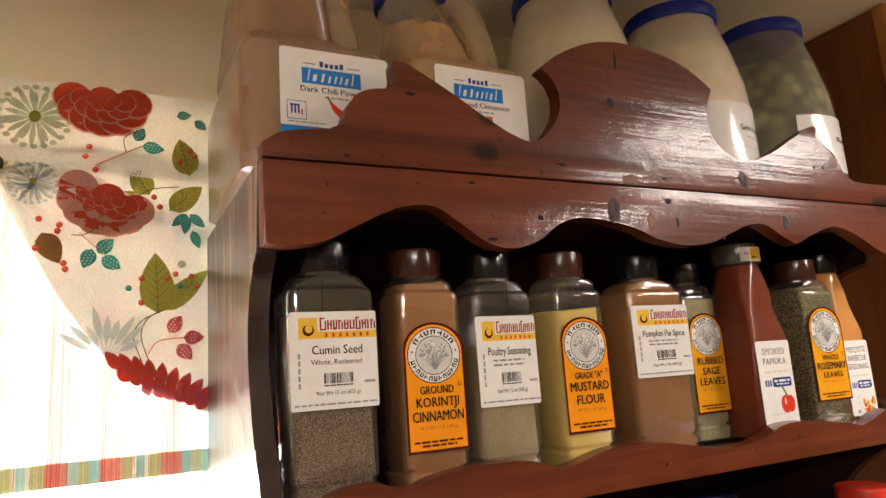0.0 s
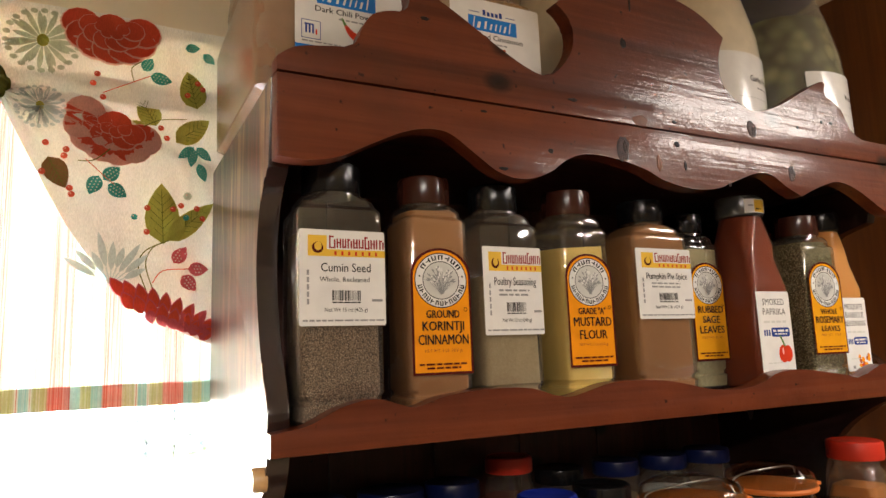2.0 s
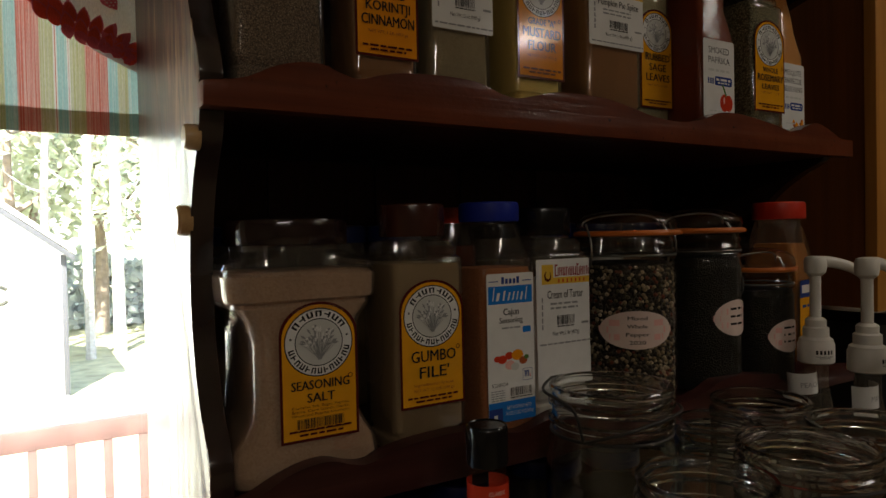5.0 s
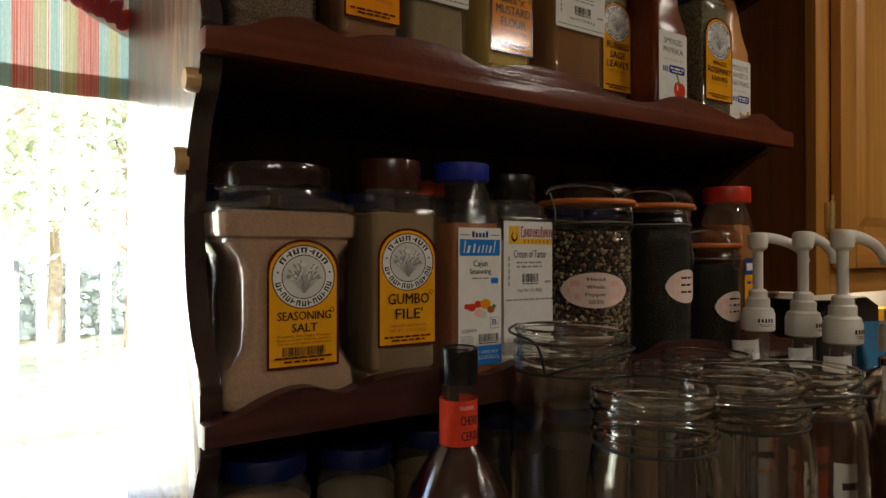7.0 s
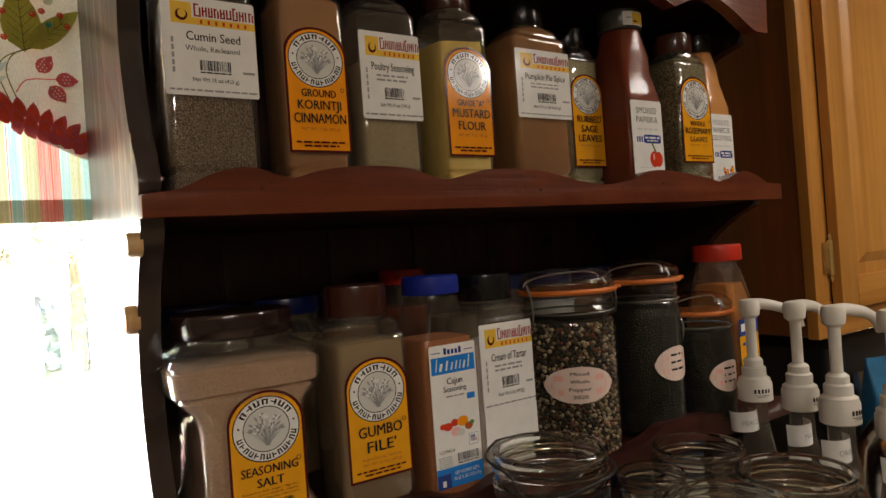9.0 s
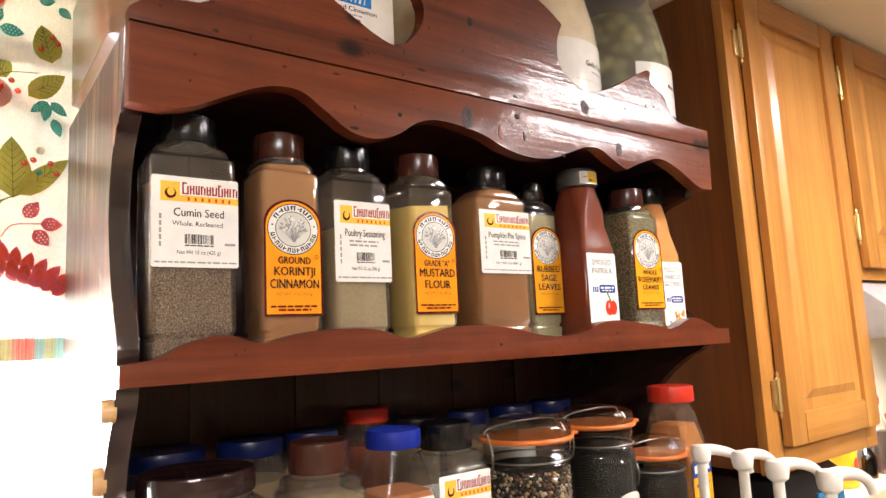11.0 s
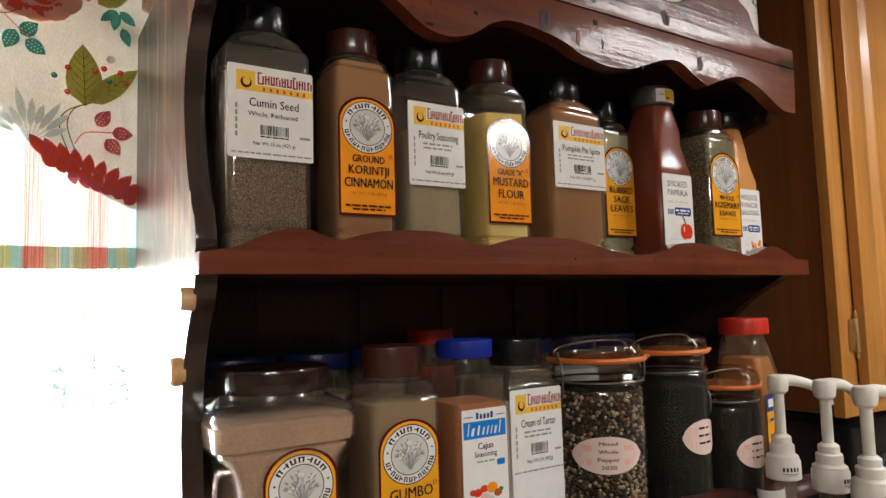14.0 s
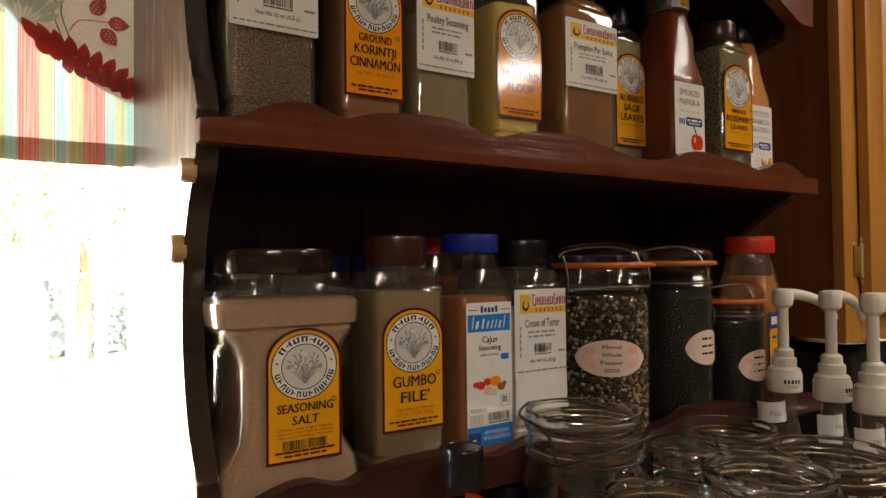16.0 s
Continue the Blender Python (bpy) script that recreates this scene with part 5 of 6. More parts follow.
# ---- on top ----
def handled_jug(x0, x1, y, content, name, label, extra, shift, d):
    """A milky plastic jug: square body, cap to the rear, grip over the front."""
    w = x1 - x0
    j = thing("spice_jug", pose((x0 + x1) / 2, y + d / 2, ROWTOP), label, "spice jug", "spice jugs")
    hw, hd = w / 2, d / 2
    levels = [(0.0008, hw - 0.008, hd - 0.008, 0.012), (0.005, hw - 0.001, hd - 0.001, 0.014), (0.115, hw, hd, 0.014), (0.128, hw - 0.003, hd - 0.003, 0.018), (0.136, hw - 0.012, hd - 0.012, 0.022)]
    loops = [rounded(a, c, r, z, 5) for z, a, c, r in levels]
    for z, a, c, r, dx, dy in ((0.150, hw - 0.022, hd - 0.024, 0.028, -0.016, 0.004), (0.190, hw - 0.026, hd * 0.8 - 0.030, 0.034, -0.024, 0.070 - hd), (0.215, 0.038, 0.036, 0.035, -0.030, 0.076 - hd), (0.228, 0.036, 0.036, 0.035, -0.030, 0.076 - hd)):
        loops.append([(p[0] + dx, p[1] + dy, p[2]) for p in rounded(a, c, r, z, 5)])
    part("body", rings(bmesh.new(), loops), jug_plastic, j)
    inner = [[(p[0] * 0.97, p[1] * 0.97, p[2] + 0.001) for p in loop] for loop in loops[:7]]
    part("contents", rings(bmesh.new(), inner), content, j)
    f = 0.07 - hd
    grip = spline([(hw * 0.0, f - 0.004, 0.220), (hw * 0.20, f - 0.016, 0.224), (hw * 0.38, f - 0.026, 0.205), (hw * 0.48, f - 0.034, 0.170), (hw * 0.54, f - 0.040, 0.130)], 5)
    part("handle", tube(bmesh.new(), grip, 0.0145, 14), jug_plastic, j)
    ribbed_cap(j, 0.042, 0.222, 0.240, cap_blue, -0.030, 0.076 - hd, 50, "lid")
    s = Sheet()
    lw, v0, v1 = 0.106, 0.036, 0.122
    s.rect(-lw / 2, lw / 2, v0, v1, PAPER, 0.004)
    blue_mark(s, -0.004, v1 - 0.034, lw * 0.54, 0.0155)
    s.words(name, -0.002, v1 - 0.042, 0.0056, INK, lw * 0.62, bold=0.0003)
    s.line(-0.012, 0.012, v1 - 0.047, 0.0016, GREY)
    if extra == "chilli":
        monogram(s, -lw * 0.36, v0 + 0.025, 0.009)
        pepper_picture(s, 0.006, v0 + 0.024, 0.0085, True)
        s.line(-lw * 0.44, -lw * 0.1, v0 + 0.013, 0.0013, GREY)
        s.rect(-lw / 2, lw * 0.3, v0, v0 + 0.010, BLUE)
    else:
        for k in range(4):
            s.poly([(-0.002 + k * 0.003, v0 + 0.016), (0.001 + k * 0.003, v0 + 0.016), (0.004 + k * 0.002, v0 + 0.036), (0.002 + k * 0.002, v0 + 0.036)], SIENNA)
        s.rect(-0.006, 0.012, v0 + 0.024, v0 + 0.027, ORANGE)
        s.rect(lw * 0.22, lw * 0.44, v0 + 0.004, v0 + 0.010, PALEGREY)
    s.put(j, -hd - 0.0004, text="white label with a blue band").location.x = shift


handled_jug(0.062, 0.206, 0.586, chilli_powder, "Dark Chili Powder", "milky plastic jug of dark chili powder with a blue lid", "chilli", 0.016, 0.23)
handled_jug(0.226, 0.360, 0.575, tan_powder, "Ground Cinnamon", "milky plastic jug of ground cinnamon with a blue lid", "sticks", 0.009, 0.16)


def round_jug(x, y, r, top, content, label, words, tint, turn):
    j = thing("spice_tub", pose(x, y, ROWTOP), label, "spice tub", "spice tubs")
    h = top - ROWTOP
    levels = [(0.0008, r * 0.9, r * 0.9, r * 0.8), (0.006, r, r, r * 0.8), (h * 0.42, r, r, r * 0.8), (h * 0.58, r * 0.97, r * 0.97, r * 0.8), (h * 0.76, r * 0.87, r * 0.87, r * 0.8), (h * 0.9, r * 0.74, r * 0.74, r * 0.73), (h - 0.012, r * 0.71, r * 0.71, r * 0.70)]
    part("body", loft(bmesh.new(), levels, steps=8), tint, j)
    if content:
        part("contents", loft(bmesh.new(), [(z + (0.001 if i == 0 else 0), a * 0.97, c * 0.97, e * 0.97) for i, (z, a, c, e) in enumerate(levels[:5])], steps=8), content, j)
    ribbed_cap(j, r * 0.77, h - 0.020, h, cap_blue, ribs=60, name="lid")
    if words:
        s = Sheet()
        s.rect(-0.092, 0.058, 0.050, 0.130, PAPER, 0.002)
        s.words(words, 0.0, 0.093, 0.008, INK, 0.058, bold=0.0003)
        s.line(-0.016, 0.016, 0.084, 0.002, GREY)
        s.line(-0.05, 0.05, 0.070, 0.0015, PALEGREY)
        lab = s.put(j, -r * 1.085, "label", "white paper label with black lettering", bend=r * 1.085)
        lab.rotation_euler.z = radians(turn)


milk_white = clear("white_tub_plastic", (0.8, 0.76, 0.66), 1.5, 0.25, 0.8, (0.92, 0.84, 0.68))
round_jug(0.488, 0.665, 0.084, 1.975, white_powder, "tall white plastic tub with a blue lid", "", milk_white, 0)
round_jug(0.668, 0.655, 0.082, 1.972, white_powder, "tall white plastic tub of garlic powder with a blue lid", "Garlic Powder", milk_white, 20)
round_jug(0.844, 0.650, 0.080, 1.978, bay, "cloudy plastic tub of whole bay leaves with a blue lid", "Whole Bay Leaves", pet_cloudy, 28)


# ---------- curtains ----------
RED_P, TEAL_P, OLIVE_P, GREY_P, SKY_P, BROWN_P, BLUSH_P, LEAFLINE_P, LOTUS_P, CREAM_P = range(10)
FLORA = [cloth("printed_cotton_" + n, c, 0.5) for n, c in (("coral", (0.78, 0.13, 0.07)), ("teal", (0.09, 0.42, 0.36)), ("olive", (0.46, 0.43, 0.09)), ("grey_green", (0.56, 0.61, 0.47)), ("pale_blue", (0.60, 0.66, 0.63)),
         ("brown", (0.30, 0.16, 0.06)), ("blush", (0.86, 0.50, 0.40)), ("leaf_line", (0.22, 0.22, 0.05)), ("lotus_red", (0.68, 0.15, 0.17)), ("cream", (0.82, 0.78, 0.68)))]
cream_cotton = cloth("cream_cotton", (0.90, 0.87, 0.80), 0.26)
RED_S, TEAL_S, OLIVE_S, WHITE_S, OCHRE_S = (0.66, 0.12, 0.07), (0.36, 0.60, 0.54), (0.52, 0.49, 0.20), (0.82, 0.78, 0.68), (0.55, 0.40, 0.12)
STRIPES = (-0.0991, 0.1217, [(0.0, RED_S), (0.185, TEAL_S), (0.27, OLIVE_S), (0.36, TEAL_S), (0.455, RED_S), (0.63, OLIVE_S), (0.74, WHITE_S), (0.752, RED_S), (0.76, WHITE_S), (0.772, TEAL_S), (0.85, WHITE_S), (0.86, RED_S), (0.867, WHITE_S), (0.878, OLIVE_S)])
striped = cloth("striped_cotton", WHITE_S, 0.18, STRIPES)


def cloth_sheet(bm, at, nu, nv, mat=0):
    vs = [[bm.verts.new(at(i / nu, j / nv)) for j in range(nv + 1)] for i in range(nu + 1)]
    for i in range(nu):
        for j in range(nv):
            bm.faces.new((vs[i][j], vs[i + 1][j], vs[i + 1][j + 1], vs[i][j + 1])).material_index = mat


def tier_y(x, z):
    return 0.925 + 0.0022 * math.sin(x * 55 + 1.0) + 0.001 * math.sin(x * 131)


def striped_tier():
    c = thing("striped_curtain", pose(0, 0, 0), "red, teal and olive striped cotton curtain with a plain hem", "curtain")
    bm = bmesh.new()
    cloth_sheet(bm, lambda u, v: (-0.715 + 0.88 * u, tier_y(-0.715 + 0.88 * u, 0), 1.405 + 0.46 * v), 120, 12)
    part("panel", bm, striped, c)
    bm = bmesh.new()
    cloth_sheet(bm, lambda u, v: (-0.715 + 0.88 * u, tier_y(-0.715 + 0.88 * u, 0) - 0.0009, 1.4045 + 0.027 * v), 120, 2)
    part("hem", bm, striped, c)


striped_tier()


def band_y(x, z):
    return 0.8975 + 0.002 * max(0.0, min(1.0, x / 0.06)) - 0.004 * max(0.0, min(1.0, (0.05 - x) / 0.1)) + 0.003 * math.sin(x * 38 + 0.6) * (1.0 - 0.5 * max(0, (z - 1.8) / 0.08)) * (0.25 if x > 0.04 else 1.0)


LOW = spline([(-0.158, 1.752), (-0.143, 1.722), (-0.116, 1.668), (-0.082, 1.606), (-0.044, 1.554), (0.001, 1.514), (0.045, 1.487), (0.092, 1.468), (0.15, 1.45)], 8)
HIGH = spline([(-0.158, 1.772), (-0.110, 1.771), (-0.060, 1.763), (-0.010, 1.738), (0.040, 1.712), (0.092, 1.694), (0.15, 1.675)], 8)


def along(line, t):
    k = t * (len(line) - 1)
    i = min(int(k), len(line) - 2)
    return line[i].lerp(line[i + 1], k - i)


def swag_y(x, z):
    near = max(0.0, 1 - math.hypot(x + 0.158, z - 1.762) / 0.16)
    return band_y(x, z) - (0.003 if x < 0.06 else 0.001) - 0.014 * near + 0.004 * near * math.sin(math.atan2(1.762 - z, x + 0.158) * 16)


class Print:
    """Printed flowers, laid on a curtain's surface."""

    def __init__(self, surface, sgn=1):
        self.bm, self.y, self.n = bmesh.new(), surface, 0

    def shape(self, pts, ink):
        self.n += 1
        d = 0.0007 + 0.00002 * self.n
        cx, cz = sum(p[0] for p in pts) / len(pts), sum(p[1] for p in pts) / len(pts)
        mid = self.bm.verts.new((cx, self.y(cx, cz) - d, cz))
        vs = [self.bm.verts.new((x, self.y(x, z) - d, z)) for x, z in pts]
        for i in range(len(vs)):
            self.bm.faces.new((mid, vs[i], vs[(i + 1) % len(vs)])).material_index = ink

    def petal(self, x, z, turn, length, width, ink, tip=0.6, n=7):
        a = radians(turn)
        ux, uz = math.cos(a), math.sin(a)
        out = []
        for k in range(n + 1):
            t = k / n
            out.append((t, width * math.sin(math.pi * t ** tip) ** 0.8 if 0 < t < 1 else 0.0))
        pts = [(t * length, w) for t, w in out] + [(t * length, -w) for t, w in out[-2:0:-1]]
        self.shape([(x + ux * p - uz * q, z + uz * p + ux * q) for p, q in pts], ink)

    def disc(self, x, z, a, b, ink, n=14):
        self.shape([(x + a * math.cos(k * math.tau / n), z + b * math.sin(k * math.tau / n)) for k in range(n)], ink)

    def stem(self, pts, w, ink):
        line = spline([(a, b) for a, b in pts], 5)
        for p, q in zip(line, line[1:]):
            d = q - p
            s = Vector((-d.y, d.x)).normalized() * w / 2
            self.shape([tuple(p + s), tuple(p - s), tuple(q - s), tuple(q + s)], ink)

    def leaf(self, x, z, turn, length, width, ink=OLIVE_P):
        self.petal(x, z, turn, length, width, ink, 0.75)
        a = radians(turn)
        ux, uz = math.cos(a), math.sin(a)
        self.stem([(x, z), (x + ux * length * 0.9, z + uz * length * 0.9)], 0.0009, LEAFLINE_P)
        for k in range(1, 7):
            t = k / 8 * length
            for sgn in (-1, 1):
                w = width * 0.75 * math.sin(math.pi * min(1, (t / length + 0.12)))
                self.stem([(x + ux * t, z + uz * t), (x + ux * (t + w) - uz * w * sgn, z + uz * (t + w) + ux * w * sgn)], 0.0006, LEAFLINE_P)

    def dotted(self, x, z, turn, length, width, ink):
        self.petal(x, z, turn, length, width, ink, 0.8)
        a = radians(turn)
        ux, uz = math.cos(a), math.sin(a)
        for k in range(1, 6):
            for q in (-1, 0, 1):
                t, w = (k + 0.5 * (q % 2)) / 6.5 * length, q * width * 0.45
                if 0.12 * length < t < 0.9 * length:
                    self.disc(x + ux * t - uz * w, z + uz * t + ux * w, width * 0.11, width * 0.11, CREAM_P, 6)

    def daisy(self, x, z, r, ink=GREY_P):
        for k in range(22):
            self.petal(x, z, k * 360 / 22 + 4 * (k % 3), r * (0.8 + 0.25 * ((k * 7) % 5) / 4), r * 0.075, ink, 1.6)
            a = radians(k * 360 / 22 + 8)
            self.disc(x + r * 0.92 * math.cos(a), z + r * 0.92 * math.sin(a), r * 0.10, r * 0.08, ink, 8)
        self.disc(x, z, r * 0.16, r * 0.19, OLIVE_P)

    def peony(self, x, z, r, a0=170, a1=370):
        rnd = random.Random(int(x * 1e4))
        for rr, count in ((1.0, 7), (0.66, 6), (0.36, 4)):
            for k in range(count):
                a = radians(a0 + (a1 - a0) * (k + 0.5) / count)
                px, pz, s = x + r * rr * 0.68 * math.cos(a), z + r * rr * 0.62 * math.sin(a), r * rr * 0.42
                self.disc(px, pz, s * 1.05, s * 0.95, BLUSH_P)
                self.disc(px, pz + s * 0.05, s * 0.97, s * 0.87, RED_P)
        self.disc(x, z + r * 0.02, r * 0.35, r * 0.28, RED_P)

    def berries(self, spots, ink=RED_P, r=0.0036):
        for x, z in spots:
            self.disc(x, z, r, r, ink, 10)
            self.disc(x - r * 0.3, z + r * 0.3, r * 0.25, r * 0.25, BLUSH_P, 6)

    def done(self, parent):
        return tagged(part("flower_print", self.bm, FLORA, parent, "printed coral, teal and olive flowers", 0), kind="stuff")


def valance():
    c = thing("floral_valance", pose(0, 0, 0), "cream cotton valance printed with coral flowers, tied back", "curtain")
    bm = bmesh.new()

    def band(u, v):
        x = -0.74 + 0.895 * u
        bottom = 1.762
        if x > -0.158:
            k = min(1.0, (x + 0.158) / 0.308)
            bottom = along(HIGH, k).y - 0.02
        z = bottom + (1.878 - bottom) * v
        return x, band_y(x, z), z

    cloth_sheet(bm, band, 150, 26)
    band_part = part("band", bm, cream_cotton, c)
    bm = bmesh.new()
    cloth_sheet(bm, lambda u, v: (-0.74 + 0.895 * u, band_y(-0.74 + 0.895 * u, 1.84) - 0.0012, 1.766 + 0.031 * v), 150, 6)
    part("heading_hem", bm, cream_cotton, c)
    bm = bmesh.new()

    def swag(u, v):
        p = along(HIGH, u).lerp(along(LOW, u), v)
        return p.x, swag_y(p.x, p.y), p.y

    cloth_sheet(bm, swag, 60, 40)
    swag_part = part("swag", bm, cream_cotton, c)
    p = Print(lambda x, z: band_y(x, z) - 0.0016)
    p.daisy(-0.120, 1.832, 0.040)
    p.peony(-0.048, 1.862, 0.050)
    p.stem([(-0.022, 1.795), (-0.025, 1.812), (-0.014, 1.823)], 0.0012, LEAFLINE_P)
    p.dotted(-0.012, 1.812, 60, 0.020, 0.007, TEAL_P)
    p.dotted(-0.004, 1.806, -5, 0.026, 0.008, TEAL_P)
    p.stem([(-0.055, 1.775), (-0.03, 1.79), (-0.004, 1.806)], 0.0011, RED_P)
    p.leaf(0.052, 1.772, 105, 0.050, 0.016)
    p.berries([(0.052, 1.805), (-0.062, 1.797), (-0.066, 1.785), (0.058, 1.798), (0.040, 1.788)])
    p.dotted(0.036, 1.850, 10, 0.018, 0.006, TEAL_P)
    p.dotted(0.058, 1.846, -40, 0.018, 0.006, TEAL_P)
    p.peony(-0.27, 1.85, 0.045)
    p.daisy(-0.40, 1.83, 0.038)
    p.done(band_part)
    p = Print(band_y)
    p.leaf(0.005, 1.745, 122, 0.038, 0.014)
    p.leaf(-0.006, 1.743, 196, 0.036, 0.008)
    p.leaf(0.028, 1.726, 40, 0.051, 0.014)
    p.stem([(-0.01, 1.74), (0.01, 1.752), (0.04, 1.757)], 0.0012, LEAFLINE_P)
    for x, z, t in ((0.049, 1.721, 220), (0.049, 1.719, 262), (0.052, 1.721, 318), (0.055, 1.700, 290)):
        p.dotted(x, z, t, 0.024, 0.006, TEAL_P)
    p.berries([(0.010, 1.741), (0.017, 1.729), (-0.055, 1.769)])
    p.done(band_part)
    p = Print(swag_y)
    p.peony(-0.040, 1.738, 0.050, 150, 345)
    p.daisy(-0.118, 1.748, 0.026, SKY_P)
    p.stem([(-0.078, 1.688), (-0.062, 1.690), (-0.045, 1.706)], 0.0012, LEAFLINE_P)
    for x, z, t in ((-0.051, 1.668, 45), (-0.056, 1.672, 247), (-0.046, 1.663, -33)):
        p.dotted(x, z, t, 0.024, 0.0085, TEAL_P)
    p.stem([(-0.07, 1.69), (-0.05, 1.672), (-0.040, 1.664)], 0.001, RED_P)
    p.leaf(-0.108, 1.690, -62, 0.040, 0.013, BROWN_P)
    p.berries([(-0.111, 1.706), (-0.092, 1.692), (-0.090, 1.699), (-0.113, 1.672), (-0.085, 1.655), (-0.083, 1.648)])
    p.leaf(0.016, 1.596, 93, 0.075, 0.020)
    p.leaf(0.020, 1.600, 43, 0.073, 0.013)
    p.stem([(0.016, 1.598), (-0.004, 1.586), (-0.011, 1.568), (-0.002, 1.540)], 0.0013, LEAFLINE_P)
    p.stem([(0.022, 1.600), (0.004, 1.590), (-0.003, 1.570), (0.005, 1.542)], 0.0013, LEAFLINE_P)
    p.berries([(-0.003, 1.638), (-0.003, 1.609), (0.026, 1.639), (0.035, 1.644), (0.053, 1.641), (0.060, 1.629)])
    p.berries([(-0.017, 1.626), (0.041, 1.629)], TEAL_P)
    p.berries([(0.042, 1.656)], GREY_P, 0.005)
    for x, z, t in ((0.028, 1.573, 55), (0.044, 1.566, 0), (0.038, 1.558, -50)):
        p.dotted(x, z, t, 0.024, 0.0085, LOTUS_P)
    p.stem([(0.005, 1.548), (0.016, 1.563), (0.044, 1.566)], 0.0012, RED_P)
    for k in range(9):
        a = radians(28 + k * 15)
        start = 0.016 + 0.004 * (k % 2)
        p.stem([(-0.040, 1.545), (-0.040 + start * math.cos(a), 1.545 + start * math.sin(a))], 0.0011, SKY_P)
        p.petal(-0.040 + start * math.cos(a), 1.545 + start * math.sin(a), 28 + k * 15, 0.026 + 0.008 * (k % 3), 0.0040, SKY_P, 0.9)
    for row in range(3):
        for k in range(9 - row):
            x = -0.024 + row * 0.009 + k * 0.0105
            z = 1.538 - (x + 0.024) * 0.50 - row * 0.0105
            low_z = min((q.y for q in LOW if abs(q.x - x) < 0.012), default=1.47)
            if z > low_z + 0.003:
                turn = 128 - k * 11 - row * 6
                p.petal(x, z - 0.006, turn, 0.027 - 0.003 * row, 0.0072, LOTUS_P, 0.8)
                p.petal(x, z - 0.006, turn, 0.0245 - 0.003 * row, 0.0061, RED_P if row < 2 else LOTUS_P, 0.8)
    for k in range(6):
        x = 0.002 + k * 0.0105
        p.petal(x, 1.516 - (x - 0.002) * 0.50, -75 + k * 14, 0.017, 0.0062, LOTUS_P, 0.8)
    p.done(swag_part)
    bm = bmesh.new()
    for k in range(5):
        a = radians(k * 72)
        tube(bm, spline([(-0.172, 0.872, 1.766), (-0.166 + 0.012 * math.cos(a), 0.866, 1.766 + 0.014 * math.sin(a)), (-0.158 + 0.004 * math.cos(a), 0.874, 1.764 + 0.006 * math.sin(a))], 5), [0.004] + [0.0075] * 9 + [0.004], 8)
    part("knot", bm, FLORA[LEAFLINE_P], c, "dark olive ribbon knot")
    bm = bmesh.new()
    line = spline([(-0.168, 1.758), (-0.162, 1.735), (-0.161, 1.70), (-0.166, 1.665), (-0.163, 1.630), (-0.164, 1.596)], 6)
    for p0, p1 in zip(line, line[1:]):
        w0, w1 = (0.0030 + 0.0022 * (1.76 - q.y) / 0.16 for q in (p0, p1))
        for dy in (0.0, -0.0012):
            bm.faces.new([bm.verts.new(v) for v in ((p0.x - w0, 0.884 + dy, p0.y), (p0.x + w0, 0.880 + dy, p0.y), (p1.x + w1, 0.880 + dy, p1.y), (p1.x - w1, 0.884 + dy, p1.y))])
    part("ribbon", bm, FLORA[LEAFLINE_P], c, "hanging dark olive ribbon end")
    part("curtain_rod", tube(bmesh.new(), [(-0.78, 0.9035, 1.868), (0.155, 0.9035, 1.868)], 0.004, 10), white_trim, c)


valance()

# ---------- worktop things ----------


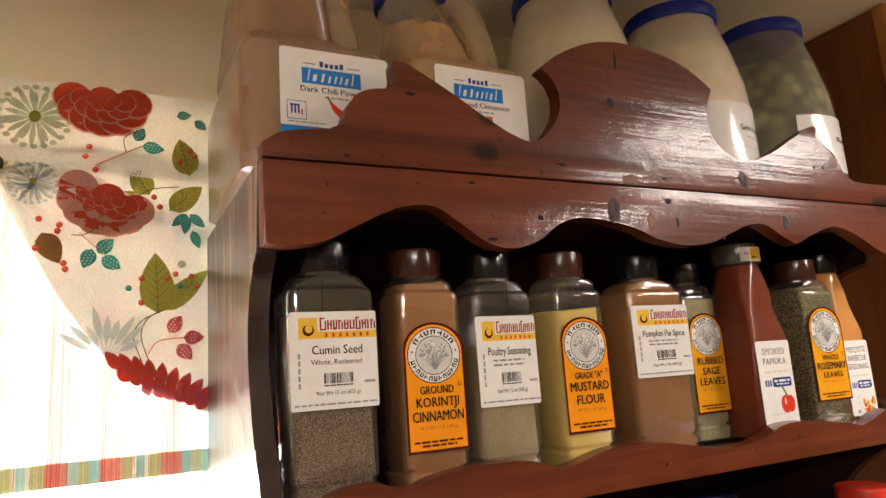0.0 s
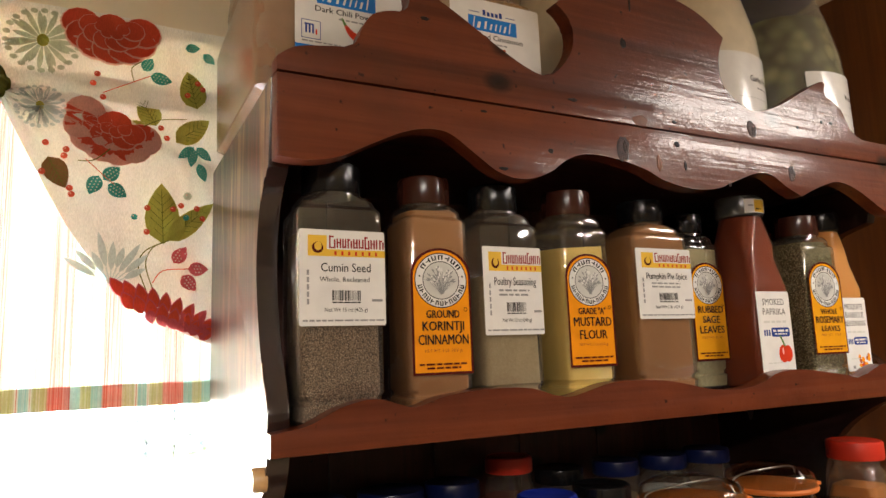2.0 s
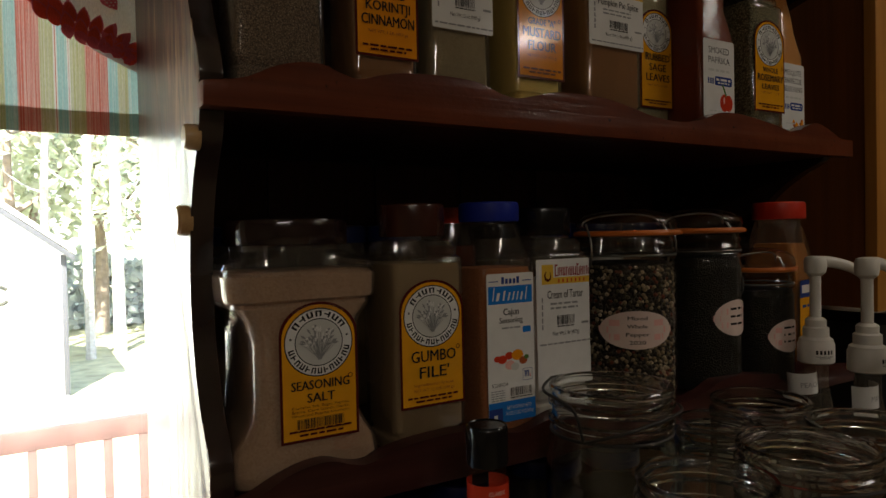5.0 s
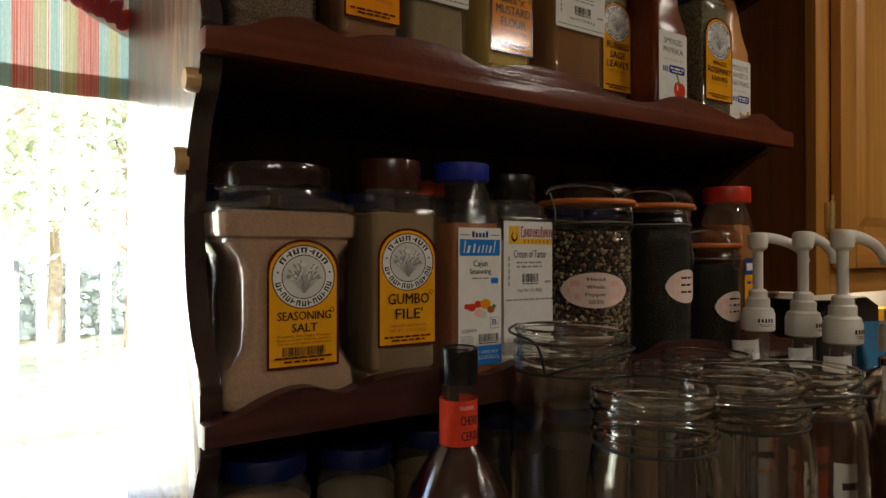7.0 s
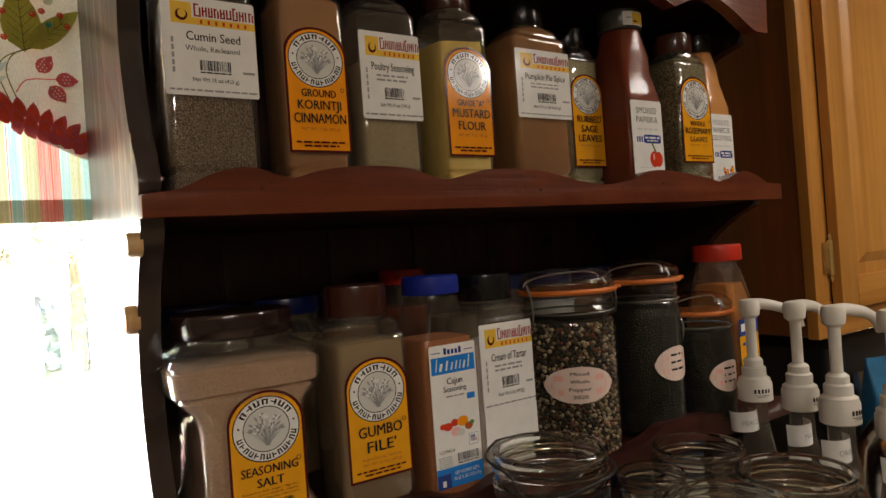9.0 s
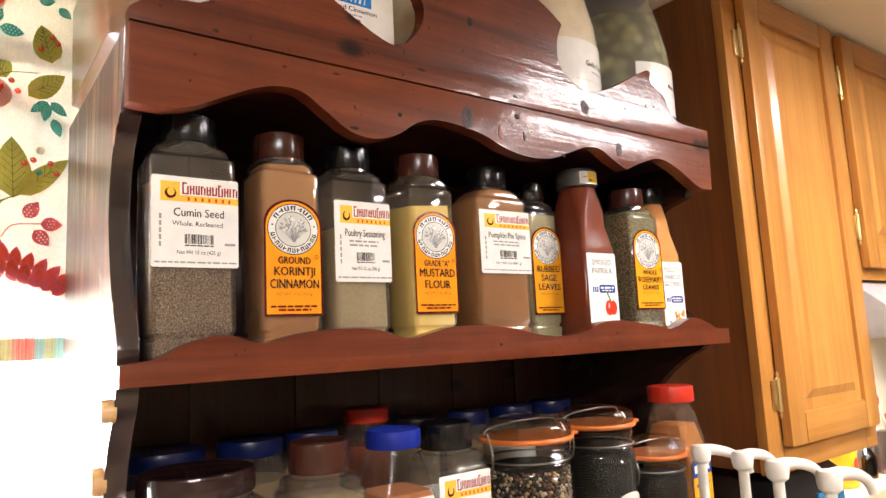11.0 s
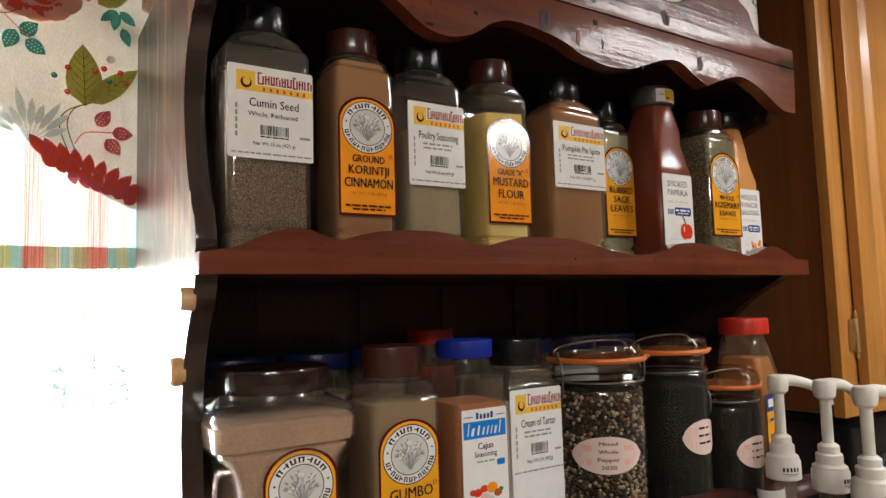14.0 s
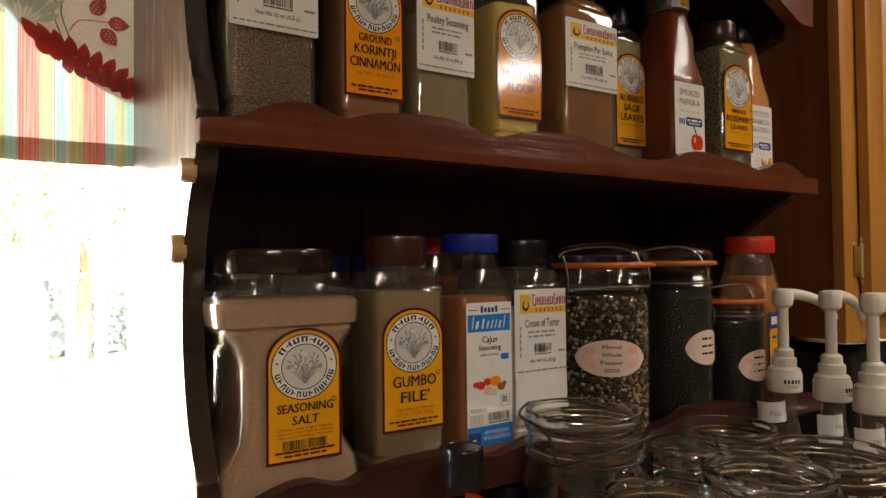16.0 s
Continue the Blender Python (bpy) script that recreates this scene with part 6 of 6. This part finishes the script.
def wire_jar(x, y, r, top, turn, hanging, standing, gap=0.0):
    """An open wire-bail preserving jar standing empty."""
    j = thing("open_glass_jar", pose(x, y, COUNTER, 0, 0, turn), "empty open preserving jar of clear glass with dark wire", "glass jar", "open glass jars")
    h = top - COUNTER
    t = 0.0032
    bead = lambda z: [(r * 0.955, z - 0.0035), (r * 1.0, z - 0.002), (r * 1.01, z), (r * 1.0, z + 0.002), (r * 0.955, z + 0.0035)]
    outer = [(r * 0.80, 0.0008), (r * 0.96, 0.006), (r * 1.05, 0.02), (r * 1.07, h - 0.095), (r * 1.05, h - 0.070), (r * 0.99, h - 0.050), (r * 0.95, h - 0.043), *bead(h - 0.031), (r * 0.945, h - 0.022), *bead(h - 0.0155), (r * 0.945, h - 0.010), (r * 0.955, h - 0.006), (r * 0.985, h - 0.004), (r * 0.985, h - 0.0015), (r * 0.96, h)]
    inner = [(r * 0.90, h), (r * 0.885, h - 0.003), (r * 0.885, h - 0.044), (r * 0.93, h - 0.052), (r * 0.985, h - 0.071), (r * 1.005, h - 0.095), (r * 0.985, 0.022), (r * 0.9, 0.010), (r * 0.5, 0.008), (0.002, 0.008)]
    part("glass", lathe(bmesh.new(), outer + inner, 56), open_glass, j)
    bm = bmesh.new()
    tube(bm, [(r * 0.965 * math.cos(radians(a)), r * 0.965 * math.sin(radians(a)), h - 0.041) for a in range(0, 361, 10)], 0.0014)
    hang = spline([(r * 0.98, 0.0, h - 0.041), (r * 1.10, -0.3 * r, h - 0.030), (r * 0.84, -0.74 * r, h - 0.022), (0.0, -1.12 * r, h - 0.018), (-r * 0.84, -0.74 * r, h - 0.026), (-r * 1.10, -0.3 * r, h - 0.034), (-r * 0.98, 0.0, h - 0.041)], 6)
    if hanging:
        tube(bm, hang, 0.0014)
    for sx in (-1, 1) if standing else ():
        tube(bm, spline([(sx * r * 0.98, 0, h - 0.041), (sx * r * 1.12, 0.1 * r, h - 0.012 + gap), (sx * r * 0.8, 0.78 * r, h - 0.004 + gap), (0, 1.08 * r, h - 0.002 + gap)], 6), 0.0013)
    part("wire_bail", bm, dark_wire, j, "dark bent wire bail")
    return j


for x, y, r, top, turn, hanging, standing in ((0.400, 0.490, 0.055, 1.147, 20, True, True), (0.335, 0.342, 0.046, 1.120, -40, False, False), (0.463, 0.348, 0.052, 1.117, -25, True, False), (0.605, 0.371, 0.055, 1.104, -30, True, False), (0.612, 0.484, 0.050, 1.104, 60, False, False), (0.507, 0.462, 0.034, 1.104, 10, False, False)):
    wire_jar(x, y, r, top, turn, hanging, standing)

pump_white = plain("white_pump_plastic", (0.72, 0.69, 0.62), 0.4, vary=0.05)
bottle_glass = clear("syrup_bottle_glass", (0.93, 0.92, 0.88), 1.52, 0.02, 0.06, (0.72, 0.66, 0.55))
orange_syrup, brown_syrup = clear("orange_syrup", (0.75, 0.25, 0.04), 1.33, 0.05), clear("brown_syrup", (0.35, 0.12, 0.04), 1.33, 0.05)


def syrup_pump(x, y, turn, syrup, word, reach):
    """A tall syrup bottle with a white pump."""
    b = thing("syrup_bottle", pose(x, y, COUNTER, 0, 0, turn), "glass syrup bottle with a white plastic pump", "syrup bottle", "syrup bottles")
    r, n = 0.031, 0.014
    prof = [(r * 0.88, 0.0008), (r, 0.005), (r, 0.155), (r * 0.96, 0.172), (r * 0.75, 0.195), (n * 1.25, 0.225), (n, 0.245), (n, 0.275), (n * 1.15, 0.277), (n * 1.15, 0.286)]
    part("bottle", lathe(bmesh.new(), prof, 32), bottle_glass, b)
    part("syrup", lathe(bmesh.new(), [(q - 0.0015, z + (0.002 if i == 0 else 0)) for i, (q, z) in enumerate(prof[:5])], 28), syrup, b)
    bm = bmesh.new()
    rows = [(0.018, 0.272), (0.0212, 0.274), (0.0212, 0.296), (0.0195, 0.299), (0.0195, 0.302), (0.015, 0.305), (0.015, 0.316), (0.012, 0.318), (0.012, 0.326), (0.0085, 0.329)]
    lathe(bm, rows, 32)
    collar = part("pump_collar", bm, pump_white, b)
    s = Sheet()
    for k in range(5):
        s.rect(-0.010 + k * 0.0045, -0.0075 + k * 0.0045, 0.285, 0.290, INK)
    s.rect(-0.010, 0.011, 0.282, 0.2826, INK)
    s.rect(-0.006, 0.007, 0.2800, 0.2806, INK)
    s.put(collar, -0.0216, "mark", "small dark printed mark", bend=0.0214)
    part("pump_stem", lathe(bmesh.new(), [(0.0065, 0.326), (0.0065, 0.392)], 20), pump_white, b)
    bm = bmesh.new()
    lathe(bm, [(0.0075, 0.381), (0.0118, 0.385), (0.0130, 0.392), (0.0130, 0.4005), (0.011, 0.4045), (0.005, 0.406)], 24)
    spout = spline([(0.004, 0, 0.3985), (0.28 * reach, 0, 0.398), (0.58 * reach, 0, 0.393), (0.82 * reach, 0, 0.385), (0.95 * reach, 0, 0.375), (reach, 0, 0.365)], 5)
    tube(bm, spout, [0.0078 - 0.0026 * k / (len(spout) - 1) for k in range(len(spout))], 12)
    part("pump_head", bm, pump_white, b)
    s = Sheet()
    s.rect(-0.030, 0.026, 0.236, 0.262, PAPER)
    if word:
        s.words(word, 0.003, 0.2445, 0.0062, GREY, 0.0052 * len(word))
    lab = s.put(b, -0.0172, "neck_label", "white paper neck label", bend=0.0172)
    lab.rotation_euler = (0, radians(-4), 0)
    s = Sheet()
    s.rect(-0.04, 0.04, 0.05, 0.14, PAPER)
    s.line(-0.03, 0.03, 0.11, 0.008, INK)
    s.line(-0.03, 0.03, 0.09, 0.005, ORANGE)
    s.put(b, -r - 0.0004, "body_label", "white paper body label", bend=r + 0.0004)


for x, y, turn, syr, word, reach in ((0.800, 0.530, -34, orange_syrup, "PEACH", 0.066), (0.790, 0.464, 4, orange_syrup, "MANGO", 0.092), (0.758, 0.402, -4, orange_syrup, "ORANGE", 0.094), (0.738, 0.334, -2, brown_syrup, "", 0.094)):
    syrup_pump(x, y, turn, syr, word, reach)


def cherry_bottle():
    b = thing("cherry_syrup_bottle", pose(0.243, 0.46, COUNTER, 0, 0, -12), "small bottle of dark cherry syrup with a black cap", "syrup bottle")
    prof = [(0.040, 0.0008), (0.048, 0.006), (0.048, 0.125), (0.049, 0.145), (0.047, 0.165), (0.039, 0.190), (0.026, 0.212), (0.0150, 0.226), (0.0135, 0.262), (0.0135, 0.280)]
    part("bottle", lathe(bmesh.new(), prof, 36), jar_glass, b)
    part("syrup", lathe(bmesh.new(), [(q - 0.0015, z + (0.002 if i == 0 else 0)) for i, (q, z) in enumerate(prof[:8])], 32), plain("cherry_syrup", (0.030, 0.004, 0.004), 0.12, 0.5), b)
    ribbed_cap(b, 0.0155, 0.274, 0.303, cap_black, ribs=32)
    s = Sheet()
    s.rect(-0.042, 0.042, 0.226, 0.262, REDINK)
    s.words("CLASSIC", 0.001, 0.255, 0.0028, PAPER, 0.013)
    s.words("CHERRY", 0.004, 0.243, 0.0072, INK, 0.018, bold=0.0004)
    s.words("CERISE", 0.004, 0.231, 0.0072, INK, 0.017, bold=0.0004)
    s.put(b, -0.0156, "neck_label", "red neck label with dark lettering", bend=0.0156)


cherry_bottle()

black_plastic = plain("black_plastic", (0.012, 0.012, 0.013), 0.3, 0.3)
chrome = plain("chrome", (0.75, 0.74, 0.72), 0.15, metal=1.0)


def coffee_maker():
    t = thing("coffee_maker", pose(1.33, 0.74, COUNTER), "black plastic coffee maker on the worktop", "coffee maker")
    part("body", loft(bmesh.new(), [(0.0008, 0.115, 0.10, 0.02), (0.02, 0.12, 0.105, 0.02), (0.27, 0.118, 0.10, 0.02), (0.288, 0.105, 0.088, 0.03)]), black_plastic, t)
    part("panel", box(bmesh.new(), -0.06, 0.06, -0.1075, -0.1055, 0.17, 0.22, 0.0008), chrome, t)


coffee_maker()
b = thing("salt_bag", pose(1.30, 0.60, COUNTER, 0, 0, -20), "blue paper salt bag standing on the worktop", "salt bag")
bm = loft(bmesh.new(), [(0.0008, 0.028, 0.020, 0.008), (0.01, 0.032, 0.024, 0.010), (0.18, 0.032, 0.022, 0.010), (0.235, 0.031, 0.004, 0.003), (0.25, 0.031, 0.003, 0.002)])
part("bag", bm, plain("blue_bag_paper", (0.02, 0.14, 0.28), 0.5, vary=0.3), b)
s = Sheet()
s.words("SALT", 0, 0.160, 0.011, PAPER, 0.040, bold=0.0008)
t = s.put(b, -0.0246, "lettering", "white lettering")
b = thing("steel_kettle", pose(1.12, 0.50, COUNTER), "shiny steel kettle on the worktop", "kettle")
part("body", lathe(bmesh.new(), [(0.055, 0.0008), (0.065, 0.01), (0.066, 0.09), (0.058, 0.15), (0.035, 0.185), (0.012, 0.195), (0.012, 0.21), (0.004, 0.214)], 36), chrome, b)
part("handle", tube(bmesh.new(), spline([(0.05, 0, 0.165), (0.09, 0, 0.17), (0.10, 0, 0.12), (0.064, 0, 0.06)], 6), 0.007, 10), black_plastic, b)


def cooker():
    c = thing("cooker", pose(0, 0, 0), "tan kitchen cooker with a black control panel and blue display", "cooker")
    tan = plain("tan_enamel", (0.55, 0.36, 0.20), 0.35)
    part("body", box(bmesh.new(), 1.505, 2.265, 0.27, WALL - 0.003, FLOOR, COUNTER - 0.005, 0.004), tan, c)
    part("hob", box(bmesh.new(), 1.508, 2.262, 0.275, 0.745, COUNTER - 0.0048, COUNTER + 0.006, 0.003), black_plastic, c)
    part("backguard", box(bmesh.new(), 1.508, 2.262, 0.75, WALL - 0.004, COUNTER - 0.0048, 0.975, 0.008), tan, c)
    panel = part("control_panel", box(bmesh.new(), 1.60, 2.10, 0.744, 0.7495, 0.865, 0.950, 0.0015), black_plastic, c)
    bm = box(bmesh.new(), 1.80, 1.85, 0.7425, 0.7438, 0.905, 0.922)
    dm = Mat("blue_display", (0.0, 0.02, 0.1), 0.4)
    dm.b.inputs["Emission Color"].default_value = (0.03, 0.25, 1.0, 1)
    dm.b.inputs["Emission Strength"].default_value = 0.12
    part("display", bm, dm.m, panel, "lit blue clock display", 0)
    for k in range(4):
        bm = lathe(bmesh.new(), [(0.018, 0), (0.018, 0.012), (0.015, 0.018)], 20)
        bm.transform(pose((1.54, 1.575, 2.14, 2.20)[k], 0.7495, 0.91, 90, 0, 0))
        part("knob", bm, chrome, c)


cooker()


def small_bottle(x, y, r, h, glass, liquid, cap, label, band=None):
    b = thing("sauce_bottle", pose(x, y, 0.9755), label, "sauce bottle", "bottles on the cooker")
    prof = [(r * 0.9, 0.0008), (r, 0.004), (r, h * 0.55), (r * 0.8, h * 0.66), (r * 0.42, h * 0.78), (r * 0.38, h * 0.93)]
    part("bottle", lathe(bmesh.new(), prof, 28), glass, b)
    part("sauce", lathe(bmesh.new(), [(q - 0.0012, z + (0.0015 if i == 0 else 0)) for i, (q, z) in enumerate(prof[:3])], 24), liquid, b)
    ribbed_cap(b, r * 0.5, h * 0.9, h, cap, ribs=20)
    if band:
        s = Sheet()
        s.rect(-r * 1.1, r * 1.1, h * 0.15, h * 0.48, band)
        s.line(-r * 0.8, r * 0.8, h * 0.3, h * 0.05, INK)
        s.put(b, -r - 0.0004, "label", "printed paper label", bend=r + 0.0004)


small_bottle(2.10, 0.83, 0.030, 0.21, bottle_glass, brown_syrup, cap_red, "bottle of orange hot sauce with a red cap", PAPER)
small_bottle(2.21, 0.83, 0.034, 0.15, bottle_glass, plain("soy_sauce", (0.012, 0.005, 0.003), 0.2), cap_red, "dispenser of dark soy sauce with a red cap")
small_bottle(2.01, 0.83, 0.026, 0.10, amber, plain("dark_sauce", (0.012, 0.005, 0.003), 0.2), cap_black, "small dark sauce bottle with a pale label", PAPER)
b = thing("yellow_tin", pose(1.87, 0.84, 0.9755), "round yellow food tin on the cooker ledge", "tin")
part("tin", lathe(bmesh.new(), [(0.044, 0.0008), (0.045, 0.003), (0.045, 0.098), (0.043, 0.1), (0.04, 0.099)], 36), PRINT[YELLOW], b)
s = Sheet()
s.rect(-0.06, 0.06, 0.02, 0.026, SIENNA)
s.disc(0.0, 0.06, 0.012, 0.016, REDINK)
s.put(b, -0.0454, "label", "yellow and red printed label", bend=0.0454)


hood_grey = plain("grey_hood_enamel", (0.42, 0.41, 0.40), 0.4)


def cooker_hood():
    h = thing("cooker_hood", pose(0, 0, 0), "grey enamelled cooker hood under the short cabinet", "cooker hood")
    bm = slab(bmesh.new(), [(0.55, 1.365), (0.55, 1.430), (0.62, 1.4885), (WALL - 0.001, 1.4885), (WALL - 0.001, 1.365)], "x", 1.54, 2.296, 0.002)
    part("body", bm, hood_grey, h)
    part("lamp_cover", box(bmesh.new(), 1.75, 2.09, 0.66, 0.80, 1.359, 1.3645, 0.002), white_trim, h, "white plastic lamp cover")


cooker_hood()

# ---------- outdoors ----------
grass = plain("dry_grass", (0.34, 0.33, 0.20), 0.9, vary=0.5, scale=3)
bark = plain("bark", (0.25, 0.19, 0.14), 0.9, vary=0.4, scale=12, bump=0.5)
deck_wood = plain("weathered_deck_wood", (0.125, 0.070, 0.058), 0.7, vary=0.3, scale=12)
def foliage(name, stops):
    """Leaves that let some sunlight through."""
    m = Mat(name)
    m.n.remove(m.b)
    island = m.add("NewGeometry")
    c = m.ramp(island.outputs["Random Per Island"], stops)
    df, tl, mx = m.add("BsdfDiffuse"), m.add("BsdfTranslucent"), m.add("MixShader", Fac=0.5)
    m.l.new(c, df.inputs[0])
    m.l.new(c, tl.inputs[0])
    m.l.new(df.outputs[0], mx.inputs[1])
    m.l.new(tl.outputs[0], mx.inputs[2])
    m.l.new(mx.outputs[0], m.out.inputs[0])
    return m.m


leaf_m = foliage("tree_leaves", [(0.0, (0.36, 0.40, 0.29)), (0.35, (0.50, 0.53, 0.40)), (1.0, (0.64, 0.66, 0.54))])
GROUND = -1.1
structure("ground", box(bmesh.new(), -400, 400, WALL + 0.3, 800, GROUND - 0.2, GROUND), grass, "sunlit dry grass of the yard", "ground", 0)


def deck():
    d = thing("deck", pose(0, 0, 0), "weathered wooden deck with a baluster railing", "deck")
    part("deck_floor", box(bmesh.new(), -3.2, 3.0, WALL + 0.14, 3.3, -0.25, -0.2), deck_wood, d)
    for x in (-3.0, -1.2, 0.62, 2.4):
        part("post", box(bmesh.new(), x - 0.045, x + 0.045, 3.2, 3.29, -0.2, 0.55, 0.005), deck_wood, d)
        part("leg", box(bmesh.new(), x - 0.05, x + 0.05, 3.0, 3.1, GROUND, -0.25), deck_wood, d)
    for z in (-0.12, 0.445):
        part("rail", box(bmesh.new(), -3.15, 2.95, 3.225, 3.265, z, z + 0.085, 0.004), deck_wood, d)
    me = mesh_of("baluster", box(bmesh.new(), -0.017, 0.017, -0.017, 0.017, -0.034, 0.4448, 0.002), deck_wood)
    for k in range(44):
        ob = new("baluster", me)
        ob.parent = d
        ob.location = (-3.08 + k * 0.138, 3.245, 0)


deck()


def shed():
    """A gabled white shed, its right corner and eave towards the woods."""
    s = thing("garden_shed", pose(-0.9, 12.0, GROUND), "white garden shed with a pale gabled roof and a wreath", "shed")
    part("wall", slab(bmesh.new(), [(-1.36, 0.0008), (1.36, 0.0008), (1.36, 2.28), (0.0, 3.33), (-1.36, 2.28)], "y", 0, 3.0, 0.004), white_trim, s)
    roof = plain("pale_roof", (0.55, 0.54, 0.52), 0.6)
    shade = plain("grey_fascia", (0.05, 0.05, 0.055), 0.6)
    for sgn in (-1, 1):
        part("roof", slab(bmesh.new(), [(sgn * 0.002, 3.36), (sgn * 1.50, 2.20), (sgn * 1.50, 2.28), (sgn * 0.002, 3.46)], "y", -0.25, 3.25, 0.004), roof, s)
        part("fascia", slab(bmesh.new(), [(sgn * 0.004, 3.25), (sgn * 1.48, 2.10), (sgn * 1.48, 2.19), (sgn * 0.004, 3.35)], "y", -0.24, -0.21, 0.002), shade, s)
    part("corner_board", box(bmesh.new(), 1.30, 1.38, -0.02, -0.002, 0.02, 2.2, 0.004), shade, s)
    ring = [(0.50 + 0.12 * math.cos(k * math.tau / 20), -0.04, 1.62 + 0.13 * math.sin(k * math.tau / 20)) for k in range(2, 19)]
    part("wreath", tube(bmesh.new(), ring, 0.028, 8), plain("dry_wreath", (0.05, 0.05, 0.04), 0.9, vary=0.5), s, "dark twig wreath on the gable")


shed()


def hedge(x0, x1, y, z1, seed):
    """Shaded undergrowth at the edge of the wood."""
    rnd = random.Random(seed)
    h = thing("undergrowth", pose((x0 + x1) / 2, y, GROUND), "dark shaded undergrowth between the trees", "undergrowth", kind="stuff")
    vs, fs, half = [], [], (x1 - x0) / 2
    for k in range(3600):
        x = rnd.uniform(-half, half)
        top = (z1 - GROUND) * (0.72 + 0.25 * noise.noise((x * 0.9, seed, 0)))
        c = Vector((x, rnd.uniform(-0.9, 0.9), rnd.uniform(0.05, max(0.2, top))))
        u = Vector((rnd.gauss(0, 1), rnd.gauss(0, 0.5), rnd.gauss(0, 1))).normalized() * rnd.uniform(0.10, 0.22)
        v = u.cross(Vector((rnd.gauss(0, 1), rnd.gauss(0, 1), rnd.gauss(0, 1)))).normalized() * 0.09
        n = len(vs)
        vs += [tuple(c - u), tuple(c + v), tuple(c + u), tuple(c - v)]
        fs.append((n, n + 1, n + 2, n + 3))
    me = bpy.data.meshes.new("leaves")
    me.from_pydata(vs, [], fs)
    me.materials.append(foliage("shaded_leaves", [(0.0, (0.44, 0.46, 0.43)), (1.0, (0.60, 0.62, 0.58))]))
    ob = tagged(new("leaves", me), kind="stuff")
    ob.parent = h


hedge(-1.0, 7.0, 21.5, 1.7, 5)


def pole_tree(x, y, h, r, seed):
    """A bare pale trunk that runs up into the canopy."""
    rnd = random.Random(seed)
    t = thing("bare_tree", pose(x, y, GROUND), "tall pale bare tree trunk at the wood's edge", "tree", "pale trunks")
    line = spline([(0, 0, 0), (rnd.uniform(-0.05, 0.05), 0, h * 0.4), (rnd.uniform(-0.1, 0.1), 0, h * 0.75), (rnd.uniform(-0.15, 0.15), 0, h)], 4)
    part("trunk", tube(bmesh.new(), line, [r * (1 - 0.04 * k) for k in range(len(line))], 8), pale_bark, t)
    for k in range(4):
        a, z = rnd.uniform(0, math.tau), h * rnd.uniform(0.45, 0.9)
        tip = (0.9 * math.cos(a), 0.9 * math.sin(a), z + 0.6)
        part("branch", tube(bmesh.new(), spline([(0, 0, z), (tip[0] * 0.5, tip[1] * 0.5, z + 0.2), tip], 3), [r * 0.3, r * 0.28, r * 0.25, r * 0.2, r * 0.16, r * 0.12, r * 0.06], 6), pale_bark, t)


pale_bark = plain("pale_bark", (0.42, 0.39, 0.35), 0.9, vary=0.35, scale=14, bump=0.4)
for k, (x, y, r) in enumerate(((1.02, 15.5, 0.10), (1.62, 16.0, 0.13), (2.3, 16.5, 0.11), (0.35, 16.8, 0.10), (3.2, 17.0, 0.14))):
    pole_tree(x, y, 7.5, r, 40 + k)


def tree(x, y, h, seed, spread):
    """A broadleaf tree: a forked trunk and a crown of many leaves."""
    rnd = random.Random(seed)
    t = thing("tree", pose(x, y, GROUND), "leafy green tree in full sun beyond the deck", "tree", "leafy trees")
    bm = bmesh.new()
    tube(bm, spline([(0, 0, 0), (0.05, 0, h * 0.25), (-0.05, 0.05, h * 0.5), (0.05, 0, h * 0.9)], 4), [0.20 - 0.014 * k for k in range(13)], 8)
    ends = []
    for k in range(9):
        a, z = rnd.uniform(0, math.tau), h * rnd.uniform(0.2, 0.75)
        e = (spread * rnd.uniform(0.5, 1) * math.cos(a), spread * rnd.uniform(0.5, 1) * math.sin(a), z + h * 0.18)
        tube(bm, spline([(0, 0, z), (e[0] * 0.5, e[1] * 0.5, z + h * 0.06), e], 4), [0.07 - 0.006 * q for q in range(9)], 6)
        ends.append(e)
    part("trunk", bm, bark, t)
    vs, fs = [], []
    for k in range(2600):
        e = rnd.choice(ends + [(0, 0, h * 0.95)])
        c = Vector((rnd.gauss(e[0], spread * 0.24), rnd.gauss(e[1], spread * 0.24), rnd.gauss(e[2], h * 0.085)))
        u = Vector((rnd.gauss(0, 1), rnd.gauss(0, 1), rnd.gauss(0, 0.6))).normalized() * rnd.uniform(0.10, 0.2)
        v = u.cross(Vector((rnd.gauss(0, 1), rnd.gauss(0, 1), rnd.gauss(0, 1)))).normalized() * 0.09
        n = len(vs)
        vs += [tuple(c - u), tuple(c + v), tuple(c + u), tuple(c - v)]
        fs.append((n, n + 1, n + 2, n + 3))
    me = bpy.data.meshes.new("crown")
    me.from_pydata(vs, [], fs)
    me.materials.append(leaf_m)
    ob = tagged(new("crown", me), kind="stuff")
    ob.parent = t


for k, (x, y, h, sp) in enumerate(((-5.5, 19, 9, 2.6), (-2.0, 22, 10, 2.8), (1.6, 20, 8.5, 2.4), (4.8, 21, 9.5, 2.7), (8.5, 24, 10, 3.0), (0.2, 27, 11, 3.0), (-8.5, 25, 10, 3), (12, 27, 11, 3.2), (-0.3, 17.5, 8, 2.3), (3.1, 18, 8, 2.4), (-3.6, 17, 7.5, 2.3))):
    tree(x, y, h, 11 + k, sp)
